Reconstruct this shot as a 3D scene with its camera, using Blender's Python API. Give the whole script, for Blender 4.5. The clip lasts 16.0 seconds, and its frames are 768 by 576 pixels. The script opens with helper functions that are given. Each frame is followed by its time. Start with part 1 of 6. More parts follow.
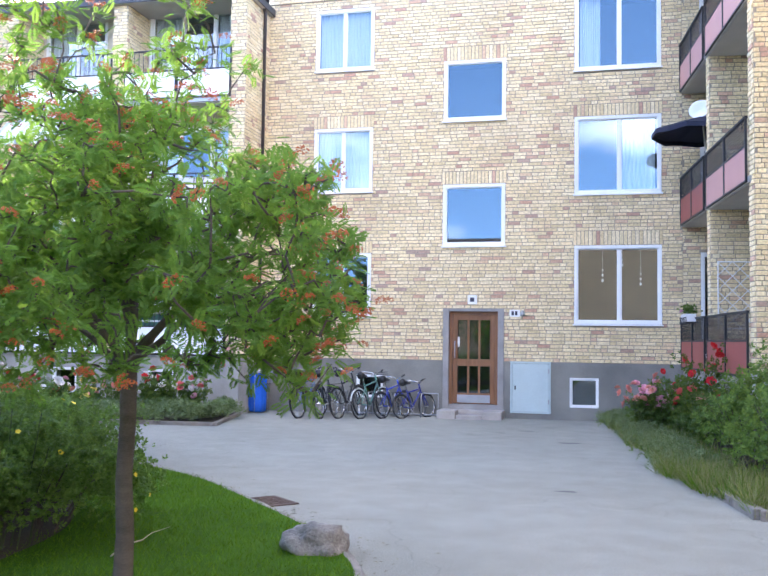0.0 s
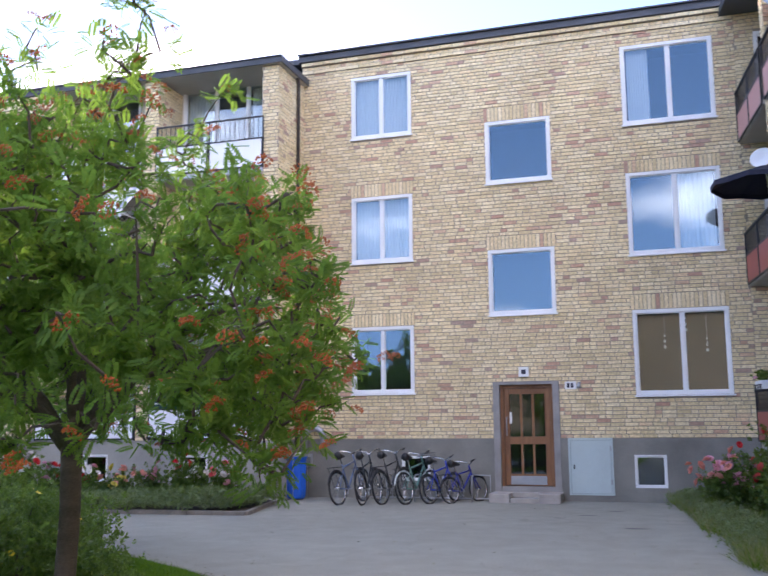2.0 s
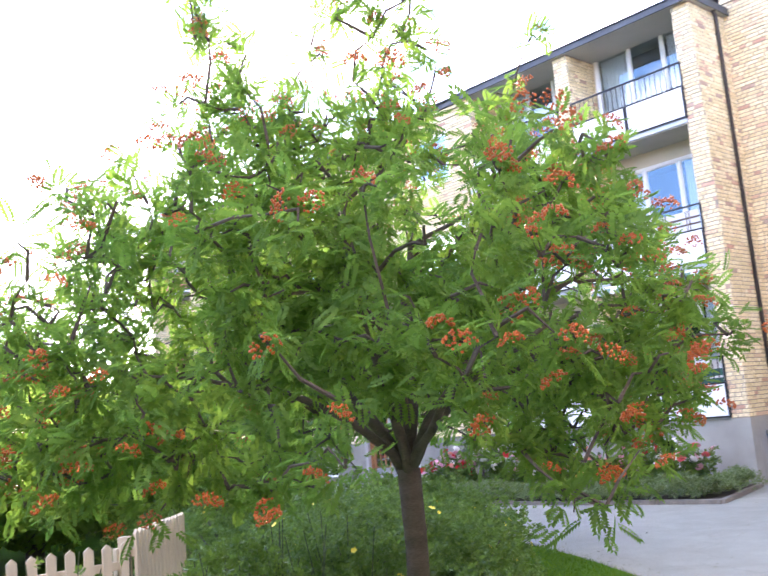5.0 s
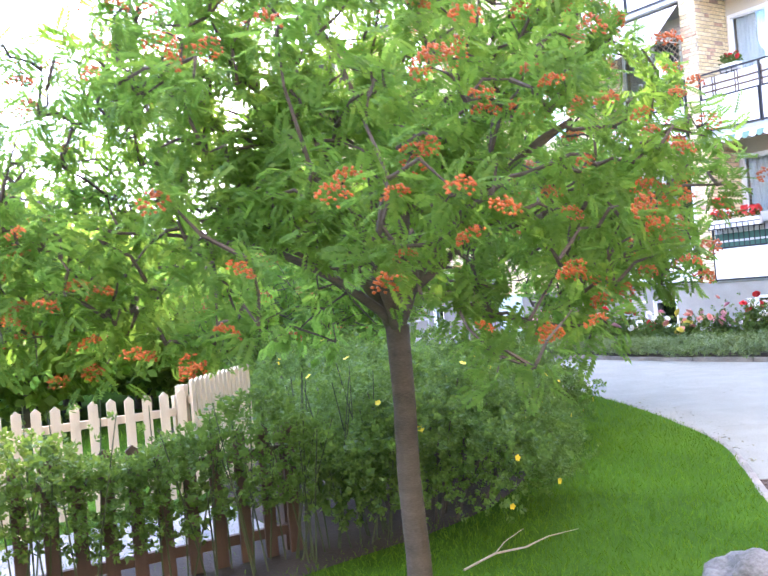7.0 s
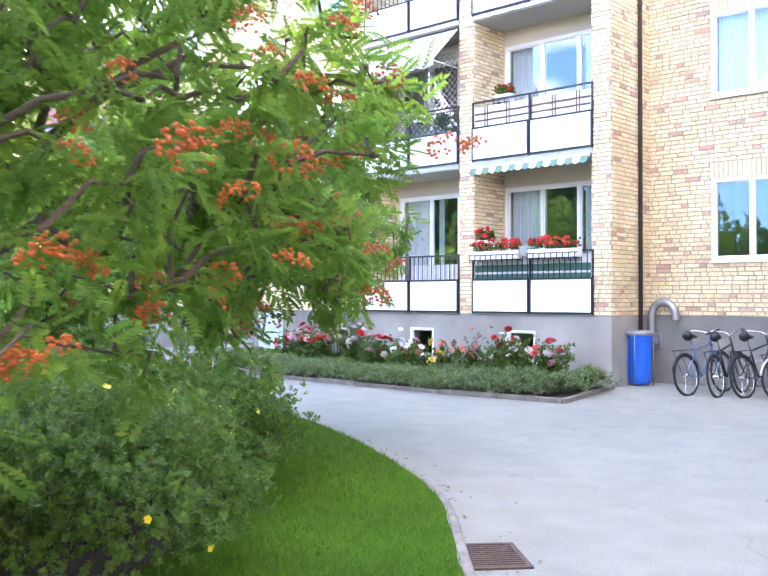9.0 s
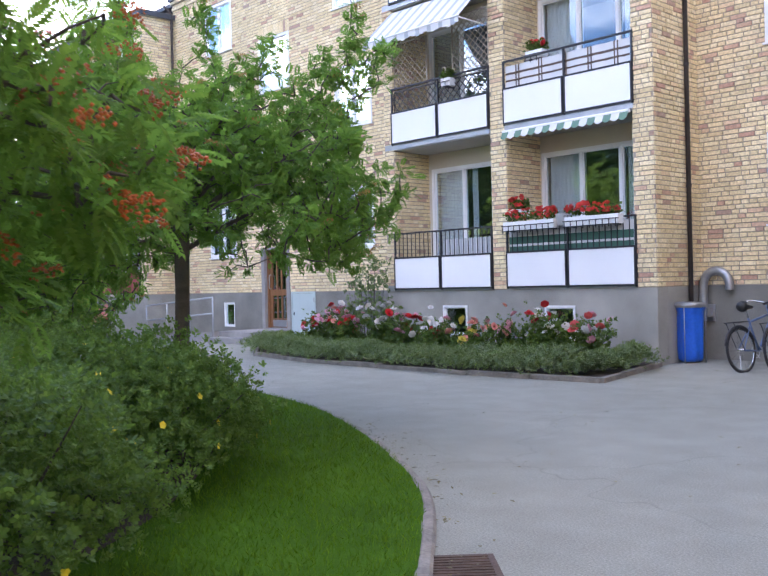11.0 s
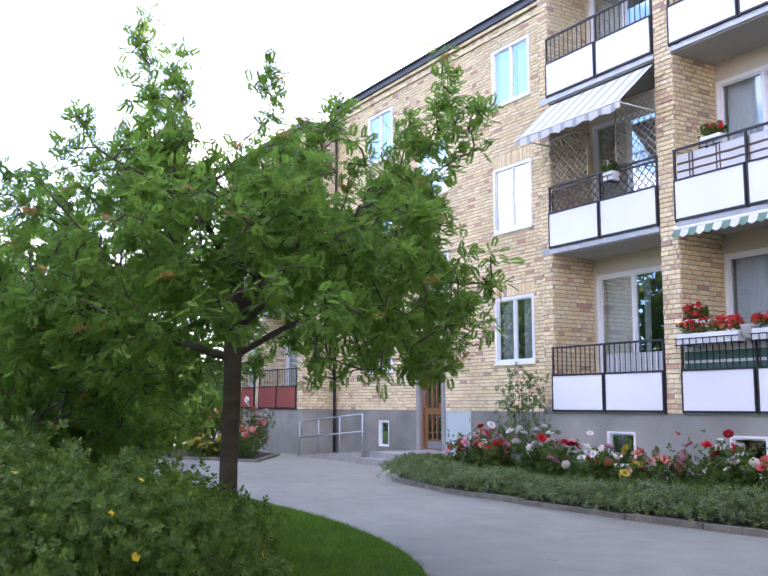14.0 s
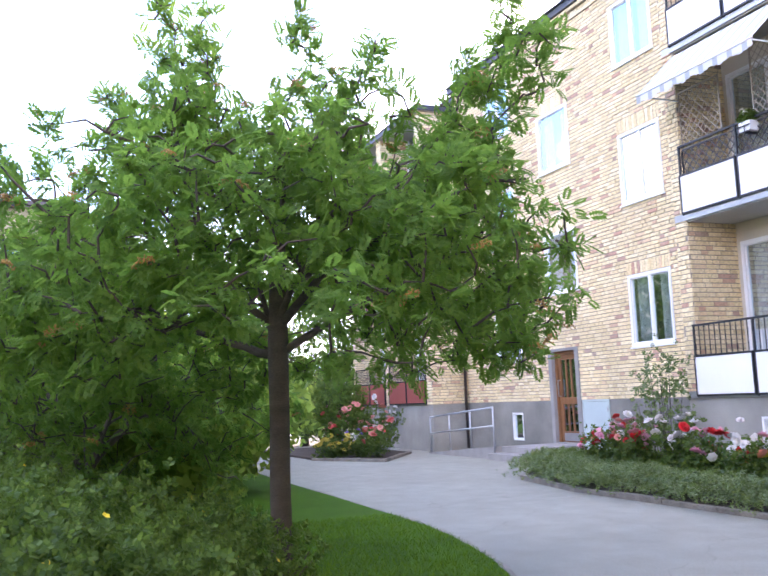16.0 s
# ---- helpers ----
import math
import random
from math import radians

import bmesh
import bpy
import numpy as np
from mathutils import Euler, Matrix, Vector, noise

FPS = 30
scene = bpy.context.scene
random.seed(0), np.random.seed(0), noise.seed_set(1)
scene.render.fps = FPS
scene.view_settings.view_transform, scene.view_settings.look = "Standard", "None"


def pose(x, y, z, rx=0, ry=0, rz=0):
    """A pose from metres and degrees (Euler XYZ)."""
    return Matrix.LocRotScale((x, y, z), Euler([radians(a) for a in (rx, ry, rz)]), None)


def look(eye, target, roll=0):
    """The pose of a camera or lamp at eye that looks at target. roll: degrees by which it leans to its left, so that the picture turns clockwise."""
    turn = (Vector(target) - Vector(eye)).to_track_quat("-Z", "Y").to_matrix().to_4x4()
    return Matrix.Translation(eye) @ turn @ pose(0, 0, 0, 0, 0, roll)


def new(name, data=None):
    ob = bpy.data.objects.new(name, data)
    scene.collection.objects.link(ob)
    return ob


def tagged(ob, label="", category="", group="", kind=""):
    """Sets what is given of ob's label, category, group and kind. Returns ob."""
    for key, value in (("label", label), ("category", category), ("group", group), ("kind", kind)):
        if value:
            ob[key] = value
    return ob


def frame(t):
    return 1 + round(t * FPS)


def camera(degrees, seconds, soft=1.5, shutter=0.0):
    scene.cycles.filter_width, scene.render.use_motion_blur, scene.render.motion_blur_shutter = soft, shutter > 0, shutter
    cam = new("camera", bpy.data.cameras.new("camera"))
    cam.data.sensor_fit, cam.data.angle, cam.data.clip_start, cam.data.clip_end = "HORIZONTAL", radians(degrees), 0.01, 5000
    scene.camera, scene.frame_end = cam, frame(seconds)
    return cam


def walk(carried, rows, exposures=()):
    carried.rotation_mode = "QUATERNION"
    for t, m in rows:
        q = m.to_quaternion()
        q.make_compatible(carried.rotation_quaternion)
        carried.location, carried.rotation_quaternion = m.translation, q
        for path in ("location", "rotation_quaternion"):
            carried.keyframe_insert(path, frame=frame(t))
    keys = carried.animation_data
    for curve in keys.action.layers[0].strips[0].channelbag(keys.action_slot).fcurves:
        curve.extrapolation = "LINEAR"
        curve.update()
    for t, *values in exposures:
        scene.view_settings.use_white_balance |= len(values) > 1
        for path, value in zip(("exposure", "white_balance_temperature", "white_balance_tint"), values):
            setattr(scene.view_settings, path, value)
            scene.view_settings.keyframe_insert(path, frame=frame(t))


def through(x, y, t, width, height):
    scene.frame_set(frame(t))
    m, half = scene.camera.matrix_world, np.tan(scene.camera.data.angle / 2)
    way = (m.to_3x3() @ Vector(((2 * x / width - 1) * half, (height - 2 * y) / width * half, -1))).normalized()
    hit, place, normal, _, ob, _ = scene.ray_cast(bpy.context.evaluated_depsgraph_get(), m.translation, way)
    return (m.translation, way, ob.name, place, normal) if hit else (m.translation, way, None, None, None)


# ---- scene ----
cam = camera(46.0, 16.0, soft=1.5, shutter=0.3)
PATH = [
    (0, (7.613, -19.429, 1.614), (7.137, -17.490, 1.730), 0.8),
    (0.5, (7.657, -19.129, 1.628), (7.235, -17.181, 1.791), 1.4),
    (1, (7.729, -18.698, 1.500), (7.375, -16.749, 1.778), 1.1),
    (1.5, (7.632, -18.404, 1.497), (7.201, -16.476, 1.808), -2.8),
    (2, (7.620, -18.205, 1.525), (7.026, -16.318, 1.821), -0.5),
    (2.5, (7.560, -17.988, 1.442), (6.878, -16.128, 1.715), 0.8),
    (3, (7.530, -17.710, 1.524), (6.784, -15.871, 1.779), -0.3),
    (3.5, (7.451, -17.465, 1.528), (6.595, -15.669, 1.732), -0.8),
    (4, (7.513, -17.302, 1.580), (6.369, -15.681, 1.832), -0.8),
    (4.2, (7.541, -17.265, 1.592), (6.326, -15.704, 1.890), -3.2),
    (6.3, (8.035, -16.760, 1.647), (6.368, -15.663, 1.792), -1.7),
    (6.5, (8.000, -16.721, 1.644), (6.351, -15.595, 1.757), -1.9),
    (7, (8.051, -16.498, 1.577), (6.392, -15.381, 1.586), -5.0),
    (7.5, (7.985, -16.215, 1.508), (6.327, -15.096, 1.471), -2.7),
    (8, (7.770, -15.805, 1.577), (6.135, -14.655, 1.497), 0.0),
    (8.5, (7.693, -15.549, 1.549), (6.214, -14.202, 1.520), 0.5),
    (9, (7.504, -15.203, 1.518), (6.152, -13.730, 1.539), 0.0),
    (9.5, (7.467, -14.878, 1.471), (6.057, -13.460, 1.506), -1.0),
    (11.8, (6.964, -13.528, 1.323), (5.493, -12.174, 1.294), -0.6),
    (12, (6.906, -13.410, 1.319), (5.429, -12.063, 1.338), 0.4),
    (12.5, (6.736, -13.104, 1.361), (5.237, -11.781, 1.405), -2.0),
    (13, (6.646, -12.735, 1.394), (5.005, -11.612, 1.602), 4.5),
    (13.5, (6.538, -12.463, 1.352), (4.847, -11.416, 1.564), 3.5),
    (14, (6.345, -12.208, 1.338), (4.651, -11.177, 1.594), 0.1),
    (14.5, (6.195, -11.931, 1.350), (4.443, -10.997, 1.592), 0.9),
    (15, (6.063, -11.684, 1.371), (4.267, -10.829, 1.586), 2.4),
    (15.5, (5.806, -11.488, 1.349), (4.007, -10.647, 1.582), -0.0),
    (16, (5.644, -11.190, 1.374), (3.804, -10.446, 1.620), -2.4),
]
EXPOSURES = [(0.0, 3.2, 6350, 22), (0.5, 2.78, 6500, 24), (1.5, 2.5, 6650, 25), (2.5, 2.48, 6750, 26), (3.5, 2.7, 6750, 26), (4.0, 3.12, 6750, 27), (6.4, 3.72, 6500, 25), (7.0, 4.15, 6500, 25), (7.5, 4.5, 6500, 25), (8.5, 4.4, 6500, 25), (9.0, 3.85, 6550, 24), (9.5, 3.25, 6600, 24), (12.0, 2.8, 6700, 25), (14.5, 2.9, 6750, 29), (16.0, 3.25, 6750, 29)]
walk(cam, [(t, look(eye, target, roll)) for t, eye, target, roll in PATH], EXPOSURES)

# ---------------- world, sun ----------------
SUN_AZ, SUN_EL = radians(59.5), radians(16.2)      # left of +y, above the horizon
world = bpy.data.worlds.new("sky")
scene.world = world
world.use_nodes = True
wn, wl = world.node_tree.nodes, world.node_tree.links
wn.clear()
w_out, w_bg, w_sky = wn.new("ShaderNodeOutputWorld"), wn.new("ShaderNodeBackground"), wn.new("ShaderNodeTexSky")
w_sky.sky_type, w_sky.sun_disc = "NISHITA", False
w_sky.sun_elevation, w_sky.sun_rotation = SUN_EL, -SUN_AZ
w_sky.air_density, w_sky.dust_density, w_sky.ozone_density = 1.0, 0.4, 3.0
w_co, w_map, w_noise, w_ramp, w_mix = (wn.new(k) for k in ("ShaderNodeTexCoord", "ShaderNodeMapping", "ShaderNodeTexNoise", "ShaderNodeValToRGB", "ShaderNodeMixRGB"))
w_map.inputs["Scale"].default_value = (1.6, 1.6, 4.0)
w_noise.inputs["Scale"].default_value, w_noise.inputs["Detail"].default_value = 1.7, 7
w_ramp.color_ramp.elements[0].position, w_ramp.color_ramp.elements[1].position = 0.53, 0.68
w_mix.inputs[2].default_value = (9.5, 9.6, 10.0, 1)
wl.new(w_co.outputs["Generated"], w_map.inputs[0])
wl.new(w_map.outputs[0], w_noise.inputs["Vector"])
wl.new(w_noise.outputs[0], w_ramp.inputs[0])
wl.new(w_ramp.outputs[0], w_mix.inputs[0])
w_up, w_norm = wn.new("ShaderNodeVectorMath"), wn.new("ShaderNodeVectorMath")
w_up.inputs[1].default_value = (0, 0, 0.22)      # deep blue well down the sky
w_norm.operation = "NORMALIZE"
wl.new(w_co.outputs["Generated"], w_up.inputs[0])
wl.new(w_up.outputs[0], w_norm.inputs[0])
wl.new(w_norm.outputs[0], w_sky.inputs[0])
wl.new(w_sky.outputs[0], w_mix.inputs[1])
wl.new(w_mix.outputs[0], w_bg.inputs[0])
wl.new(w_bg.outputs[0], w_out.inputs[0])
w_bg.inputs[1].default_value = 0.15
sun = new("sun", bpy.data.lights.new("sun", "SUN"))
sun.data.energy, sun.data.angle, sun.data.color = 1.5, radians(3.0), (1.0, 0.88, 0.72)
toward = Vector((-math.sin(SUN_AZ) * math.cos(SUN_EL), math.cos(SUN_AZ) * math.cos(SUN_EL), math.sin(SUN_EL)))
sun.matrix_world = look((0, 0, 30), Vector((0, 0, 30)) - toward)

# ---------------- materials ----------------
def nodes_of(name, rough=0.7, metal=0.0, spec=0.5):
    m = bpy.data.materials.new(name)
    m.use_nodes = True
    b = m.node_tree.nodes["Principled BSDF"]
    b.inputs["Roughness"].default_value, b.inputs["Metallic"].default_value = rough, metal
    b.inputs["Specular IOR Level"].default_value = spec
    return m, m.node_tree.nodes, m.node_tree.links, b


def ramp_of(n, stops):
    r = n.new("ShaderNodeValToRGB")
    while len(r.color_ramp.elements) < len(stops):
        r.color_ramp.elements.new(0.5)
    for e, (p, c) in zip(r.color_ramp.elements, stops):
        e.position, e.color = p, (*c, 1)
    return r


def surface(name, stops, scale=8.0, rough=0.8, metal=0.0, bump=0.2, fine=60.0, spec=0.5, stretch=(1, 1, 1), big=0.35):
    """Colour over noise at two scales, with a fine bump."""
    m, n, l, b = nodes_of(name, rough, metal, spec)
    co, mp = n.new("ShaderNodeTexCoord"), n.new("ShaderNodeMapping")
    mp.inputs["Scale"].default_value = stretch
    l.new(co.outputs["Object"], mp.inputs[0])
    a, f, mix = n.new("ShaderNodeTexNoise"), n.new("ShaderNodeTexNoise"), n.new("ShaderNodeMixRGB")
    a.inputs["Scale"].default_value, a.inputs["Detail"].default_value = scale * big, 6
    f.inputs["Scale"].default_value, f.inputs["Detail"].default_value = fine, 4
    for t in (a, f):
        l.new(mp.outputs[0], t.inputs["Vector"])
    mix.inputs[0].default_value = 0.42
    l.new(a.outputs[0], mix.inputs[1])
    l.new(f.outputs[0], mix.inputs[2])
    r = ramp_of(n, stops)
    l.new(mix.outputs[0], r.inputs[0])
    l.new(r.outputs[0], b.inputs["Base Color"])
    bp = n.new("ShaderNodeBump")
    bp.inputs["Strength"].default_value, bp.inputs["Distance"].default_value = bump, 0.01
    l.new(f.outputs[0], bp.inputs["Height"])
    l.new(bp.outputs[0], b.inputs["Normal"])
    return m


def tone(c, lo=0.75, hi=1.2):
    return [(0.3, tuple(v * lo for v in c)), (0.7, tuple(min(1, v * hi) for v in c))]


def brick_material(name, per_object):
    m, n, l, b = nodes_of(name, 0.85)
    if per_object:
        src = n.new("ShaderNodeObjectInfo").outputs["Random"]
    else:
        src = n.new("ShaderNodeNewGeometry").outputs["Random Per Island"]
    r = ramp_of(n, [(0.0, (0.72, 0.575, 0.33)), (0.2, (0.83, 0.69, 0.415)), (0.45, (0.92, 0.79, 0.53)), (0.66, (0.82, 0.665, 0.395)),
                    (0.88, (0.86, 0.70, 0.425)), (0.93, (0.72, 0.49, 0.33)), (0.97, (0.60, 0.345, 0.245)), (1.0, (0.50, 0.36, 0.28))])
    l.new(src, r.inputs[0])
    co, a, mix = n.new("ShaderNodeTexCoord"), n.new("ShaderNodeTexNoise"), n.new("ShaderNodeMixRGB")
    a.inputs["Scale"].default_value, a.inputs["Detail"].default_value = 28, 6
    l.new(co.outputs["Object"], a.inputs["Vector"])
    g = ramp_of(n, [(0.3, (0.74, 0.73, 0.72)), (0.7, (1.12, 1.12, 1.12))])
    l.new(a.outputs[0], g.inputs[0])
    mix.blend_type, mix.inputs[0].default_value = "MULTIPLY", 1.0
    l.new(r.outputs[0], mix.inputs[1])
    l.new(g.outputs[0], mix.inputs[2])
    big = n.new("ShaderNodeTexNoise")
    big.inputs["Scale"].default_value, big.inputs["Detail"].default_value = 0.7, 5
    l.new(co.outputs["Object"], big.inputs["Vector"])
    g2, mix2 = ramp_of(n, [(0.3, (0.86, 0.84, 0.82)), (0.65, (1.06, 1.05, 1.03))]), n.new("ShaderNodeMixRGB")
    l.new(big.outputs[0], g2.inputs[0])
    mix2.blend_type, mix2.inputs[0].default_value = "MULTIPLY", 1.0
    l.new(mix.outputs[0], mix2.inputs[1])
    l.new(g2.outputs[0], mix2.inputs[2])
    l.new(mix2.outputs[0], b.inputs["Base Color"])
    bp = n.new("ShaderNodeBump")
    bp.inputs["Strength"].default_value, bp.inputs["Distance"].default_value = 0.35, 0.01
    l.new(a.outputs[0], bp.inputs["Height"])
    l.new(bp.outputs[0], b.inputs["Normal"])
    return m


def leaf_material(name, stops, through=0.45, glow=(0.30, 0.42, 0.05), rough=0.5):
    """Leaf with light coming through it; each leaf has its own tint."""
    m, n, l, b = nodes_of(name, rough, spec=0.22)
    r = ramp_of(n, stops)
    l.new(n.new("ShaderNodeNewGeometry").outputs["Random Per Island"], r.inputs[0])
    l.new(r.outputs[0], b.inputs["Base Color"])
    t, mix = n.new("ShaderNodeBsdfTranslucent"), n.new("ShaderNodeMixShader")
    t.inputs[0].default_value = (*glow, 1)
    mix.inputs[0].default_value = through
    l.new(b.outputs[0], mix.inputs[1])
    l.new(t.outputs[0], mix.inputs[2])
    l.new(mix.outputs[0], n["Material Output"].inputs[0])
    return m


def glass_material():
    m, n, l, b = nodes_of("window_glass", 0.02)
    n.remove(b)
    gl, tr, mix, fr, mul = (n.new(k) for k in ("ShaderNodeBsdfGlossy", "ShaderNodeBsdfTransparent", "ShaderNodeMixShader", "ShaderNodeFresnel", "ShaderNodeMath"))
    gl.inputs["Roughness"].default_value = 0.015
    gl.inputs["Color"].default_value = (0.74, 0.89, 1.0, 1)      # blue put into the reflections, to deepen the mirrored sky
    tr.inputs[0].default_value = (0.86, 0.9, 0.9, 1)
    fr.inputs[0].default_value = 1.47
    mul.operation, mul.use_clamp = "MULTIPLY_ADD", True
    mul.inputs[1].default_value, mul.inputs[2].default_value = 0.5, 0.10       # two panes, both faces
    l.new(fr.outputs[0], mul.inputs[0])
    l.new(mul.outputs[0], mix.inputs[0])
    l.new(tr.outputs[0], mix.inputs[1])
    l.new(gl.outputs[0], mix.inputs[2])
    l.new(mix.outputs[0], n["Material Output"].inputs[0])
    return m


def asphalt_material():
    m, n, l, b = nodes_of("asphalt", 0.92)
    co = n.new("ShaderNodeTexCoord")
    tex = []
    for sc, det in ((0.35, 5), (2.6, 6), (85.0, 7)):
        t = n.new("ShaderNodeTexNoise")
        t.inputs["Scale"].default_value, t.inputs["Detail"].default_value = sc, det
        l.new(co.outputs["Object"], t.inputs["Vector"])
        tex.append(t)
    m1, m2 = n.new("ShaderNodeMixRGB"), n.new("ShaderNodeMixRGB")
    m1.inputs[0].default_value, m2.inputs[0].default_value = 0.5, 0.62
    l.new(tex[0].outputs[0], m1.inputs[1])
    l.new(tex[1].outputs[0], m1.inputs[2])
    l.new(m1.outputs[0], m2.inputs[1])
    l.new(tex[2].outputs[0], m2.inputs[2])
    r = ramp_of(n, [(0.36, (0.185, 0.181, 0.150)), (0.5, (0.255, 0.251, 0.210)), (0.62, (0.335, 0.330, 0.277))])
    l.new(m2.outputs[0], r.inputs[0])
    # fine cracks
    warp, add, v = n.new("ShaderNodeTexNoise"), n.new("ShaderNodeMixRGB"), n.new("ShaderNodeTexVoronoi")
    warp.inputs["Scale"].default_value = 1.5
    l.new(co.outputs["Object"], warp.inputs["Vector"])
    add.blend_type, add.inputs[0].default_value = "ADD", 0.8
    l.new(co.outputs["Object"], add.inputs[1])
    l.new(warp.outputs[1], add.inputs[2])
    v.feature = "DISTANCE_TO_EDGE"
    v.inputs["Scale"].default_value = 0.32
    l.new(add.outputs[0], v.inputs["Vector"])
    cr, mul = ramp_of(n, [(0.0, (0.72, 0.72, 0.72)), (0.004, (1, 1, 1))]), n.new("ShaderNodeMixRGB")
    l.new(v.outputs["Distance"], cr.inputs[0])
    mul.blend_type, mul.inputs[0].default_value = "MULTIPLY", 0.7
    l.new(r.outputs[0], mul.inputs[1])
    l.new(cr.outputs[0], mul.inputs[2])
    l.new(mul.outputs[0], b.inputs["Base Color"])
    bp = n.new("ShaderNodeBump")
    bp.inputs["Strength"].default_value, bp.inputs["Distance"].default_value = 0.6, 0.01
    l.new(tex[2].outputs[0], bp.inputs["Height"])
    l.new(bp.outputs[0], b.inputs["Normal"])
    return m


BRICK, BRICK_ONE = brick_material("yellow_brick", False), brick_material("yellow_brick_single", True)
MORTAR = surface("mortar", tone((0.36, 0.30, 0.235)), 6, 0.95)
PLINTH = surface("plinth_render", tone((0.22, 0.212, 0.185), 0.58, 1.4), 3.5, 0.95, bump=0.5, fine=90)
PLINTH_LIGHT = surface("plinth_render_pale", tone((0.33, 0.318, 0.28), 0.62, 1.32), 3.5, 0.95, bump=0.5, fine=90)
PLASTER = surface("plaster", tone((0.62, 0.56, 0.45), 0.88, 1.08), 3, 0.9)
ASPHALT = asphalt_material()
SOIL = surface("soil", tone((0.042, 0.031, 0.022), 0.5, 1.6), 6, 0.95, bump=0.9, fine=40)
TURF = surface("turf", [(0.3, (0.022, 0.062, 0.003)), (0.55, (0.044, 0.112, 0.005)), (0.75, (0.075, 0.145, 0.010))], 3, 0.95, bump=0.8, fine=60, spec=0.1)
WHITE = surface("white_paint", tone((0.8, 0.8, 0.79), 0.93, 1.05), 5, 0.4, bump=0.05)
PANEL = surface("white_panel", tone((0.84, 0.84, 0.84), 0.95, 1.03), 3, 0.5, bump=0.05)
RED_PANEL = surface("red_panel", tone((0.33, 0.085, 0.07), 0.85, 1.15), 3, 0.5, bump=0.05)
PINK_PANEL = surface("faded_red_panel", tone((0.50, 0.27, 0.24), 0.9, 1.1), 3, 0.6, bump=0.05)
BLACK = surface("black_metal", tone((0.02, 0.02, 0.024), 0.7, 1.4), 10, 0.5, 0.0, bump=0.05)
STEEL = surface("galvanised_steel", tone((0.42, 0.43, 0.44), 0.8, 1.15), 12, 0.45, 0.8, bump=0.08)
ROOFING = surface("roof_sheet", tone((0.075, 0.08, 0.09), 0.7, 1.3), 4, 0.55, 0.3, bump=0.1)
PIPE_BROWN = surface("brown_pipe", tone((0.045, 0.035, 0.032), 0.7, 1.3), 8, 0.5, bump=0.05)
SLAB = surface("concrete_slab", tone((0.46, 0.44, 0.40), 0.85, 1.1), 4, 0.9)
PALE_STONE = surface("pale_step_stone", tone((0.40, 0.365, 0.325), 0.7, 1.2), 8, 0.9, bump=0.5)
ROCK = surface("boulder_rock", tone((0.20, 0.19, 0.175), 0.45, 1.6), 16, 0.95, bump=0.9, fine=45)
STONE = surface("grey_stone", tone((0.30, 0.285, 0.27), 0.7, 1.25), 8, 0.9, bump=0.6)
WORN_KERB = surface("worn_edging", tone((0.23, 0.205, 0.175), 0.55, 1.4), 12, 0.95, bump=0.8, fine=45)
WOOD = surface("varnished_oak", [(0.3, (0.16, 0.065, 0.025)), (0.55, (0.25, 0.11, 0.045)), (0.75, (0.33, 0.16, 0.07))], 5, 0.45, stretch=(14, 14, 1.2), fine=30, bump=0.1)
GLASS = glass_material()
# near-black lining: the dimness behind the glass is put into its colour
ROOM = surface("room_gloom", tone((0.06, 0.052, 0.045), 0.7, 1.2), 2, 0.9)
CURTAIN = surface("curtain_cloth", tone((0.78, 0.79, 0.81), 0.9, 1.06), 6, 0.9)
HATCH = surface("pale_blue_steel", tone((0.46, 0.55, 0.54), 0.85, 1.1), 4, 0.5, bump=0.05)
BARK = surface("rowan_bark", tone((0.092, 0.076, 0.060), 0.55, 1.45), 10, 0.9, stretch=(1, 1, 4), bump=0.6)
ROWAN = leaf_material("rowan_leaf", [(0.0, (0.042, 0.10, 0.020)), (0.5, (0.080, 0.168, 0.032)), (0.85, (0.105, 0.205, 0.040)), (1.0, (0.14, 0.22, 0.045))], 0.46, (0.27, 0.48, 0.07), 0.6)
SHRUB = leaf_material("shrub_leaf", [(0.0, (0.028, 0.068, 0.016)), (0.5, (0.062, 0.125, 0.026)), (1.0, (0.125, 0.205, 0.045))], 0.36, (0.26, 0.40, 0.06))
BROAD = leaf_material("tree_leaf", [(0.0, (0.03, 0.07, 0.014)), (0.5, (0.06, 0.125, 0.022)), (1.0, (0.12, 0.2, 0.04))], 0.58, (0.46, 0.62, 0.11))
SILVER = leaf_material("silver_leaf", [(0.0, (0.07, 0.105, 0.05)), (0.5, (0.11, 0.155, 0.075)), (1.0, (0.19, 0.235, 0.14))], 0.25)
# tree leaf with shade put into its colour, so mirrored trees look dim
SHADED_LEAF = leaf_material("shaded_tree_leaf", [(0.0, (0.02, 0.045, 0.012)), (0.5, (0.04, 0.08, 0.018)), (1.0, (0.075, 0.125, 0.03))], 0.25, (0.14, 0.22, 0.04))
GARDEN = leaf_material("garden_leaf", [(0.0, (0.03, 0.075, 0.02)), (0.6, (0.08, 0.155, 0.03)), (1.0, (0.18, 0.25, 0.05))], 0.4, (0.28, 0.42, 0.08))
ROSE_LEAF = leaf_material("rose_leaf", [(0.0, (0.02, 0.05, 0.016)), (0.6, (0.04, 0.095, 0.025)), (1.0, (0.09, 0.12, 0.035))], 0.3)
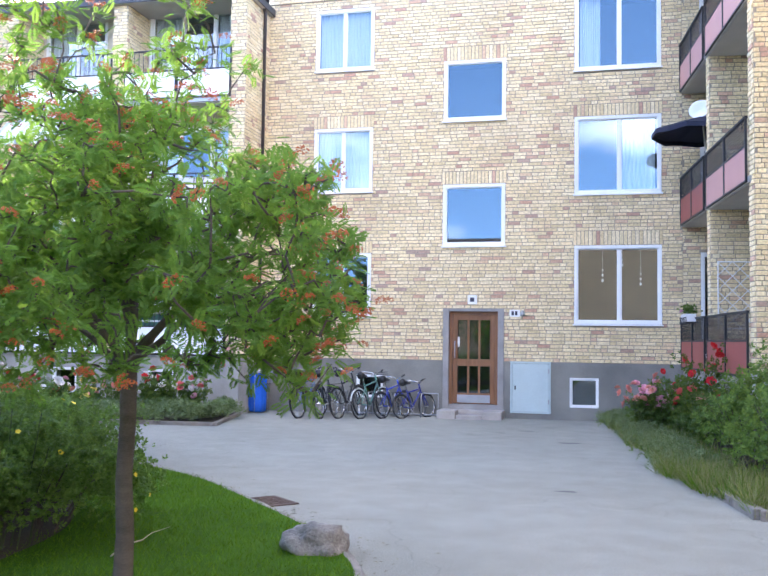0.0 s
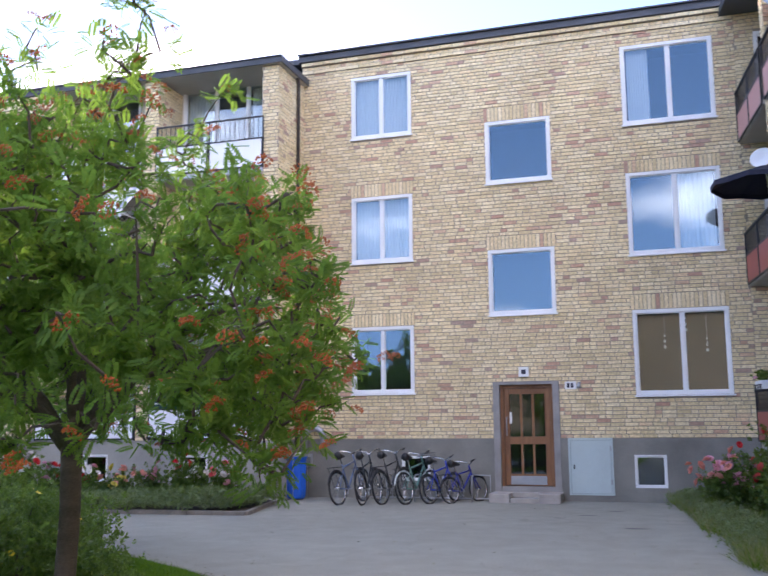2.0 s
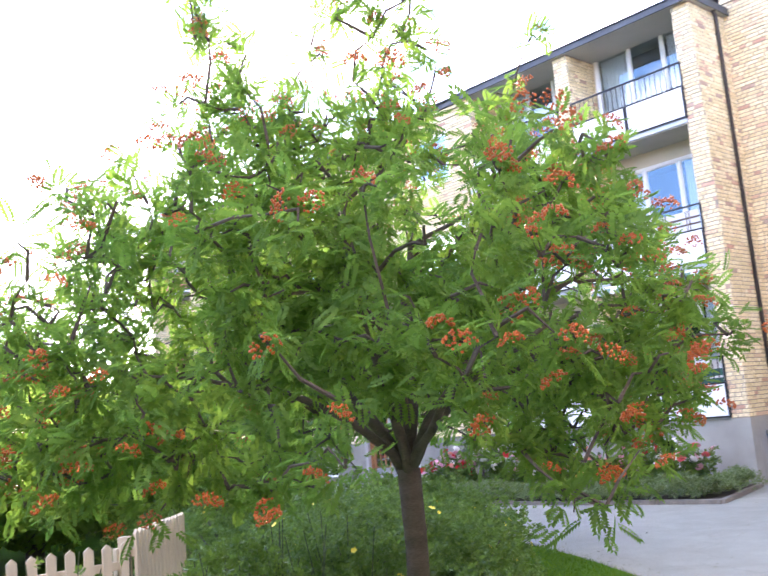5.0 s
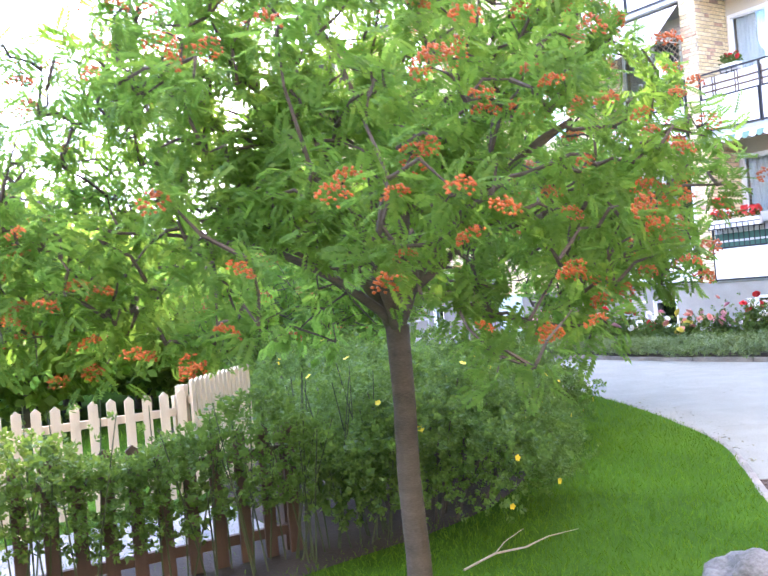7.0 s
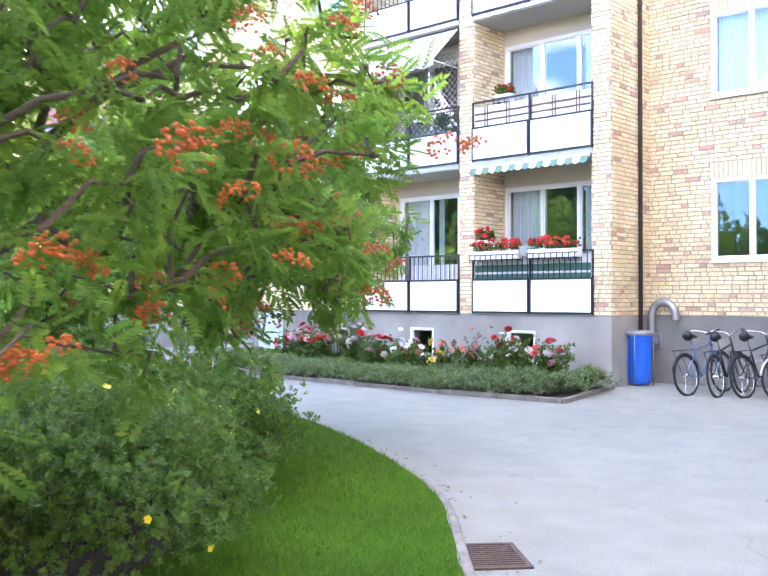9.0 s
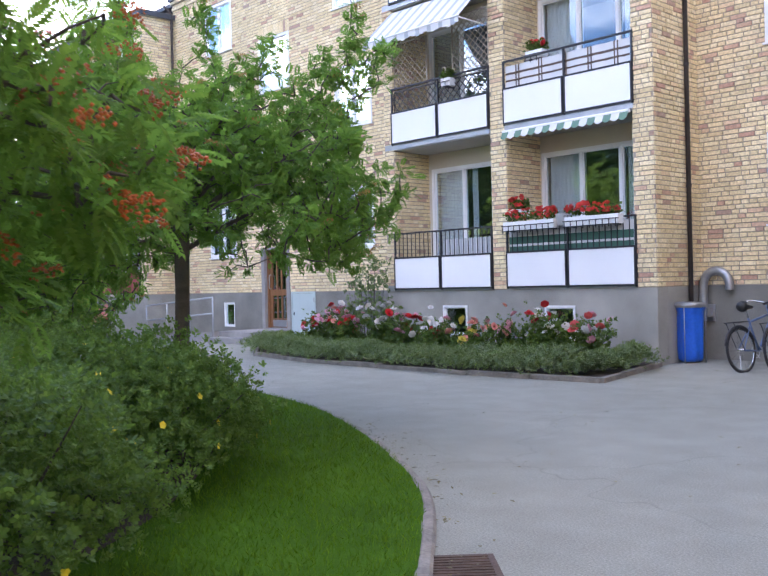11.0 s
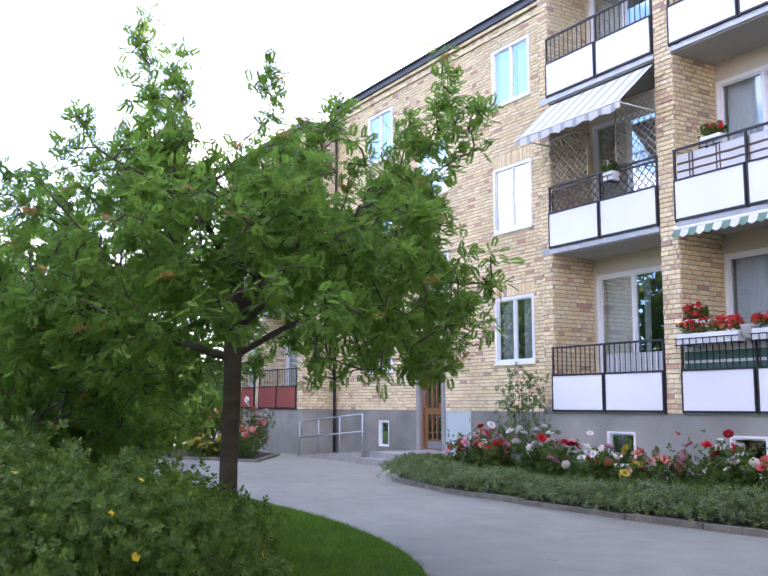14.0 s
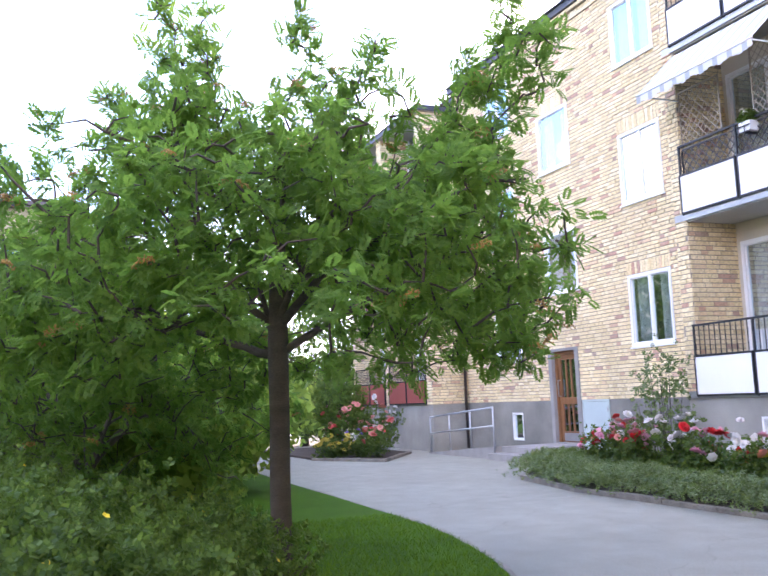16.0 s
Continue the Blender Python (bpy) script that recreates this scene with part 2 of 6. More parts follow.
BLADE = leaf_material("grass_blade", [(0.0, (0.025, 0.082, 0.003)), (0.6, (0.050, 0.132, 0.005)), (1.0, (0.12, 0.195, 0.014))], 0.32, (0.23, 0.40, 0.025), 0.8)
LITTER_LEAF = leaf_material("litter_leaf", [(0.0, (0.05, 0.03, 0.018)), (0.6, (0.10, 0.065, 0.035)), (1.0, (0.17, 0.13, 0.05))], 0.1)
DRY = leaf_material("dry_grass", [(0.0, (0.09, 0.12, 0.04)), (0.5, (0.20, 0.19, 0.09)), (1.0, (0.34, 0.28, 0.16))], 0.25)
STEM = surface("green_stem", tone((0.06, 0.08, 0.03), 0.7, 1.3), 10, 0.8)

# ---------------- mesh helpers ----------------
def part(name, bm, material, parent=None, label="", smooth=False):
    """Links a bmesh as one mesh object under a thing or a part."""
    me = bpy.data.meshes.new(name)
    bm.to_mesh(me)
    bm.free()
    me.materials.append(material)
    if smooth:
        me.shade_smooth()
    ob = new(name, me)
    ob.parent = parent
    if label:
        ob["label"] = label
    return ob


def raw(name, verts, faces, material, parent=None, label="", smooth=False):
    me = bpy.data.meshes.new(name)
    me.from_pydata(verts, [], faces)
    me.materials.append(material)
    if smooth:
        me.shade_smooth()
    ob = new(name, me)
    ob.parent = parent
    if label:
        ob["label"] = label
    return ob


def thing(name, label, category, group="", kind="", at=(0, 0, 0)):
    ob = new(name)
    ob.location = at
    ob.empty_display_size = 0.1
    return tagged(ob, label, category, group, kind)


class Face:
    """A vertical wall plane: s along it, d out of it, z up."""

    def __init__(self, x, y, ux, uy):
        self.o, self.u = Vector((x, y, 0)), Vector((ux, uy, 0)).normalized()
        self.n = Vector((self.u.y, -self.u.x, 0))

    def p(self, s, d, z):
        return self.o + self.u * s + self.n * d + Vector((0, 0, z))


def fbox(bm, f, s0, s1, d0, d1, z0, z1, bevel=0.0):
    v = [bm.verts.new(f.p(s, d, z)) for s in (s0, s1) for d in (d0, d1) for z in (z0, z1)]
    q = [(0, 1, 3, 2), (4, 6, 7, 5), (0, 4, 5, 1), (2, 3, 7, 6), (0, 2, 6, 4), (1, 5, 7, 3)]
    fs = [bm.faces.new([v[i] for i in k]) for k in q]
    if bevel:
        es = {e for g in fs for e in g.edges}
        bmesh.ops.bevel(bm, geom=list(es), offset=bevel, segments=2, affect="EDGES", profile=0.6)
    return bm


def boxes(f, *rows, bevel=0.0):
    bm = bmesh.new()
    for r in rows:
        fbox(bm, f, *r, bevel=bevel)
    return bm


def tube(bm, pts, radii, sides=8, cap=True):
    """A tapered tube along points."""
    pts = [Vector(p) for p in pts]
    if not hasattr(radii, "__len__"):
        radii = [radii] * len(pts)
    rings, side = [], None
    for i, p in enumerate(pts):
        t = (pts[min(i + 1, len(pts) - 1)] - pts[max(i - 1, 0)]).normalized()
        if side is None:
            side = t.cross(Vector((0.3, 0.2, 1)) if abs(t.z) < 0.9 else Vector((1, 0, 0))).normalized()
        side = (side - t * side.dot(t)).normalized()
        up = t.cross(side)
        rings.append([bm.verts.new(p + radii[i] * (math.cos(a) * side + math.sin(a) * up)) for a in (2 * math.pi * k / sides for k in range(sides))])
    for a, b in zip(rings, rings[1:]):
        for k in range(sides):
            bm.faces.new((a[k], a[(k + 1) % sides], b[(k + 1) % sides], b[k]))
    if cap:
        bm.faces.new(rings[0][::-1])
        bm.faces.new(rings[-1])
    return bm


def lathe(bm, profile, centre=(0, 0, 0), sides=24):
    c, rings = Vector(centre), []
    for r, z in profile:
        rings.append([bm.verts.new(c + Vector((r * math.cos(2 * math.pi * k / sides), r * math.sin(2 * math.pi * k / sides), z))) for k in range(sides)])
    for a, b in zip(rings, rings[1:]):
        for k in range(sides):
            bm.faces.new((a[k], a[(k + 1) % sides], b[(k + 1) % sides], b[k]))
    return bm


def scatter(name, tv, tf, pos, along, up, size, material, parent, label="", kind=""):
    """Many small copies of one leaf joined in one mesh. along, up: rows of vectors."""
    tv = np.asarray(tv, float)
    x = along / np.linalg.norm(along, axis=1, keepdims=True)
    y = np.cross(up, x)
    y /= np.linalg.norm(y, axis=1, keepdims=True) + 1e-9
    z = np.cross(x, y)
    m = np.stack([x, y, z], 1) * np.asarray(size).reshape(-1, 1, 1)
    verts = (np.einsum("vk,nkj->nvj", tv, m) + pos[:, None]).reshape(-1, 3)
    k = len(tv)
    me = bpy.data.meshes.new(name)
    nf = len(tf)
    lens = np.array([len(f) for f in tf])
    flat = np.concatenate([np.asarray(f) for f in tf])
    loops = (flat[None] + (np.arange(len(pos)) * k)[:, None]).ravel()
    me.vertices.add(len(verts))
    me.vertices.foreach_set("co", verts.ravel())
    me.loops.add(len(loops))
    me.loops.foreach_set("vertex_index", loops)
    starts = np.concatenate([[0], np.cumsum(np.tile(lens, len(pos)))[:-1]])
    me.polygons.add(nf * len(pos))
    me.polygons.foreach_set("loop_start", starts)
    me.update(calc_edges=True)
    me.validate()
    me.materials.append(material)
    ob = new(name, me)
    ob.parent = parent
    return tagged(ob, label, "", "", kind)


def pinnate(pairs=6, length=1.0, leaflet=0.30, width=0.10):
    """A compound leaf of narrow leaflets along a rib, as one template."""
    v, f = [], []

    def blade(bx, by, ang, le):
        i, c, s = len(v), math.cos(ang), math.sin(ang)
        for px, py, pz in ((0, 0, 0), (le * 0.5, width * 0.5, 0.02), (le, 0, -0.05), (le * 0.5, -width * 0.5, 0.02)):
            v.append((bx + px * c - py * s, by + px * s + py * c, pz - 0.18 * (bx / length) ** 2))
        f.append((i, i + 1, i + 2, i + 3))
    for k in range(pairs):
        x = length * (0.25 + 0.62 * k / (pairs - 1))
        for sgn in (1, -1):
            blade(x, 0, sgn * 1.05, leaflet * (0.85 + 0.3 * math.sin(math.pi * (k + 0.5) / pairs)))
    blade(length * 0.9, 0, 0, leaflet)
    return v, f


def simple_leaf(w=0.5):
    return [(0, 0, 0), (0.45, w / 2, 0.06), (1, 0, -0.08), (0.45, -w / 2, 0.06)], [(0, 1, 2, 3)]


def sprig(n=7, w=0.34, spread=0.9):
    """A shoot tip with several small leaves, as one template."""
    v, f = [], []
    for k in range(n):
        a, b = k * 2.4, 0.25 + 0.5 * k / n
        le = 0.42 * (1 - 0.3 * k / n)
        d = Vector((math.cos(a) * spread, math.sin(a) * spread, 0.0)).normalized()
        out = Vector((0.55, 0, 0)) + Vector((0, d.x, d.y)) * 0.85
        out.normalize()
        side = out.cross(Vector((1, 0.2, 0.1))).normalized()
        base, i = Vector((b, 0, 0)), len(v)
        for p in (base, base + out * le * 0.5 + side * w * le, base + out * le, base + out * le * 0.5 - side * w * le):
            v.append(tuple(p))
        f.append((i, i + 1, i + 2, i + 3))
    return v, f


rng = np.random.default_rng(7)


def unit(n):
    a = rng.normal(size=(n, 3))
    return a / np.linalg.norm(a, axis=1, keepdims=True)


# ---------------- brick walls ----------------
BL, BH, BJ = 0.25, 0.062, 0.013      # brick and joint
COURSE, STEP = BH + BJ, BL + BJ


def brick_rects(s0, s1, z0, z1, openings, seed):
    rnd = random.Random(seed)
    rects, row, z = [], 0, z0 + BJ
    while z + BH * 0.6 < z1:
        top = min(z + BH, z1)
        s = s0 - (STEP / 2 if row % 2 else 0) - rnd.random() * STEP * 0.5
        while s < s1:
            w = BL if rnd.random() < 0.55 else BL * 0.5 - BJ / 2
            a, b = max(s, s0 + 0.002), min(s + w, s1 - 0.002)
            spans = [(a, b)] if b - a > 0.03 else []
            for o0, o1, oz0, oz1 in openings:
                if top > oz0 + 0.004 and z < oz1 - 0.004:
                    cut = []
                    for p, q in spans:
                        if q <= o0 or p >= o1:
                            cut.append((p, q))
                        else:
                            cut += [t for t in ((p, o0 - 0.004), (o1 + 0.004, q)) if t[1] - t[0] > 0.02]
                    spans = cut
            rects += [(p, q, z, top) for p, q in spans]
            s += w + BJ
        z += COURSE
        row += 1
    return rects


def soldier_rects(s0, s1, z0, h=0.25):
    n = max(1, round((s1 - s0) / (0.066 + BJ)))
    w = (s1 - s0 + BJ) / n - BJ
    return [(s0 + k * (w + BJ), s0 + k * (w + BJ) + w, z0, z0 + h) for k in range(n)]


def brick_mesh(name, f, rects, parent, material, seed, label=""):
    rnd, v, q = random.Random(seed), [], []
    for a, b, z0, z1 in rects:
        d, c = 0.008 + rnd.random() ** 2 * 0.012, 0.004
        t = rnd.uniform(-0.0015, 0.0015)
        i = len(v)
        v += [f.p(a, 0, z0), f.p(b, 0, z0), f.p(b, 0, z1), f.p(a, 0, z1)]
        v += [f.p(a + c, d + t, z0 + c), f.p(b - c, d - t, z0 + c), f.p(b - c, d - t, z1 - c), f.p(a + c, d + t, z1 - c)]
        q += [(i + 4, i + 5, i + 6, i + 7)] + [(i + k, i + (k + 1) % 4, i + 4 + (k + 1) % 4, i + 4 + k) for k in range(4)]
    ob = raw(name, v, q, material, parent, label)
    ob["kind"] = "stuff"
    return ob


def core(name, f, s0, s1, z0, z1, thick, openings, material, parent=None, label=""):
    """A wall with thickness and openings through it."""
    ss = sorted({s0, s1, *[t for o in openings for t in o[:2] if s0 < t < s1]})
    zs = sorted({z0, z1, *[t for o in openings for t in o[2:] if z0 < t < z1]})
    bm, cache = bmesh.new(), {}

    def vert(s, d, z):
        k = (round(s, 4), d, round(z, 4))
        if k not in cache:
            cache[k] = bm.verts.new(f.p(*k))
        return cache[k]

    def solid(i, j):
        if not (0 <= i < len(ss) - 1 and 0 <= j < len(zs) - 1):
            return False
        s, z = (ss[i] + ss[i + 1]) / 2, (zs[j] + zs[j + 1]) / 2
        return not any(o[0] < s < o[1] and o[2] < z < o[3] for o in openings)
    for i in range(len(ss) - 1):
        for j in range(len(zs) - 1):
            if not solid(i, j):
                continue
            a, b, c, e = ss[i], ss[i + 1], zs[j], zs[j + 1]
            bm.faces.new([vert(a, 0, c), vert(b, 0, c), vert(b, 0, e), vert(a, 0, e)])
            bm.faces.new([vert(a, -thick, e), vert(b, -thick, e), vert(b, -thick, c), vert(a, -thick, c)])
            for ok, (p, r) in ((solid(i - 1, j), ((a, e), (a, c))), (solid(i + 1, j), ((b, c), (b, e))), (solid(i, j - 1), ((a, c), (b, c))), (solid(i, j + 1), ((b, e), (a, e)))):
                if not ok:
                    bm.faces.new([vert(p[0], 0, p[1]), vert(p[0], -thick, p[1]), vert(r[0], -thick, r[1]), vert(r[0], 0, r[1])])
    return part(name, bm, material, parent, label)


# ---------------- windows, doors ----------------
count = {"window": 0, "door": 0}


def curtain(f, s0, s1, d, z0, z1, parent, material=None, waves=9, label="white curtain"):
    bm, n = bmesh.new(), waves * 6
    cols = []
    for k in range(n + 1):
        s = s0 + (s1 - s0) * k / n
        w = 0.016 * math.sin(2 * math.pi * waves * k / n) + 0.006 * math.sin(5.1 * k)
        cols.append([bm.verts.new(f.p(s, d + w, z)) for z in (z0, z1)])
    for a, b in zip(cols, cols[1:]):
        bm.faces.new((a[0], b[0], b[1], a[1]))
    return part("curtain", bm, material or CURTAIN, parent, label, smooth=True)


def window(f, s0, s1, z0, z1, splits=(0.5,), curtains=(), label="white framed window with dark glass in brick wall", depth=0.07, sill=True, fw=0.065):
    count["window"] += 1
    w = thing(f"window_{count['window']}", label, "window", kind="structure")
    bm = boxes(f, (s0, s1, -depth, 0.02, z0, z0 + fw), (s0, s1, -depth, 0.02, z1 - fw, z1), (s0, s0 + fw, -depth, 0.0205, z0 + fw, z1 - fw), (s1 - fw, s1, -depth, 0.0205, z0 + fw, z1 - fw))
    part("window_frame", bm, WHITE, w)
    xs = [s0 + fw] + [s0 + (s1 - s0) * t for t in splits] + [s1 - fw]
    for t in splits:
        m = s0 + (s1 - s0) * t
        part("mullion", boxes(f, (m - 0.028, m + 0.028, -depth + 0.004, 0.006, z0 + fw, z1 - fw)), WHITE, w)
    for a, b in zip(xs, xs[1:]):
        a, b = a + (0.028 if a != xs[0] else 0), b - (0.028 if b != xs[-1] else 0)
        bm = bmesh.new()
        for q in ((a, a + 0.022), (b - 0.022, b)):
            fbox(bm, f, *q, -depth + 0.006, -0.012, z0 + fw, z1 - fw)
        for q in ((z0 + fw, z0 + fw + 0.022), (z1 - fw - 0.022, z1 - fw)):
            fbox(bm, f, a + 0.022, b - 0.022, -depth + 0.006, -0.012, *q)
        part("sash", bm, WHITE, w)
        g = part("pane", boxes(f, (a + 0.022, b - 0.022, -0.034, -0.030, z0 + fw + 0.022, z1 - fw - 0.022)), GLASS, w)
        g.visible_shadow = False
    if sill:
        part("window_sill", boxes(f, (s0 - 0.03, s1 + 0.03, -0.02, 0.055, z0 - 0.035, z0 - 0.004), bevel=0.004), WHITE, w)
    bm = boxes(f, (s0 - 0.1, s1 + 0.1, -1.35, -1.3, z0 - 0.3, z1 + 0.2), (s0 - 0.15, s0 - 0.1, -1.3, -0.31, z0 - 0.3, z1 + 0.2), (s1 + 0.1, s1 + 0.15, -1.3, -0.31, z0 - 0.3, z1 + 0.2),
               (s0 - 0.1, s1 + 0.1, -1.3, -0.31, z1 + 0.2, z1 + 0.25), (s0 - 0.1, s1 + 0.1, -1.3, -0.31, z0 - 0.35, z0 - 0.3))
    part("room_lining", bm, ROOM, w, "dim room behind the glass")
    for a, b, c, e in curtains:
        curtain(f, s0 + (s1 - s0) * a, s0 + (s1 - s0) * b, -0.16, z0 + (z1 - z0) * c, z0 + (z1 - z0) * e, w)
    return w

# ---------------- ground ----------------
def outline_sheet(name, pts, z, material, label, category, thick=0.0):
    bm = bmesh.new()
    f = bm.faces.new([bm.verts.new((x, y, z)) for x, y in pts])
    bmesh.ops.triangulate(bm, faces=[f])
    if thick:
        g = bmesh.ops.extrude_face_region(bm, geom=bm.faces[:])
        bmesh.ops.translate(bm, verts=[v for v in g["geom"] if isinstance(v, bmesh.types.BMVert)], vec=(0, 0, -thick))
    bmesh.ops.recalc_face_normals(bm, faces=bm.faces[:])
    return tagged(part(name, bm, material), label, category, kind="structure")


bm = bmesh.new()
bmesh.ops.create_grid(bm, x_segments=40, y_segments=40, size=900)
tagged(part("ground", bm, ASPHALT), "worn pale grey asphalt yard with fine cracks", "ground", kind="structure")

EDGE = [(6.7, -40), (6.62, -24), (6.5, -17), (6.35, -15.2), (6.18, -14.2), (5.92, -13.3), (5.5, -12.5), (4.95, -11.8), (4.3, -11.08), (3.2, -9.92), (2.0, -9.08), (1.0, -8.50), (-0.1, -7.95),
        (-1.0, -7.62), (-2.1, -7.36), (-3.4, -7.17), (-5.2, -7.08), (-7.0, -7.0), (-12, -6.8), (-17, -6.2), (-24, -5.0)]


def smooth_line(pts, n=6):
    out = []
    for i in range(len(pts) - 1):
        p0, p1, p2, p3 = (Vector(pts[max(0, min(len(pts) - 1, k))]) for k in (i - 1, i, i + 1, i + 2))
        for k in range(n):
            t = k / n
            out.append(0.5 * ((2 * p1) + (p2 - p0) * t + (2 * p0 - 5 * p1 + 4 * p2 - p3) * t * t + (3 * p1 - p0 - 3 * p2 + p3) * t ** 3))
    return out + [Vector(pts[-1])]


LAWN_EDGE = smooth_line(EDGE)
outline_sheet("lawn", [tuple(p) for p in LAWN_EDGE] + [(-60, -5), (-60, -60), (6.7, -60)], 0.035, TURF, "mown green lawn with a worn rounded edge", "lawn", 0.06)


def strip(name, line, w, z, material, parent=None, side=1):
    """A low kerb along a line, in slightly uneven stones."""
    bm, rows = bmesh.new(), []
    for i, p in enumerate(line):
        t = (line[min(i + 1, len(line) - 1)] - line[max(i - 1, 0)]).normalized()
        nrm = Vector((t.y, -t.x)) * side
        h = z + 0.008 * math.sin(i * 1.7)
        rows.append([bm.verts.new((*(p + nrm * o), q)) for o, q in ((-0.01, -0.02), (-0.01, h), (0.01, h + 0.006), (w - 0.015, h), (w, h * 0.4), (w + 0.005, -0.02))])
    for a, b in zip(rows, rows[1:]):
        for k in range(5):
            bm.faces.new((a[k], b[k], b[k + 1], a[k + 1]))
    return part(name, bm, material, parent)


tagged(strip("lawn_kerb", LAWN_EDGE[6:], 0.07, 0.03, WORN_KERB, side=1), "low worn concrete lawn edging", "kerb", kind="structure")

# ---------------- building A: entrance wall ----------------
FA = Face(0, 0, 1, 0)
A_WIN = [(1.17, 2.54, 7.72, 9.14), (1.17, 2.54, 4.94, 6.39), (1.17, 2.54, 2.14, 3.55), (4.15, 5.51, 6.45, 7.79), (4.15, 5.51, 3.69, 5.04),
         (6.97, 8.74, 7.42, 9.08), (6.97, 8.74, 4.76, 6.42), (6.97, 8.74, 2.02, 3.67)]
A_DOOR, A_HATCH = (4.18, 5.5, 0.17, 2.33), (5.64, 6.49, 0.12, 1.21)
A_CELLAR = [(6.88, 7.47, 0.27, 0.89), (2.25, 2.85, 0.36, 0.86)]
PLZ, TOPZ = 1.2, 9.36


def facade(name, f, s0, s1, wins, extra, label, plz=PLZ, top=TOPZ, seed=1, singles=None, thick=0.3, plinth=PLINTH, cellars=(), soldier=True):
    """Brick wall on a rendered plinth: wins and extra are openings."""
    wall = thing(name, label, "wall", kind="structure")
    openings = [*wins, *extra, *cellars]
    core("wall_core", f, s0, s1, plz, top, thick, openings, MORTAR, wall, "pale mortar joints")
    if plz > 0.05:
        pf = Face(f.o.x, f.o.y, f.u.x, f.u.y)
        pf.o = f.o + f.n * 0.02
        core("plinth", pf, s0, s1, -0.3, plz, thick, openings, plinth, wall, "grey rendered plinth")
    heads = [(a - 0.02, b + 0.02, e + 0.012, plz + COURSE * math.ceil((e + 0.245 - plz) / COURSE)) for a, b, c, e in wins if soldier and e < 8.9]
    rects = brick_rects(s0, s1, plz, top, openings + heads, seed)
    sold = [r for h in heads for r in soldier_rects(*h[:3], h[3] - h[2])]
    one = []
    if singles:
        one = [r for r in rects if abs(r[1] - r[0] - BL) < 1e-4 and singles[0] < r[0] < singles[1] and singles[2] < r[2] < singles[3]][:300]
        chosen = set(one)
        rects = [r for r in rects if r not in chosen]
    brick_mesh("brickwork", f, rects + sold, wall, BRICK, seed, "yellow bricks with some reddish ones")
    return wall, one


wall_a, near_bricks = facade("wall_north", FA, 0.0, 9.15, A_WIN, [A_DOOR, A_HATCH], "yellow brick wall on grey rendered plinth", seed=3, singles=(3.2, 6.6, 1.2, 3.6), cellars=A_CELLAR)


def cornice(f, s0, s1, z, parent, fascia=True, over=0.12):
    """Two projecting brick bands under a dark roof edge."""
    for k, (dz, d) in enumerate(((0.0, 0.05), (0.085, 0.03), (0.17, 0.10))):
        part("cornice_band", boxes(f, (s0, s1, -0.2, d - 0.012, z + dz, z + dz + 0.085)), MORTAR, parent)
        g = Face(f.o.x, f.o.y, f.u.x, f.u.y)
        g.o = f.o + f.n * (d - 0.012)
        n = max(1, int((s1 - s0) / (STEP if k != 1 else 0.13)))
        w = (s1 - s0) / n
        brick_mesh("cornice_bricks", g, [(s0 + i * w + 0.004, s0 + (i + 1) * w - 0.006, z + dz + 0.006, z + dz + 0.078) for i in range(n)], parent, BRICK, 40 + k, "projecting brick course")
    if fascia:
        part("roof_edge", boxes(f, (s0 - 0.05, s1 + 0.05, -0.4, over + 0.03, z + 0.26, z + 0.285), (s0 - 0.05, s1 + 0.05, over, over + 0.03, z + 0.285, z + 0.41), (s0 - 0.05, s1 + 0.05, over - 0.02, over + 0.09, z + 0.40, z + 0.43)), ROOFING, parent, "dark sheet metal roof edge")


cornice(FA, 0.0, 9.15, TOPZ, wall_a)
LIGHTBLIND = [(0.05, 0.5, 0.03, 0.97), (0.5, 0.95, 0.03, 0.97)]
for k, (a, b, c, e) in enumerate(A_WIN):
    left = a < 3
    window(FA, a, b, c, e, splits=() if 3 < a < 6 else ((0.5,) if left else (0.52,)), curtains=LIGHTBLIND if left and c > 4 else ([(0.06, 0.3, 0.0, 1.0)] if a > 6 and c > 7 else ([(0.5, 0.93, 0, 1)] if a > 6 and c > 4 else ())),
           label="white framed square stair window" if 3 < a < 6 else "white framed two-part window in yellow brick")
ornaments = thing("window_ornament", "white paper ornaments hung on threads behind glass", "ornament")
for s0, drop in ((7.55, 0.62), (7.95, 0.30), (8.32, 0.70)):
    part("thread", boxes(FA, (s0, s0 + 0.004, -0.105, -0.10, 3.58 - drop, 3.58)), CURTAIN, ornaments)
    for k in range(3):
        z = 3.58 - drop - 0.02 + 0.11 * k
        bm = bmesh.new()
        bmesh.ops.create_icosphere(bm, subdivisions=1, radius=0.03 - 0.006 * k, matrix=Matrix.Translation(FA.p(s0, -0.10, z)) @ Matrix.Diagonal((1, 0.5, 1.3, 1)))
        part("bead", bm, CURTAIN, ornaments)
for a, b, c, e in A_CELLAR:
    window(FA, a, b, c, e, splits=(), label="small white framed cellar window in plinth", fw=0.035, sill=False)

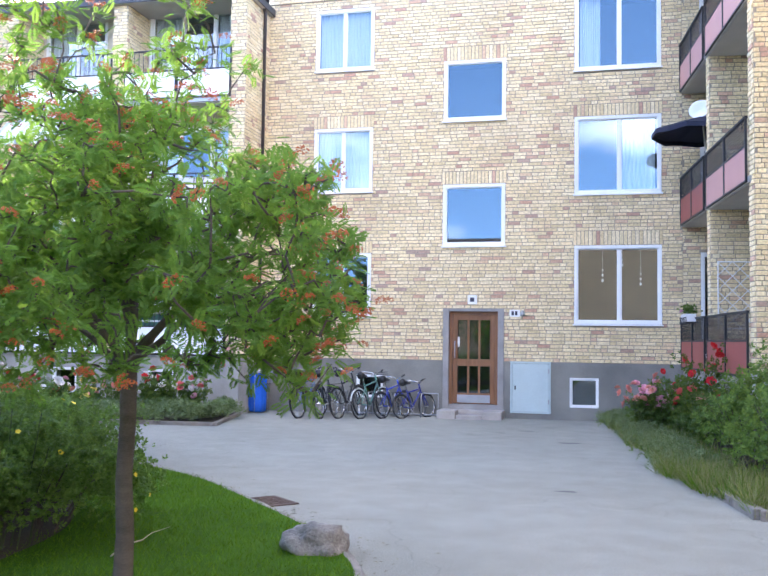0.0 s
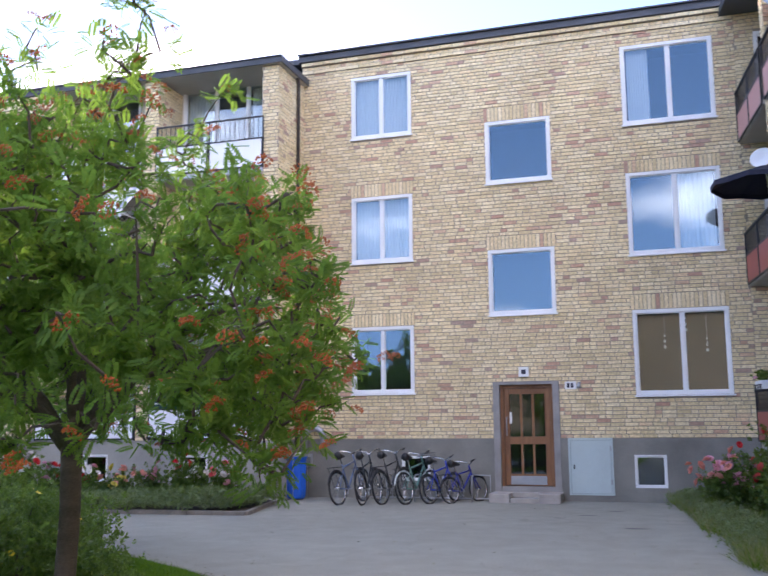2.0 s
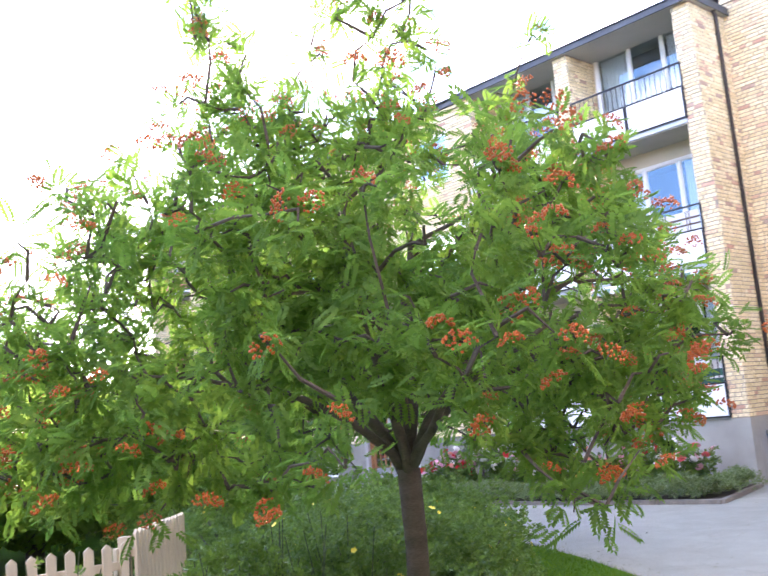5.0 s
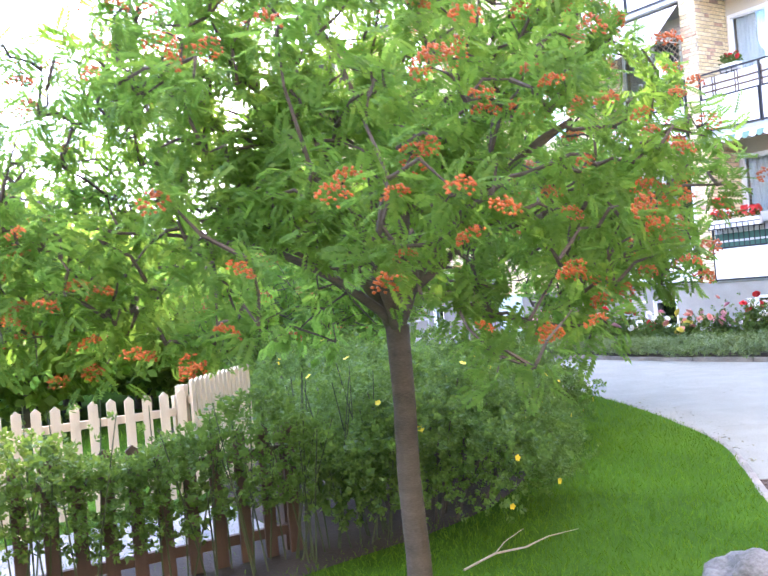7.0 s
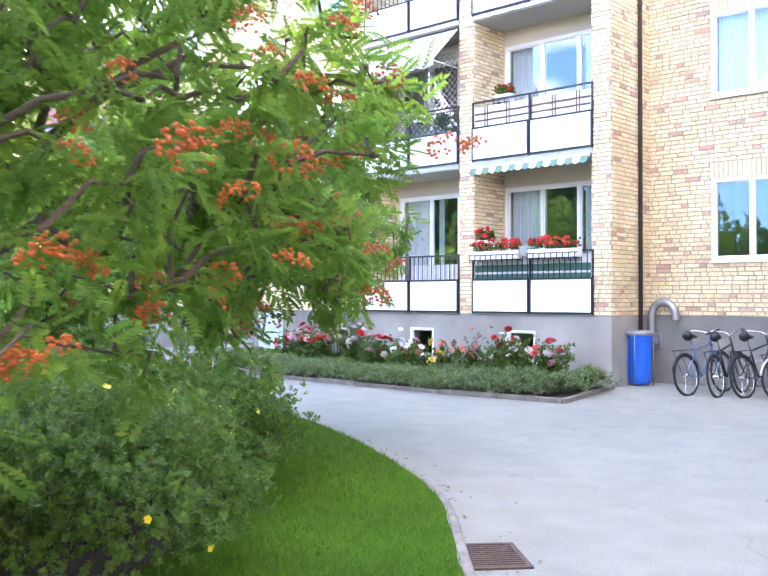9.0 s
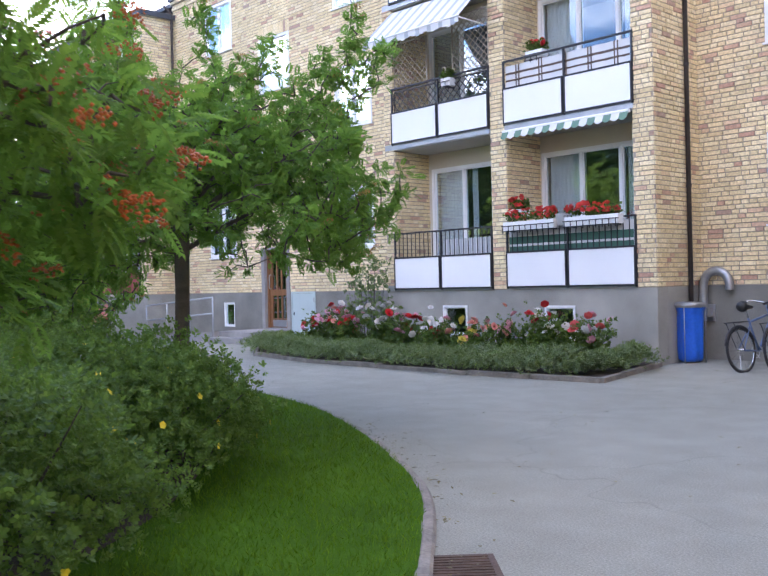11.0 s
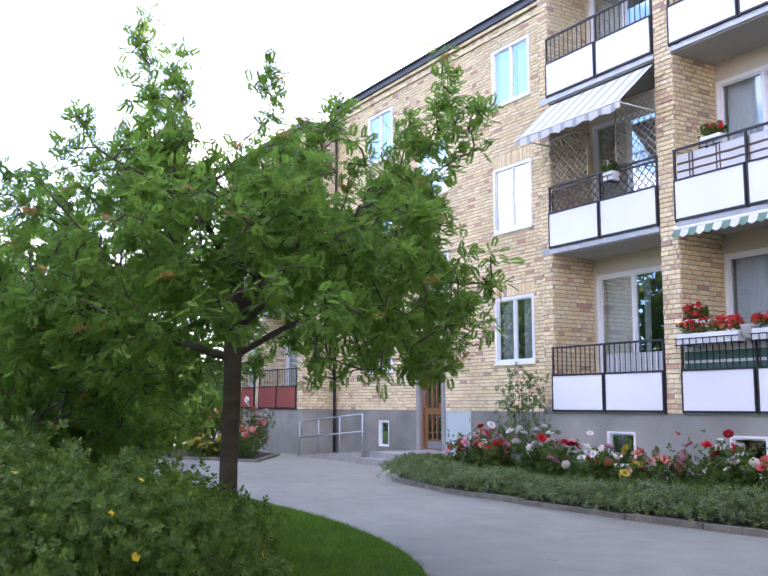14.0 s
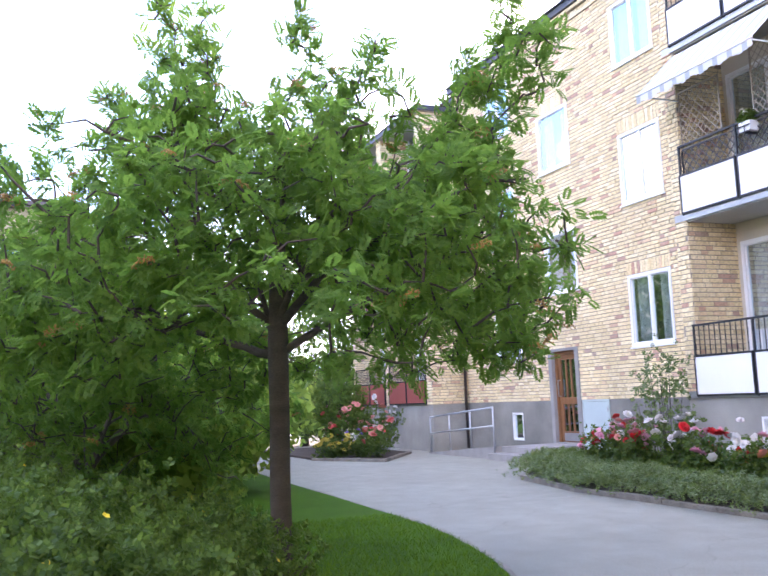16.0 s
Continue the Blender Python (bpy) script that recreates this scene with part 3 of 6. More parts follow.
# ---------------- stair wall and balcony block B ----------------
FV = Face(0, -0.2, 1, 0)
V_WIN = [(-8.81, -7.555, 7.76, 9.06), (-8.81, -7.555, 4.97, 6.39), (-8.81, -7.555, 2.19, 3.58), (-14.2, -12.95, 7.72, 9.04), (-14.2, -12.95, 4.95, 6.37), (-14.2, -12.95, 2.17, 3.56),
         (-11.75, -10.5, 6.3, 7.65), (-11.75, -10.5, 3.55, 4.9)]
V_DOOR, V_HATCH, V_CELLAR = (-11.85, -10.68, 0.25, 2.34), (-10.62, -9.68, 0.15, 1.21), [(-13.6, -13.1, 0.3, 0.95)]
wall_v, _ = facade("wall_northwest", FV, -15.9, -5.9, V_WIN, [V_DOOR, V_HATCH], "yellow brick stairwell wall on grey plinth", seed=5, cellars=V_CELLAR)
cornice(FV, -15.9, -5.9, TOPZ, wall_v)
for a, b, c, e in V_WIN:
    window(FV, a, b, c, e, splits=() if -12 < a < -10 else (0.5,), curtains=[(0.05, 0.45, 0, 1), (0.55, 0.95, 0, 1)] if c > 4 and not -12 < a < -10 else [(0.05, 0.34, 0, 1), (0.6, 0.95, 0, 1)], label="white framed two-part window in yellow brick")
for a, b, c, e in V_CELLAR:
    window(FV, a, b, c, e, splits=(), label="small white framed cellar window in plinth", fw=0.035, sill=False)


def brick_pier(name, x0, x1, y0, y1, z0, z1, label, seed, faces="fblr", plinth_to=0.0):
    """A brick pier or cross wall between two planes; f: front, l and r: sides."""
    w = thing(name, label, "wall", kind="structure")
    part("pier_core", boxes(Face(0, 0, 1, 0), (x0, x1, -y1, -y0, z0, z1)), MORTAR, w, "pale mortar joints")
    fs = {"f": (Face(x0, y0, 1, 0), x1 - x0), "r": (Face(x1, y0, 0, 1), y1 - y0), "l": (Face(x0, y1, 0, -1), y1 - y0)}
    for k, (f, length) in fs.items():
        if k in faces:
            brick_mesh("brickwork", f, brick_rects(0, length, z0, z1, [], seed + ord(k)), w, BRICK, seed, "yellow bricks")
    return w


def balcony_block(x0, x1, yf, yb, seed, panel, upper=None, label="white"):
    """Projecting block of two stacked balconies on each floor."""
    mid = (x0 + x1) / 2 - 0.07
    piers = [(x0, x0 + 0.26), (mid - 0.17, mid + 0.17), (x1 - 0.36, x1)]
    for i, (a, b) in enumerate(piers):
        brick_pier(f"pier_{seed}_{i}", a, b, yf, yb, PLZ, 9.1, "yellow brick balcony pier", seed + i, "frl")
    base = thing(f"plinth_{seed}", "grey rendered plinth below balconies", "plinth", kind="structure")
    cells = [(-4.43, -3.83, 0.36, 0.92), (-2.08, -1.47, 0.36, 0.92)] if x1 > -1 else []
    f = Face(0, yf, 1, 0)
    core("front", f, x0, x1, -0.3, PLZ, 0.3, cells, PLINTH_LIGHT, base)
    part("side", boxes(f, (x1 - 0.3, x1 + 0.004, -(yb - yf), -0.3, -0.3, PLZ), (x0, x0 + 0.3, -(yb - yf), -0.3, -0.3, PLZ)), PLINTH_LIGHT, base)
    for a, b, c, e in cells:
        window(f, a, b, c, e, splits=(), label="small white framed cellar window in plinth", fw=0.035, sill=False)
    back = thing(f"wall_loggia_{seed}", "cream plastered back wall of balconies", "wall", kind="structure")
    fb = Face(0, yb - 0.42, 1, 0)
    holes = []
    for fl in range(3):
        z = 1.25 + 2.785 * fl
        holes += [(x0 + 0.36, x0 + 2.0, z + 0.1, z + 2.42), (mid + 0.22, x1 - 0.55, z + 0.1, z + 2.42)]
    core("back", fb, x0, x1, PLZ, 9.1, 0.25, holes, PLASTER, back)
    for k, (a, b, c, e) in enumerate(holes):
        if k % 2 == 0:
            window(fb, a, b, c, e, splits=(0.52,), label="white framed balcony door and side window", sill=False, curtains=[(0.05, 0.5, 0.0, 1.0), (0.58, 0.66, 0, 1)] if k < 2 else [(0.05, 0.45, 0, 1)])
        else:
            window(fb, a, b, c, e, splits=(0.37, 0.72), label="white framed wide balcony window", sill=False, curtains=[(0.03, 0.37, 0.0, 1), (0.74, 0.97, 0.0, 1)])
    # slabs
    for z in (1.18, 3.98, 6.765, 9.1):
        s = thing(f"slab_{seed}_{round(z)}", "concrete balcony slab with dark edge", "slab", kind="structure")
        if z < 9:
            part("slab", boxes(f, (x0 + 0.26, mid - 0.17, -(yb - yf) + 0.05, -0.02, z, z + 0.13), (mid + 0.17, x1 - 0.36, -(yb - yf) + 0.05, -0.02, z, z + 0.13)), SLAB, s)
            part("edge", boxes(f, (x0 + 0.02, mid - 0.18, -0.02, 0.02, z + 0.02, z + 0.13), (mid + 0.16, x1 - 0.34, -0.02, 0.02, z + 0.02, z + 0.13)), STEEL, s, "blue-grey steel edge")
        else:
            part("roof_slab", boxes(f, (x0 - 0.1, x1 + 0.10, -(yb - yf) - 0.1, 0.10, z, z + 0.11)), SLAB, s)
            part("roof_edge", boxes(f, (x0 - 0.12, x1 + 0.13, 0.10, 0.13, z - 0.01, z + 0.12), (x1 + 0.10, x1 + 0.13, -(yb - yf) - 0.1, 0.10, z - 0.01, z + 0.12), (x0 - 0.12, x1 + 0.13, -(yb - yf) - 0.1, 0.16, z + 0.12, z + 0.14)), ROOFING, s, "dark sheet metal roof edge")
    made = []
    for fl in range(3):
        z = (1.235, 4.105, 6.885)[fl]
        for side, (a, b) in enumerate(((x0 + 0.24, mid - 0.19), (mid + 0.16, x1 - 0.34))):
            made.append(balcony_front(f, a, b, z, panel, fl, side))
    return made


def balcony_front(f, a, b, z, panel, fl, side):
    r = thing("balcony_railing", "balcony railing with black frame and two smooth panels", "railing", "balcony railings")
    m, top = (a + b) / 2, z + 1.08
    for p, q in ((a, m - 0.02), (m + 0.02, b)):
        part("panel", boxes(f, (p + 0.02, q - 0.02, 0.035, 0.05, z + 0.025, z + 0.6), bevel=0.003), panel, r)
        bm = boxes(f, (p, q, 0.03, 0.058, z - 0.005, z + 0.025), (p, q, 0.03, 0.058, z + 0.6, z + 0.63), (p - 0.005, p + 0.02, 0.029, 0.057, z, z + 0.63), (q - 0.02, q + 0.005, 0.029, 0.057, z, z + 0.63))
        part("panel_frame", bm, BLACK, r)
    for s in (a, m, b):
        part("post", boxes(f, (s - 0.016, s + 0.016, 0.0, 0.03, z - 0.02, top)), BLACK, r)
    part("top_rail", boxes(f, (a - 0.016, b + 0.016, -0.002, 0.036, top, top + 0.03)), BLACK, r)
    for s in (a, b):
        part("bracket", boxes(f, (s - 0.012, s + 0.012, -0.2, 0.0, z + 0.03, z + 0.06)), BLACK, r)
    n = int((b - a) / 0.11)
    if not (fl == 1):
        for k in range(1, n):
            s = a + (b - a) * k / n
            part("bar", boxes(f, (s - 0.006, s + 0.006, 0.008, 0.02, z + 0.62, top)), BLACK, r)
    return r


BLOCK = balcony_block(-5.92, 0.03, -1.4, 0.0, 11, PANEL)
balcony_block(-21.8, -15.9, -1.25, 0.0, 31, RED_PANEL)

# ---------------- wing C with red balconies ----------------
FC = Face(9.15, 0.0, 0.105, -1.0)


def wing_c():
    w = thing("wall_east", "yellow brick wing wall with balcony recesses", "wall", kind="structure")
    # side wall of the recess in the plane of the entrance wall
    door = (9.5, 10.2, 1.35, 3.5), (9.5, 10.2, 4.1, 6.3), (9.5, 10.2, 6.9, 9.05)
    fr = Face(0, 0.0, 1, 0)
    core("recess_core", fr, 9.152, 11.2, -0.3, 9.5, 0.3, door, MORTAR, w)
    brick_mesh("recess_brickwork", fr, brick_rects(9.152, 11.2, -0.2, 9.5, list(door), 71), w, BRICK, 71, "yellow bricks")
    for a, b, c, e in door:
        window(fr, a, b, c, e, splits=(), label="dark glazed balcony door with white frame", sill=False)
    # back wall, cross wall, end pier, return and next stretch
    fb = Face(*(FC.p(0, -1.3, 0).xy), FC.u.x, FC.u.y)
    core("back_core", fb, 0.0, 5.4, -0.3, 9.5, 0.25, [], PLASTER, w, "cream plaster")
    for s0, s1, d0 in ((2.28, 2.5, -1.3), (5.15, 5.45, -1.3)):
        part("cross_core", boxes(FC, (s0, s1, d0, -0.012, PLZ, 9.45)), MORTAR, w)
        brick_mesh("cross_front", Face(*FC.p(s0, -0.012, 0).xy, FC.u.x, FC.u.y), brick_rects(0, s1 - s0, PLZ, 9.45, [], 73), w, BRICK, 73, "yellow bricks")
        g = Face(*FC.p(s1, -0.012, 0).xy, -FC.n.x, -FC.n.y)
        brick_mesh("cross_side", g, brick_rects(0, 1.29 if s0 < 4 else 1.10, PLZ, 9.45, [], 75), w, BRICK, 75, "yellow bricks")
    part("plinth", boxes(FC, (0, 5.47, -1.3, 0.0, -0.3, PLZ)), PLINTH_LIGHT, w)
    nx = FC.p(5.46, -1.12, 0)
    g = Face(nx.x, nx.y, FC.u.x, FC.u.y)
    core("next_core", g, 0, 24, PLZ, 9.5, 0.3, [], MORTAR, w)
    brick_mesh("next_brickwork", g, brick_rects(0, 9, PLZ, 9.5, [], 77), w, BRICK, 77, "yellow bricks")
    part("next_plinth", boxes(g, (0, 24, -0.3, 0.02, -0.3, PLZ)), PLINTH, w)
    part("roof_slab", boxes(FC, (-0.6, 24, -2.5, 0.25, 9.45, 9.6)), ROOFING, w, "dark eaves")
    for z in (1.1, 4.02, 6.8):
        part("slab", boxes(FC, (0.02, 2.28, -1.3, -0.012, z, z + 0.11), (2.5, 5.15, -1.3, -0.012, z, z + 0.11)), SLAB, w, "concrete balcony slab")
        part("slab_edge", boxes(FC, (0.02, 2.3, -0.012, 0.03, z + 0.01, z + 0.11), (2.42, 5.3, -0.012, 0.03, z + 0.01, z + 0.11)), STEEL, w, "blue-grey steel edge")
    return w


wing_c()


def red_front(a, b, z, panel):
    r = thing("balcony_railing", "balcony railing with dull red panels and dark mesh", "railing", "red balcony railings")
    m, top = (a + b) / 2, z + 0.95
    for p, q in ((a, m), (m, b)):
        part("panel", boxes(FC, (p + 0.03, q - 0.03, 0.035, 0.05, z + 0.02, z + 0.52), bevel=0.003), panel, r)
        bm = bmesh.new()
        n = int((q - p) / 0.05)
        for k in range(n + 1):
            s = p + 0.03 + (q - p - 0.06) * k / n
            fbox(bm, FC, s - 0.003, s + 0.003, 0.036, 0.042, z + 0.55, top)
        for k in range(9):
            zz = z + 0.56 + 0.046 * k
            fbox(bm, FC, p + 0.03, q - 0.03, 0.037, 0.041, zz, zz + 0.006)
        part("mesh", bm, BLACK, r, "black wire mesh")
        part("panel_frame", boxes(FC, (p, q, 0.03, 0.06, z - 0.01, z + 0.02), (p, q, 0.03, 0.06, z + 0.52, z + 0.55), (p, p + 0.03, 0.029, 0.061, z, top), (q - 0.03, q, 0.029, 0.061, z, top)), BLACK, r)
    part("top_rail", boxes(FC, (a - 0.01, b + 0.01, 0.02, 0.065, top, top + 0.035)), BLACK, r)
    return r


for k, z in enumerate((1.15, 4.06, 6.84)):
    red_front(0.05, 2.26, z, RED_PANEL if k < 2 else PINK_PANEL)
    red_front(2.45, 5.2, z, RED_PANEL if k < 1 else PINK_PANEL)

# ---------------- roofs, house behind the camera, far house ----------------
def block_roof(name, x0, x1, y0, y1, z, label):
    t = thing(name, label, "roof", kind="structure")
    part("roof_sheet", boxes(Face(0, 0, 1, 0), (x0, x1, -y1, -y0, z, z + 0.12)), ROOFING, t)


block_roof("roof_main", -22, 9.2, 0.02, 11, 9.66, "dark flat roof of the brick house")
tagged(part("wall_rear", boxes(Face(0, 11, 1, 0), (-22, 22, -0.3, 0, 0, 9.6)), MORTAR), "plain rear wall of the brick house", "wall", kind="structure")


def far_house(name, f, length, h, label, seed, storeys=3, material=None):
    w = thing(name, label, "house")
    wins = [(1.2 + 3.1 * i, 2.5 + 3.1 * i, 2.0 + 2.8 * k, 3.4 + 2.8 * k) for i in range(int(length / 3.1)) for k in range(storeys)]
    core("wall", f, 0, length, 0, h, 0.3, wins, material or BRICK_FAR, w)
    for a, b, c, e in wins:
        fr = part("window", boxes(f, (a, b, -0.1, 0.02, c, c + 0.08), (a, b, -0.1, 0.02, e - 0.08, e), (a, a + 0.08, -0.1, 0.021, c, e), (b - 0.08, b, -0.1, 0.021, c, e), ((a + b) / 2 - 0.04, (a + b) / 2 + 0.04, -0.1, 0.019, c, e)), WHITE, w)
        part("pane", boxes(f, (a + 0.08, b - 0.08, -0.09, -0.08, c + 0.08, e - 0.08)), GLASS, fr)
    # one dark sheet stands in for the unlit rooms behind the panes
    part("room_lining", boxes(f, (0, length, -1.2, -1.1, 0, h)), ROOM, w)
    part("roof", boxes(f, (-0.4, length + 0.4, -9, 0.4, h, h + 0.3)), FAR_ROOF, w, "brown sheet roof")
    part("end_wall", boxes(f, (0, 0.3, -9, -0.3, 0, h), (length - 0.3, length, -9, -0.3, 0, h)), BRICK_FAR, w)
    return w


BRICK_FAR = surface("far_brick", tone((0.50, 0.38, 0.23), 0.85, 1.1), 4, 0.9, fine=14)
# far brick with shade put into its colour, so its mirror image is dim
BRICK_DARKENED = surface("darkened_far_brick", tone((0.31, 0.225, 0.135), 0.7, 1.2), 3, 0.9, fine=14)
FAR_ROOF = surface("brown_roof", tone((0.13, 0.10, 0.09), 0.8, 1.2), 3, 0.8)
far_house("apartment_house", Face(-36, -29, 0, 1), 20.2, 10.3, "distant yellow brick apartment house with brown roof", 3)
far_house("apartment_house", Face(40, -52, -1, 0), 50, 9.5, "yellow brick apartment house across the yard", 4, 0, BRICK_DARKENED)

# ---------------- trees and shrubs ----------------
def limb(bm, a, b, r0, r1, sag=0.0, sides=7, wob=0.06):
    a, b = Vector(a), Vector(b)
    n = 6
    pts = []
    for k in range(n + 1):
        t = k / n
        w = (b - a).length * wob
        off = Vector(rng.normal(size=3)) * w * (0 < k < n) * 0.5
        pts.append(a.lerp(b, t) + off + Vector((0, 0, sag * math.sin(math.pi * t))))
    tube(bm, pts, [r0 + (r1 - r0) * k / n for k in range(n + 1)], sides)
    return pts


def berry_head_mesh(material, name, seed):
    """A flat-topped, drooping head of berries on thin stalks."""
    bm = bmesh.new()
    r = random.Random(seed)
    for k in range(40):
        a, q = r.uniform(0, 6.283), math.sqrt(r.random()) * 0.058
        m = Matrix.Translation((q * math.cos(a), q * math.sin(a) * 0.8, r.uniform(-0.012, 0.010) - q * q * 7))
        size = r.uniform(0.0058, 0.0074)
        v = [bm.verts.new(m @ (Vector(d) * size)) for d in ((1, 0, 0), (0, 1, 0), (-1, 0, 0), (0, -1, 0), (0, 0, 1), (0, 0, -1))]
        for i in range(4):
            bm.faces.new((v[i], v[(i + 1) % 4], v[4]))
            bm.faces.new((v[(i + 1) % 4], v[i], v[5]))
    me = bpy.data.meshes.new(name)
    bm.to_mesh(me)
    bm.free()
    me.materials.append(material)
    me.shade_smooth()
    return me


def smoothstep(x, a, b):
    t = np.clip((x - a) / (b - a), 0, 1)
    return t * t * (3 - 2 * t)


def rowan(base, fork_z, radius, low, top, label, seed, stems, shoots, clumps, per, leaf, heads, berry, trunk_r, lean=(0, 0), leader=0.0, gaps=-0.1, shift=(0, 0)):
    """Rowan: tapered trunk, rising limbs, a wide drooping crown of leaf rosettes with gaps, upright shoots above it, and berry heads.
    stems: azimuth, tilt from upright, length, thickness; shoots: azimuth, distance, height of the tip, number of rosettes."""
    global rng
    rng = np.random.default_rng(seed)
    tree = thing("rowan_tree", label, "tree", "rowans in the lawn")
    bx, by = base
    fork = Vector((bx + lean[0], by + lean[1], fork_z))
    bm = bmesh.new()
    path = [(bx, by, -0.05), (bx, by, 0.06)] + [(bx + lean[0] * t + 0.012 * math.sin(9 * t), by + lean[1] * t, fork_z * t) for t in (0.25, 0.5, 0.75)] + [fork]
    thick = [1.5, 1.2, 1.05, 0.98, 0.95, 1.0]
    if leader:
        path += [fork + Vector((0.02, 0.01, leader * 0.5)), fork + Vector((0.0, 0.03, leader))]
        thick += [0.75, 0.45]
    tube(bm, path, [trunk_r * t for t in thick], 14)
    part("trunk", bm, BARK, tree, "grey-brown bark", smooth=True)
    nodes = []
    for k, (az, tilt, length, r0) in enumerate(stems):
        a, t = radians(az), radians(tilt)
        rise = leader * (k % 4) / 7 if leader else 0.05 * (k % 3)
        start = fork + Vector((0, 0, rise - 0.06))
        out = Vector((math.cos(a), math.sin(a), 0))
        pts = []
        for i in range(9):
            u = i / 8
            bend = t + 0.35 * u * u - 0.25 * (1 - u)
            p = start if not pts else pts[-1] + (out * math.sin(bend) + Vector((0, 0, math.cos(bend)))) * length / 8 + Vector(rng.normal(size=3)) * 0.018 * length
            pts.append(p)
        bm = bmesh.new()
        tube(bm, pts, [r0 * (1 - 0.78 * i / 8) for i in range(9)], 8)
        part("limb", bm, BARK, tree, smooth=True)
        nodes += pts[2:]
        for j in (3, 5, 6):
            side = Vector((-out.y, out.x, 0)) * (1 if (j + k) % 2 else -1)
            e = pts[j] + (side * 0.8 + out * 0.6 + Vector((0, 0, 0.3))).normalized() * length * 0.42
            bm = bmesh.new()
            nodes += limb(bm, pts[j], e, r0 * 0.42, 0.006, sag=0.05)[1:]
            part("branch", bm, BARK, tree, smooth=True)
    nodes = np.array([tuple(p) for p in nodes])
    cx, cy = bx + shift[0], by + shift[1]
    cent, tries = [], 0
    zc = low + (top - low) * 0.42
    while len(cent) < clumps and tries < 60000:
        tries += 1
        d = unit(1)[0]
        q = 0.2 + 0.8 * rng.random() ** 0.55
        swell = 0.97 + 0.16 * noise.noise(Vector(d * 1.6 + seed)) + 0.12 * noise.noise(Vector(d * 4 + seed))
        v = d * q * swell * np.array([radius, radius, top - zc if d[2] > 0 else zc - low])
        p = np.array([cx, cy, zc]) + v
        rim = np.hypot(v[0], v[1]) / radius
        if p[2] < low + (fork_z + 0.42 - low) * (1 - smoothstep(rim, 0.45, 0.9)):
            continue
        if noise.noise(Vector(p * 2.1 + seed)) + 0.6 * noise.noise(Vector(p * 4.7)) < gaps:
            continue
        cent.append(p)
    for az, dist, tip, n in shoots:
        a = radians(az)
        foot = np.array([cx + dist * 0.75 * math.cos(a), cy + dist * 0.75 * math.sin(a), top - 0.35 - 0.3 * dist / radius])
        end = np.array([cx + dist * math.cos(a), cy + dist * math.sin(a), tip])
        for k in range(n * 2):
            u = (k + 1) / (n * 2)
            cent.append(foot + (end - foot) * u + rng.normal(size=3) * 0.13 * (1.1 - 0.6 * u))
    cent = np.array(cent)
    bm = bmesh.new()
    net = list(nodes)
    for p in cent[np.argsort(((cent - np.array(fork)) ** 2).sum(1))]:
        q = np.array(net)
        j = int(np.argmin(((q - p) ** 2).sum(1) + 0.05 * (q[:, 2] > p[2] + 0.05)))
        a, b = Vector(net[j]), Vector(p)
        mid = a.lerp(b, 0.5) + Vector(rng.normal(size=3) * 0.02) + Vector((0, 0, 0.02))
        tube(bm, [a, mid, b], [0.008, 0.006, 0.003], 4, cap=False)
        net.append(p)
    tagged(part("twig_work", bm, BARK, tree, "thin dark twigs"), kind="stuff")
    m = len(cent) * per
    out = cent - np.array([cx, cy, zc])
    out /= np.linalg.norm(out, axis=1, keepdims=True) + 1e-6
    pos = np.repeat(cent, per, 0) + rng.normal(size=(m, 3)) * 0.035
    al = np.repeat(out, per, 0) * 0.5 + unit(m) + np.array([0, 0, -0.12])
    up = np.tile([0, 0, 1.0], (m, 1)) + np.repeat(out, per, 0) * 0.35 + rng.normal(size=(m, 3)) * 0.45
    scatter("crown", *(pinnate(7, 1.0, 0.25, 0.115) if leaf > 0.1 else pinnate(5, 1.0, 0.34, 0.18)), pos, al, up, leaf * rng.uniform(0.65, 1.15, m), ROWAN, tree, "feathery green rowan leaves", "stuff")
    kinds = [berry_head_mesh(berry, "berry_head", seed + k) for k in range(3)]
    far = np.linalg.norm((cent - np.array([cx, cy, zc])) / np.array([radius, radius, top - zc]), axis=1)
    sites = cent[(far > 0.78) & (cent[:, 2] > low + 0.4)]
    rng.shuffle(sites)
    made, used = 0, []
    for p in sites:
        if used and min(((np.array(used) - p) ** 2).sum(1)) < 0.15 ** 2:
            continue
        used.append(p)
        o = Vector(p - np.array([cx, cy, zc])).normalized()
        for k in range(rng.integers(1, 3)):
            if made == heads:
                break
            ob = new("berry_head", kinds[made % 3])
            ob.parent = tree
            ob.matrix_basis = Matrix.LocRotScale(Vector(p) + o * rng.uniform(0.06, 0.13) + Vector(rng.normal(size=3) * np.array([0.07, 0.07, 0.03]) * (k > 0)), Euler((*(rng.normal(size=2) * 0.4), rng.uniform(0, 6))), [rng.uniform(0.65, 1.0)] * 3)
            made += 1
    return tree


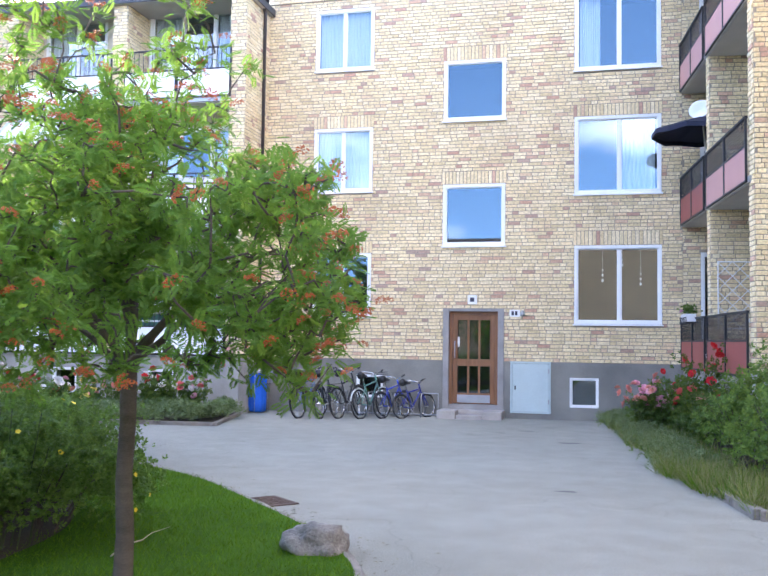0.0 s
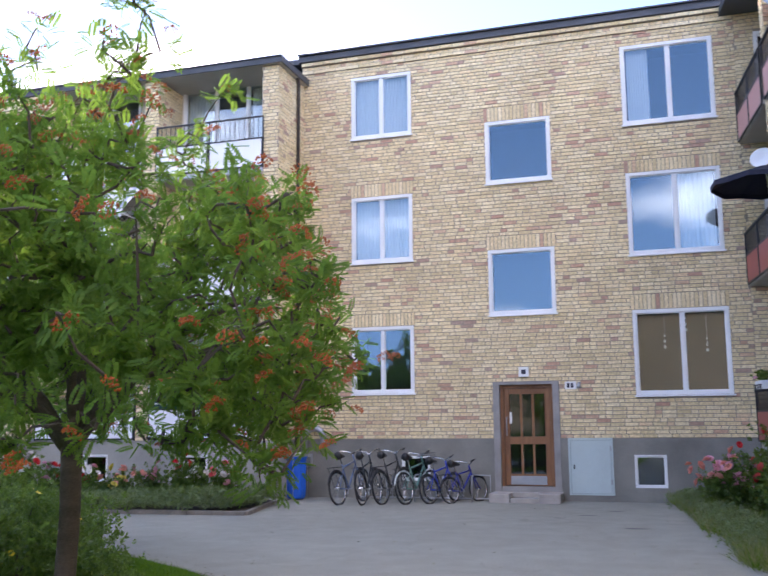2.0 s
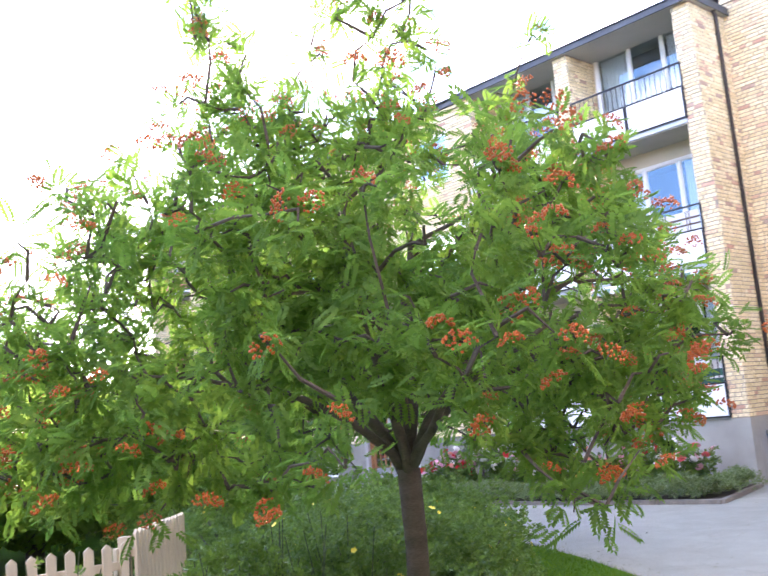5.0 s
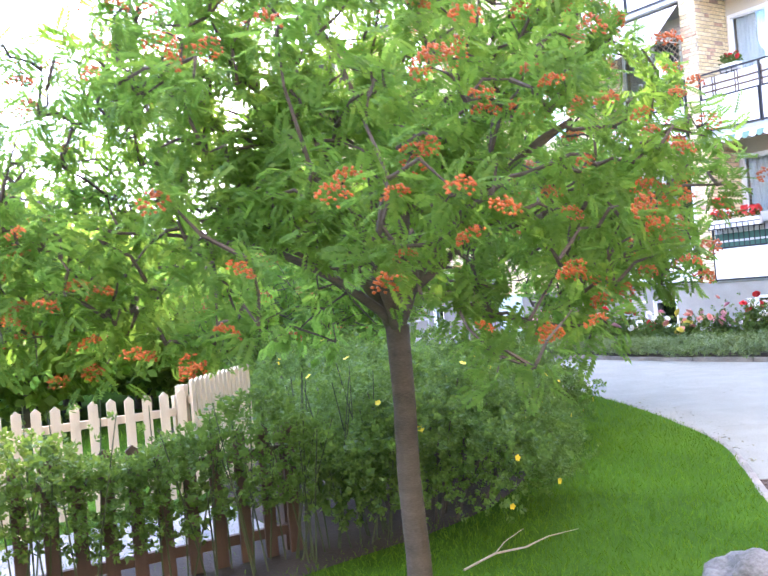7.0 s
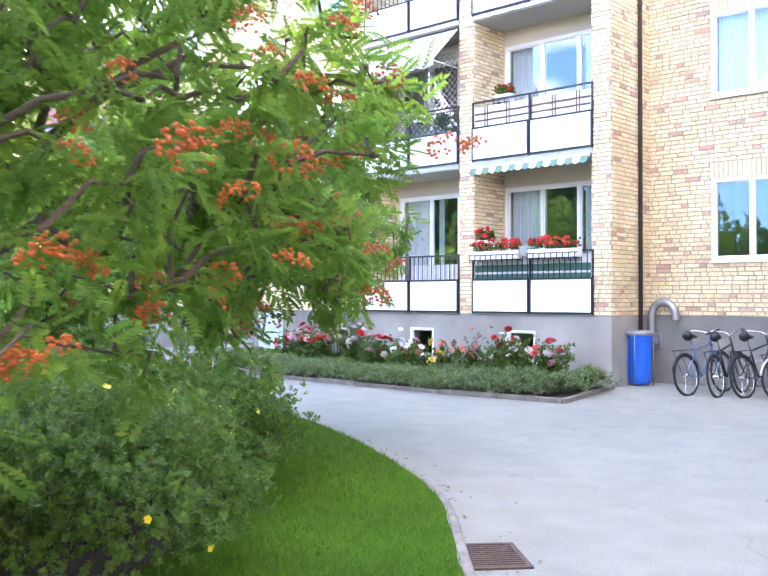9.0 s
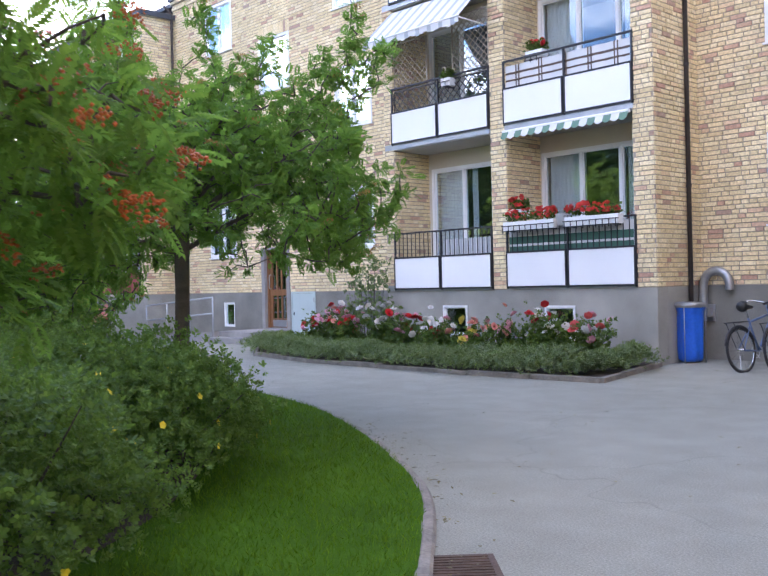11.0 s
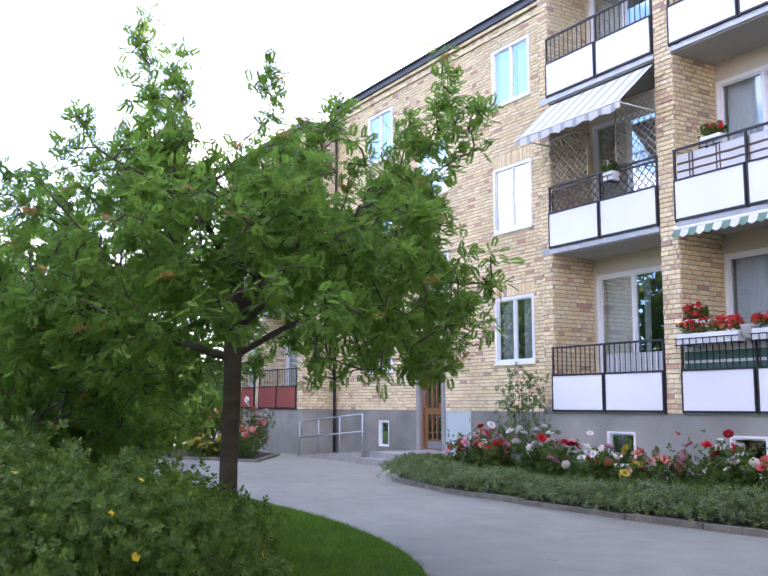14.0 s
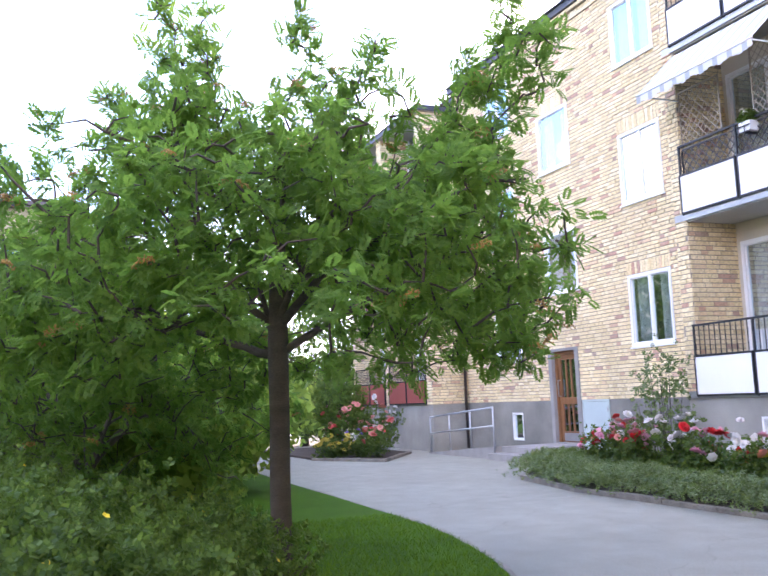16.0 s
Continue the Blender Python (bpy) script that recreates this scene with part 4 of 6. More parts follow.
RED_BERRY = surface("red_berry", tone((0.47, 0.110, 0.018), 0.7, 1.3), 10, 0.4, bump=0.0)
OLIVE_BERRY = surface("unripe_berry", tone((0.36, 0.20, 0.04), 0.7, 1.3), 10, 0.5, bump=0.0)
rowan((4.63, -14.14), 1.42, 1.76, 1.0, 3.2, "rowan tree with orange-red berry bunches in the lawn", 4,
      [(205, 38, 1.2, 0.036), (20, 48, 1.25, 0.036), (120, 34, 1.5, 0.034), (300, 40, 1.2, 0.03), (250, 62, 1.3, 0.026), (70, 58, 1.3, 0.026), (160, 62, 1.3, 0.026), (345, 64, 1.25, 0.026), (220, 12, 1.6, 0.034)],
      [(30, 0.5, 3.75, 7), (200, 0.6, 3.7, 7), (110, 0.9, 3.6, 6), (280, 0.8, 3.55, 6), (65, 1.1, 3.5, 5), (170, 1.2, 3.4, 5), (330, 1.0, 3.45, 5), (140, 0.3, 3.65, 5)],
      1250, 11, 0.110, 560, RED_BERRY, 0.055, gaps=0.05, shift=(-0.14, -0.22))
rowan((-0.08, -9.65), 1.75, 2.1, 1.15, 3.3, "rowan tree with unripe orange berries in the lawn", 9,
      [(210, 80, 1.5, 0.034), (30, 62, 1.6, 0.032), (120, 58, 1.5, 0.03), (300, 66, 1.5, 0.03), (75, 68, 1.7, 0.028), (255, 60, 1.5, 0.028), (165, 62, 1.4, 0.028), (345, 62, 1.4, 0.028), (220, 30, 0.95, 0.026), (40, 38, 1.0, 0.026)],
      [(228, 0.85, 4.45, 12), (222, 1.4, 3.75, 9), (240, 0.5, 4.1, 10), (45, 0.3, 3.9, 9), (200, 1.0, 3.9, 9), (48, 1.7, 3.85, 11), (42, 1.95, 3.5, 10), (55, 1.4, 3.5, 8), (120, 0.9, 3.5, 7), (300, 0.8, 3.5, 7), (20, 1.0, 3.45, 8), (180, 1.6, 3.4, 6)],
      1250, 15, 0.098, 170, OLIVE_BERRY, 0.068, lean=(0.05, 0.0), leader=1.15, gaps=-0.2)
rowan((-2.6, -10.7), 0.75, 1.75, 0.35, 3.0, "low rowan tree with unripe orange berries", 13,
      [(210, 60, 1.3, 0.03), (30, 60, 1.3, 0.03), (120, 50, 1.3, 0.03), (300, 55, 1.3, 0.03), (75, 30, 1.4, 0.03), (255, 30, 1.4, 0.03)],
      [(200, 0.6, 3.2, 5), (20, 0.5, 3.3, 5)],
      720, 13, 0.098, 50, OLIVE_BERRY, 0.05)


def shrub(centre, radius, height, label, leaves, flowers=0, seed=1, leaf=0.10, material=None, name="shrub", stems=26):
    global rng
    rng = np.random.default_rng(seed)
    s = thing(name, label, "shrub", "shrubs in the lawn")
    cx, cy = centre
    bm = bmesh.new()
    tips = []
    for k in range(stems):
        a, q = rng.uniform(0, 6.283), rng.random() ** 0.5
        e = Vector((cx + radius * q * math.cos(a), cy + radius * q * math.sin(a), height * (0.6 + 0.35 * rng.random()) * (1 - 0.3 * q * q)))
        b = Vector((cx + (e.x - cx) * 0.45, cy + (e.y - cy) * 0.45, 0))
        tube(bm, [b, b.lerp(e, 0.5) + Vector((0, 0, 0.06)), e], [0.011, 0.008, 0.003], 5, cap=False)
    tagged(part("stem_work", bm, BARK, s, "thin brown stems"), kind="stuff")
    d = unit(leaves)
    d[:, 2] = np.abs(d[:, 2]) * 1.0 - 0.15 * rng.random(leaves)
    q = rng.random(leaves) ** 0.22
    lump = np.array([1 + 0.30 * noise.noise(Vector(v * 2.2 + seed)) + 0.24 * noise.noise(Vector(v * 6)) + 0.12 * noise.noise(Vector(v * 13)) for v in d])
    pos = np.array([cx, cy, height * 0.3]) + d * (q * lump)[:, None] * np.array([radius, radius, height * 0.72])
    pos[:, 2] = np.maximum(pos[:, 2], 0.1 + 0.2 * rng.random(leaves))
    al = d * 0.8 + unit(leaves) * 0.8 + np.array([0, 0, 0.35])
    scatter("foliage", *sprig(), pos, al, unit(leaves) + np.array([0, 0, 0.6]), leaf * rng.uniform(0.7, 1.35, leaves), material or SHRUB, s, "small dense green leaves", "stuff")
    if flowers:
        i = rng.choice(np.nonzero(q > 0.9)[0], flowers, replace=False)
        for p, n in zip(pos[i], d[i]):
            ob = new("flower", FLOWER_MESH)
            ob.parent = s
            ob.matrix_basis = Matrix.LocRotScale(Vector(p) + Vector(n) * 0.05, Vector(n).to_track_quat("Z", "Y"), [rng.uniform(0.8, 1.2)] * 3)
    return s


def flower_mesh(name, material, petals=5, r=0.02):
    bm = bmesh.new()
    for k in range(petals):
        a = 2 * math.pi * k / petals
        c, t = Vector((math.cos(a), math.sin(a), 0.25)), Vector((-math.sin(a), math.cos(a), 0))
        v = [bm.verts.new(p) for p in ((0, 0, 0), c * r * 0.6 + t * r * 0.5, c * r * 1.05, c * r * 0.6 - t * r * 0.5)]
        bm.faces.new(v)
    me = bpy.data.meshes.new(name)
    bm.to_mesh(me)
    bm.free()
    me.materials.append(material)
    return me


YELLOW = surface("yellow_petal", tone((0.75, 0.58, 0.03), 0.9, 1.1), 20, 0.6, bump=0.0)
FLOWER_MESH = flower_mesh("yellow_flower", YELLOW, 5, 0.022)
for k, (x, y, r, h, n, fl) in enumerate(((1.45, -11.35, 1.15, 1.13, 8500, 40), (2.85, -12.8, 1.12, 1.15, 7200, 22), (0.1, -11.7, 1.1, 1.15, 5000, 20), 
                                      (-1.6, -11.4, 1.1, 1.2, 2600, 10), (-3.2, -10.9, 1.0, 1.1, 2000, 6), (0.85, -10.4, 0.72, 0.85, 2600, 12))):
    shrub((x, y), r, h, "shrubby cinquefoil with small yellow flowers", int(n * 1.1), fl, 20 + k, 0.078)


def broad_tree(base, height, radius, seed, n, label="leafy green tree behind the lawn", leaf=0.30, material=None):
    global rng
    rng = np.random.default_rng(seed)
    t = thing("broadleaf_tree", label, "tree", "background trees")
    bx, by = base
    bm = bmesh.new()
    limb(bm, (bx, by, -0.1), (bx, by, height * 0.5), 0.16, 0.1, sides=9, wob=0.01)
    part("trunk", bm, BARK, t, smooth=True)
    cz = height * 0.6
    for k in range(8):
        a = k * 2.4
        bm = bmesh.new()
        limb(bm, (bx, by, height * 0.35), (bx + radius * 0.7 * math.cos(a), by + radius * 0.7 * math.sin(a), cz + height * 0.2 * math.sin(k * 1.7)), 0.07, 0.02)
        part("limb", bm, BARK, t, smooth=True)
    d = unit(n)
    lump = np.array([1 + 0.4 * noise.noise(Vector(v * 1.9 + seed)) + 0.2 * noise.noise(Vector(v * 5 + seed)) for v in d])
    q = rng.random(n) ** 0.3
    pos = np.array([bx, by, cz]) + d * (q * lump)[:, None] * np.array([radius, radius, height * 0.42])
    scatter("crown", *sprig(6, 0.4), pos, d * 0.4 + unit(n), unit(n) + np.array([0, 0, 0.8]), leaf * rng.uniform(0.7, 1.3, n), material or BROAD, t, "dense green leaves", "stuff")
    return t


# The three tallest are out of view, added to darken the balcony panes' reflections.
for k, (x, y, h, r, n) in enumerate(((-22, -24, 11, 5, 3600), (-27, -33, 12, 5.5, 3600), (-18, -31, 10, 4.5, 3000), (-7.5, -12.5, 3.0, 2.0, 4200), (-11, -9.6, 2.9, 2.0, 3600), (-6.0, -17.5, 4.2, 2.4, 4200), (-13, -16, 5.5, 3.0, 4200), (-20, -11, 6.0, 3.2, 3600), (-12, -24, 6.5, 3.5, 3200), (-3, -24, 5.5, 3, 2600), (1, -36, 7, 3.5, 2500), (13.5, -34, 5.5, 2.6, 3000), (20, -33, 8, 4, 2500), (-4.8, -10.0, 2.2, 1.4, 2800), (-6.5, -11.6, 2.5, 1.6, 2800), (-8.5, -8.6, 2.3, 1.4, 2200), (-14, -7.6, 2.7, 1.6, 2200), (-4.6, -13.8, 2.6, 1.6, 2400), (-24, -5.6, 5, 2.8, 3000), (-20, -7.6, 3.0, 1.9, 2400), (-28, -2.5, 7, 4, 2600), (-3.5, -30, 5.5, 2.8, 2200), (-25, 0.6, 3.2, 2.2, 2400), (-27, 4.0, 4.6, 2.6, 2200), (-23, -2.6, 2.4, 1.5, 1800))):
    # far and southern trees take the leaf with shade in its colour
    broad_tree((x, y), h, r, 60 + k, int(n * 0.52), leaf=0.75 if h > 9 else 0.40, material=SHADED_LEAF if x < -19 or y < -20 else BROAD)

# ---------------- doors, hatches, steps ----------------
def entrance(name, f, s0, s1, z0, z1, label, sill_z):
    d = thing(name, label, "door", kind="structure")
    part("surround", boxes(f, (s0, s0 + 0.13, -0.2, 0.03, z0, z1), (s1 - 0.13, s1, -0.2, 0.03, z0, z1), (s0 + 0.13, s1 - 0.13, -0.2, 0.028, z1 - 0.06, z1), bevel=0.006), STONE, d, "grey stone surround")
    a, b, c, e = s0 + 0.13, s1 - 0.13, sill_z, z1 - 0.06
    part("door_frame", boxes(f, (a, a + 0.07, -0.16, -0.06, c, e), (b - 0.07, b, -0.16, -0.06, c, e), (a + 0.07, b - 0.07, -0.16, -0.06, e - 0.07, e)), WOOD, d, "brown wooden frame")
    a, b, e = a + 0.075, b - 0.075, e - 0.075
    leaf = part("door_leaf", boxes(f, (a, a + 0.1, -0.14, -0.09, c + 0.01, e), (b - 0.1, b, -0.14, -0.09, c + 0.01, e), (a + 0.1, b - 0.1, -0.139, -0.091, c + 0.01, c + 0.24), (a + 0.1, b - 0.1, -0.139, -0.091, c + 0.82, c + 0.97), (a + 0.1, b - 0.1, -0.139, -0.091, e - 0.11, e), bevel=0.004), WOOD, d, "varnished wooden door with glazed fields")
    for k in (1, 2):
        s = a + 0.1 + (b - a - 0.2) * k / 3
        part("glazing_bar", boxes(f, (s - 0.022, s + 0.022, -0.137, -0.093, c + 0.24, c + 0.82), (s - 0.022, s + 0.022, -0.137, -0.093, c + 0.97, e - 0.11)), WOOD, leaf)
    for k in range(3):
        p, q = a + 0.1 + (b - a - 0.2) * k / 3 + 0.02, a + 0.1 + (b - a - 0.2) * (k + 1) / 3 - 0.02
        for g in ((c + 0.24, c + 0.82), (c + 0.97, e - 0.11)):
            part("pane", boxes(f, (p, q, -0.118, -0.112, *g)), GLASS, leaf)
    part("kick_plate", boxes(f, (a + 0.1, b - 0.1, -0.09, -0.086, c + 0.03, c + 0.2)), STEEL, leaf, "dull metal kick plate")
    bm = bmesh.new()
    tube(bm, [f.p(a + 0.05, -0.09, c + 1.0), f.p(a + 0.05, -0.04, c + 1.0), f.p(a + 0.05, -0.03, c + 1.05), f.p(a + 0.05, -0.03, c + 1.3), f.p(a + 0.05, -0.04, c + 1.35), f.p(a + 0.05, -0.09, c + 1.35)], 0.012)
    part("pull_handle", bm, STEEL, leaf, "steel pull handle", smooth=True)
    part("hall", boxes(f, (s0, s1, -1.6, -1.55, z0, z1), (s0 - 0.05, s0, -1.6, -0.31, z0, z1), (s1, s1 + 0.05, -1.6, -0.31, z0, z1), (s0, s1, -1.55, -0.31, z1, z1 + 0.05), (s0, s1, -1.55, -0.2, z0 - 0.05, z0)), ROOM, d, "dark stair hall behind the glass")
    part("threshold", boxes(f, (s0 + 0.13, s1 - 0.13, -0.2, 0.0, z0, sill_z)), STONE, d)
    return leaf


leaf = entrance("door_1", FA, *A_DOOR, "wooden entrance door with six glazed fields", 0.27)
part("notice", boxes(FA, (4.47, 4.53, -0.111, -0.109, 1.5, 1.72)), WHITE, leaf, "white paper notice")
entrance("door_2", FV, *V_DOOR, "wooden entrance door with six glazed fields", 0.3)

steps = thing("entrance_steps", "worn grey stone entrance steps", "steps", kind="structure")
part("cheek_block", boxes(FA, (4.16, 4.56, 0.022, 0.62, -0.05, 0.17), bevel=0.016), PALE_STONE, steps)
part("cheek_block", boxes(FA, (5.12, 5.53, 0.022, 0.62, -0.05, 0.17), bevel=0.016), PALE_STONE, steps)
part("tread", boxes(FA, (4.565, 5.115, 0.022, 0.6, -0.05, 0.085), bevel=0.01), PALE_STONE, steps)
part("tread", boxes(FA, (4.565, 5.115, 0.022, 0.3, 0.087, 0.17), bevel=0.01), PALE_STONE, steps)


def hatch(name, f, s0, s1, z0, z1):
    h = thing(name, "pale blue-grey steel service hatch in plinth", "hatch", kind="structure")
    part("hatch_frame", boxes(f, (s0, s0 + 0.04, -0.1, 0.035, z0, z1), (s1 - 0.04, s1, -0.1, 0.035, z0, z1), (s0 + 0.04, s1 - 0.04, -0.1, 0.035, z1 - 0.04, z1), (s0 + 0.04, s1 - 0.04, -0.1, 0.035, z0, z0 + 0.03)), HATCH, h)
    part("hatch_leaf", boxes(f, (s0 + 0.045, s1 - 0.045, -0.1, 0.028, z0 + 0.035, z1 - 0.045), bevel=0.004), HATCH, h)
    part("lock", boxes(f, (s0 + 0.09, s0 + 0.12, 0.028, 0.04, (z0 + z1) / 2 - 0.05, (z0 + z1) / 2 + 0.03)), BLACK, h, "small black lock")
    for z in (z0 + 0.2, z1 - 0.25):
        part("hinge", boxes(f, (s1 - 0.06, s1 - 0.03, 0.03, 0.045, z, z + 0.1)), STEEL, h)
    part("lining", boxes(f, (s0, s1, -0.14, -0.12, z0, z1)), ROOM, h)


hatch("hatch_1", FA, *A_HATCH)
hatch("hatch_2", FV, *V_HATCH)

DARK_BAR = surface("dark_lettering", tone((0.03, 0.03, 0.05)), 10, 0.5, bump=0)
sign = thing("number_lamp", "white number lamp above entrance door", "sign")
part("case", boxes(FA, (4.72, 4.92, 0.005, 0.07, 2.42, 2.62), bevel=0.008), WHITE, sign)
part("number_field", boxes(FA, (4.775, 4.865, 0.07, 0.073, 2.475, 2.565)), DARK_BAR, sign, "dark square field")
plate = thing("wall_plate", "white enamel plate on brick wall", "sign")
part("plate", boxes(FA, (5.62, 5.84, 0.012, 0.022, 2.16, 2.31), bevel=0.003), WHITE, plate)
for k in (0, 1):
    part("lettering", boxes(FA, (5.66 + 0.075 * k, 5.71 + 0.075 * k, 0.022, 0.0235, 2.19, 2.28)), DARK_BAR, plate, "dark bar")
lamp = thing("wall_lamp", "small grey wall lamp beside plate", "lamp")
bm = bmesh.new()
tube(bm, [FA.p(5.9, 0.0, 2.27), FA.p(5.9, 0.1, 2.27), FA.p(5.9, 0.12, 2.24), FA.p(5.9, 0.12, 2.17)], [0.03, 0.03, 0.04, 0.05], 12)
part("lamp_body", bm, STEEL, lamp, smooth=True)


def downpipe(x, y, z0, z1, label="dark brown rainwater downpipe on wall corner"):
    t = thing("downpipe", label, "downpipe", "downpipes")
    bm = bmesh.new()
    tube(bm, [(x, y, z0), (x, y, z1), (x, y - 0.1, z1 + 0.15), (x, y - 0.25, z1 + 0.25)], 0.037, 12)
    part("pipe", bm, PIPE_BROWN, t, smooth=True)
    for k in range(5):
        bm = bmesh.new()
        z = z0 + 0.8 + (z1 - z0 - 1.2) * k / 4
        tube(bm, [(x, y, z), (x, y, z + 0.05)], 0.044, 12)
        part("pipe_clip", bm, PIPE_BROWN, t)


downpipe(0.085, -0.45, 0.05, 9.0)
downpipe(-15.8, -0.32, 0.05, 9.2)
downpipe(FC.p(5.6, -1.0, 0).x, FC.p(5.6, -1.0, 0).y, 0.05, 9.1)

vent = thing("vent_pipe", "galvanised gooseneck vent pipe on plinth wall", "pipe")
bm = bmesh.new()
arc = [(0.13, -0.13, 0.82), (0.13, -0.13, 1.2)] + [(0.35 - 0.22 * math.cos(a), -0.13, 1.2 + 0.24 * math.sin(a)) for a in np.linspace(0.15, 3.0, 9)] + [(0.57, -0.13, 1.13)]
tube(bm, arc, 0.07, 14, cap=False)
part("bend", bm, STEEL, vent, smooth=True)
part("duct_box", boxes(FA, (0.06, 0.24, 0.02, 0.22, 0.70, 0.84), bevel=0.006), STEEL, vent)
part("wall_flange", boxes(FA, (0.02, 0.28, 0.02, 0.05, 0.62, 0.9), bevel=0.004), STEEL, vent)

# ---------------- blue sack on its stand ----------------
BLUE = surface("blue_plastic", tone((0.015, 0.13, 0.62), 0.8, 1.25), 6, 0.32, bump=0.15, fine=25)
sack = thing("sack_stand", "blue plastic refuse sack in a grey ring stand", "bin", at=(0.2, -0.72, 0))
bm = bmesh.new()
rows = []
for i, (z, r) in enumerate(((0.02, 0.15), (0.06, 0.2), (0.2, 0.215), (0.45, 0.225), (0.7, 0.235), (0.8, 0.235), (0.84, 0.262), (0.9, 0.262))):
    rows.append([])
    for k in range(40):
        a = 2 * math.pi * k / 40
        q = r * 0.87 * (1 + 0.085 * math.sin(7 * a + z * 3) * (1.15 - z) + 0.03 * math.sin(15 * a + 5 * z))
        rows[-1].append(bm.verts.new((q * math.cos(a), q * math.sin(a) * 0.95, z)))
for a, b in zip(rows, rows[1:]):
    for k in range(40):
        bm.faces.new((a[k], a[(k + 1) % 40], b[(k + 1) % 40], b[k]))
bm.faces.new(rows[0][::-1])
part("sack", bm, BLUE, sack, "creased blue plastic sack", smooth=True)
bm = lathe(bmesh.new(), [(0.232, 0.87), (0.245, 0.89), (0.245, 0.925), (0.235, 0.94), (0.18, 0.955), (0.0, 0.96)], sides=32)
part("lid", bm, STEEL, sack, "grey-green lid", smooth=True)
for k in range(3):
    a = 2.1 * k + 0.6
    bm = tube(bmesh.new(), [(0.225 * math.cos(a), 0.225 * math.sin(a), 0.0), (0.232 * math.cos(a), 0.232 * math.sin(a), 0.89)], 0.007)
    part("stand_leg", bm, STEEL, sack, smooth=True)

# ---------------- bicycles and rack ----------------
RUBBER = surface("tyre_rubber", tone((0.02, 0.02, 0.021)), 20, 0.8)
CHROME = surface("chrome", tone((0.6, 0.6, 0.6), 0.9, 1.1), 20, 0.25, 1.0, bump=0)
SADDLE = surface("black_saddle", tone((0.015, 0.015, 0.015)), 20, 0.5)


def bike(x, y, heading, colour, label, size=1.0, fenders=None, basket=False):
    """Bicycle on its stand; heading in degrees from +x, the front wheel ahead."""
    b = thing("bicycle", label, "bicycle", "bicycles by the entrance")
    R = 0.33 * size
    paint = surface("bike_paint", tone(colour, 0.85, 1.15), 20, 0.3, bump=0)
    L = 1.05 * size
    rear, front = Vector((0, 0, R)), Vector((L, 0, R))
    crank, seat, head, hb = Vector((0.43 * size, 0, 0.29 * size)), Vector((0.27 * size, 0, 0.80 * size)), Vector((0.83 * size, 0, 0.78 * size)), Vector((0.77 * size, 0, 0.98 * size))
    for c, nm in ((rear, "rear_wheel"), (front, "front_wheel")):
        bm = bmesh.new()
        ring = [c + Vector((R * math.cos(a), 0, R * math.sin(a))) for a in np.linspace(0, 2 * math.pi, 33)]
        tube(bm, ring, 0.02 * size, 8, cap=False)
        w = part(nm, bm, RUBBER, b, "black tyre", smooth=True)
        bm = bmesh.new()
        tube(bm, [c + (p - c) * 0.93 for p in ring], 0.011, 6, cap=False)
        part("rim", bm, CHROME, w, "silver rim", smooth=True)
        bm = bmesh.new()
        for k in range(14):
            a = 2 * math.pi * k / 14
            tube(bm, [c + Vector((0, 0.015 * (-1) ** k, 0)), c + Vector((R * 0.92 * math.cos(a), 0, R * 0.92 * math.sin(a)))], 0.0022, 3, cap=False)
        tube(bm, [c + Vector((0, -0.05, 0)), c + Vector((0, 0.05, 0))], 0.02, 8)
        part("spokes", bm, CHROME, w, "thin spokes and hub")
        bm = bmesh.new()
        span = np.linspace(0.35, 2.9, 12) if nm == "rear_wheel" else np.linspace(0.7, 2.6, 10)
        tube(bm, [c + Vector((R * 1.09 * math.cos(a), 0, R * 1.09 * math.sin(a))) for a in span], 0.018, 6)
        part("mudguard", bm, fenders or BLACK, b, smooth=True)
    bm = bmesh.new()
    for p, q, r in ((crank, seat, 0.016), (crank, head, 0.019), (seat.lerp(crank, 0.12), head.lerp(hb, 0.3), 0.016), (seat.lerp(crank, 0.2), rear + Vector((0, 0.05, 0)), 0.009), (seat.lerp(crank, 0.2), rear + Vector((0, -0.05, 0)), 0.009),
                    (crank, rear + Vector((0, 0.05, 0)), 0.010), (crank, rear + Vector((0, -0.05, 0)), 0.010), (head, hb, 0.018), (head, front + Vector((0, 0.05, 0)), 0.012), (head, front + Vector((0, -0.05, 0)), 0.012)):
        tube(bm, [p, q], r, 8)
    part("frame", bm, paint, b, smooth=True)
    bm = tube(bmesh.new(), [hb + Vector((-0.17, 0.28, 0.06)), hb + Vector((-0.04, 0.24, 0.1)), hb + Vector((0.03, 0.06, 0.05)), hb, hb + Vector((0.03, -0.06, 0.05)), hb + Vector((-0.04, -0.24, 0.1)), hb + Vector((-0.17, -0.28, 0.06))], 0.011)
    bars = part("handlebar", bm, CHROME, b, "chrome handlebar", smooth=True)
    for s in (1, -1):
        bm = tube(bmesh.new(), [hb + Vector((-0.09, 0.26 * s, 0.08)), hb + Vector((-0.2, 0.29 * s, 0.055))], 0.017)
        part("grip", bm, SADDLE, bars)
    bm = bmesh.new()
    tube(bm, [seat, seat + Vector((-0.03, 0, 0.12))], 0.012)
    part("seat_post", bm, CHROME, b)
    bm = bmesh.new()
    s = seat + Vector((-0.03, 0, 0.15))
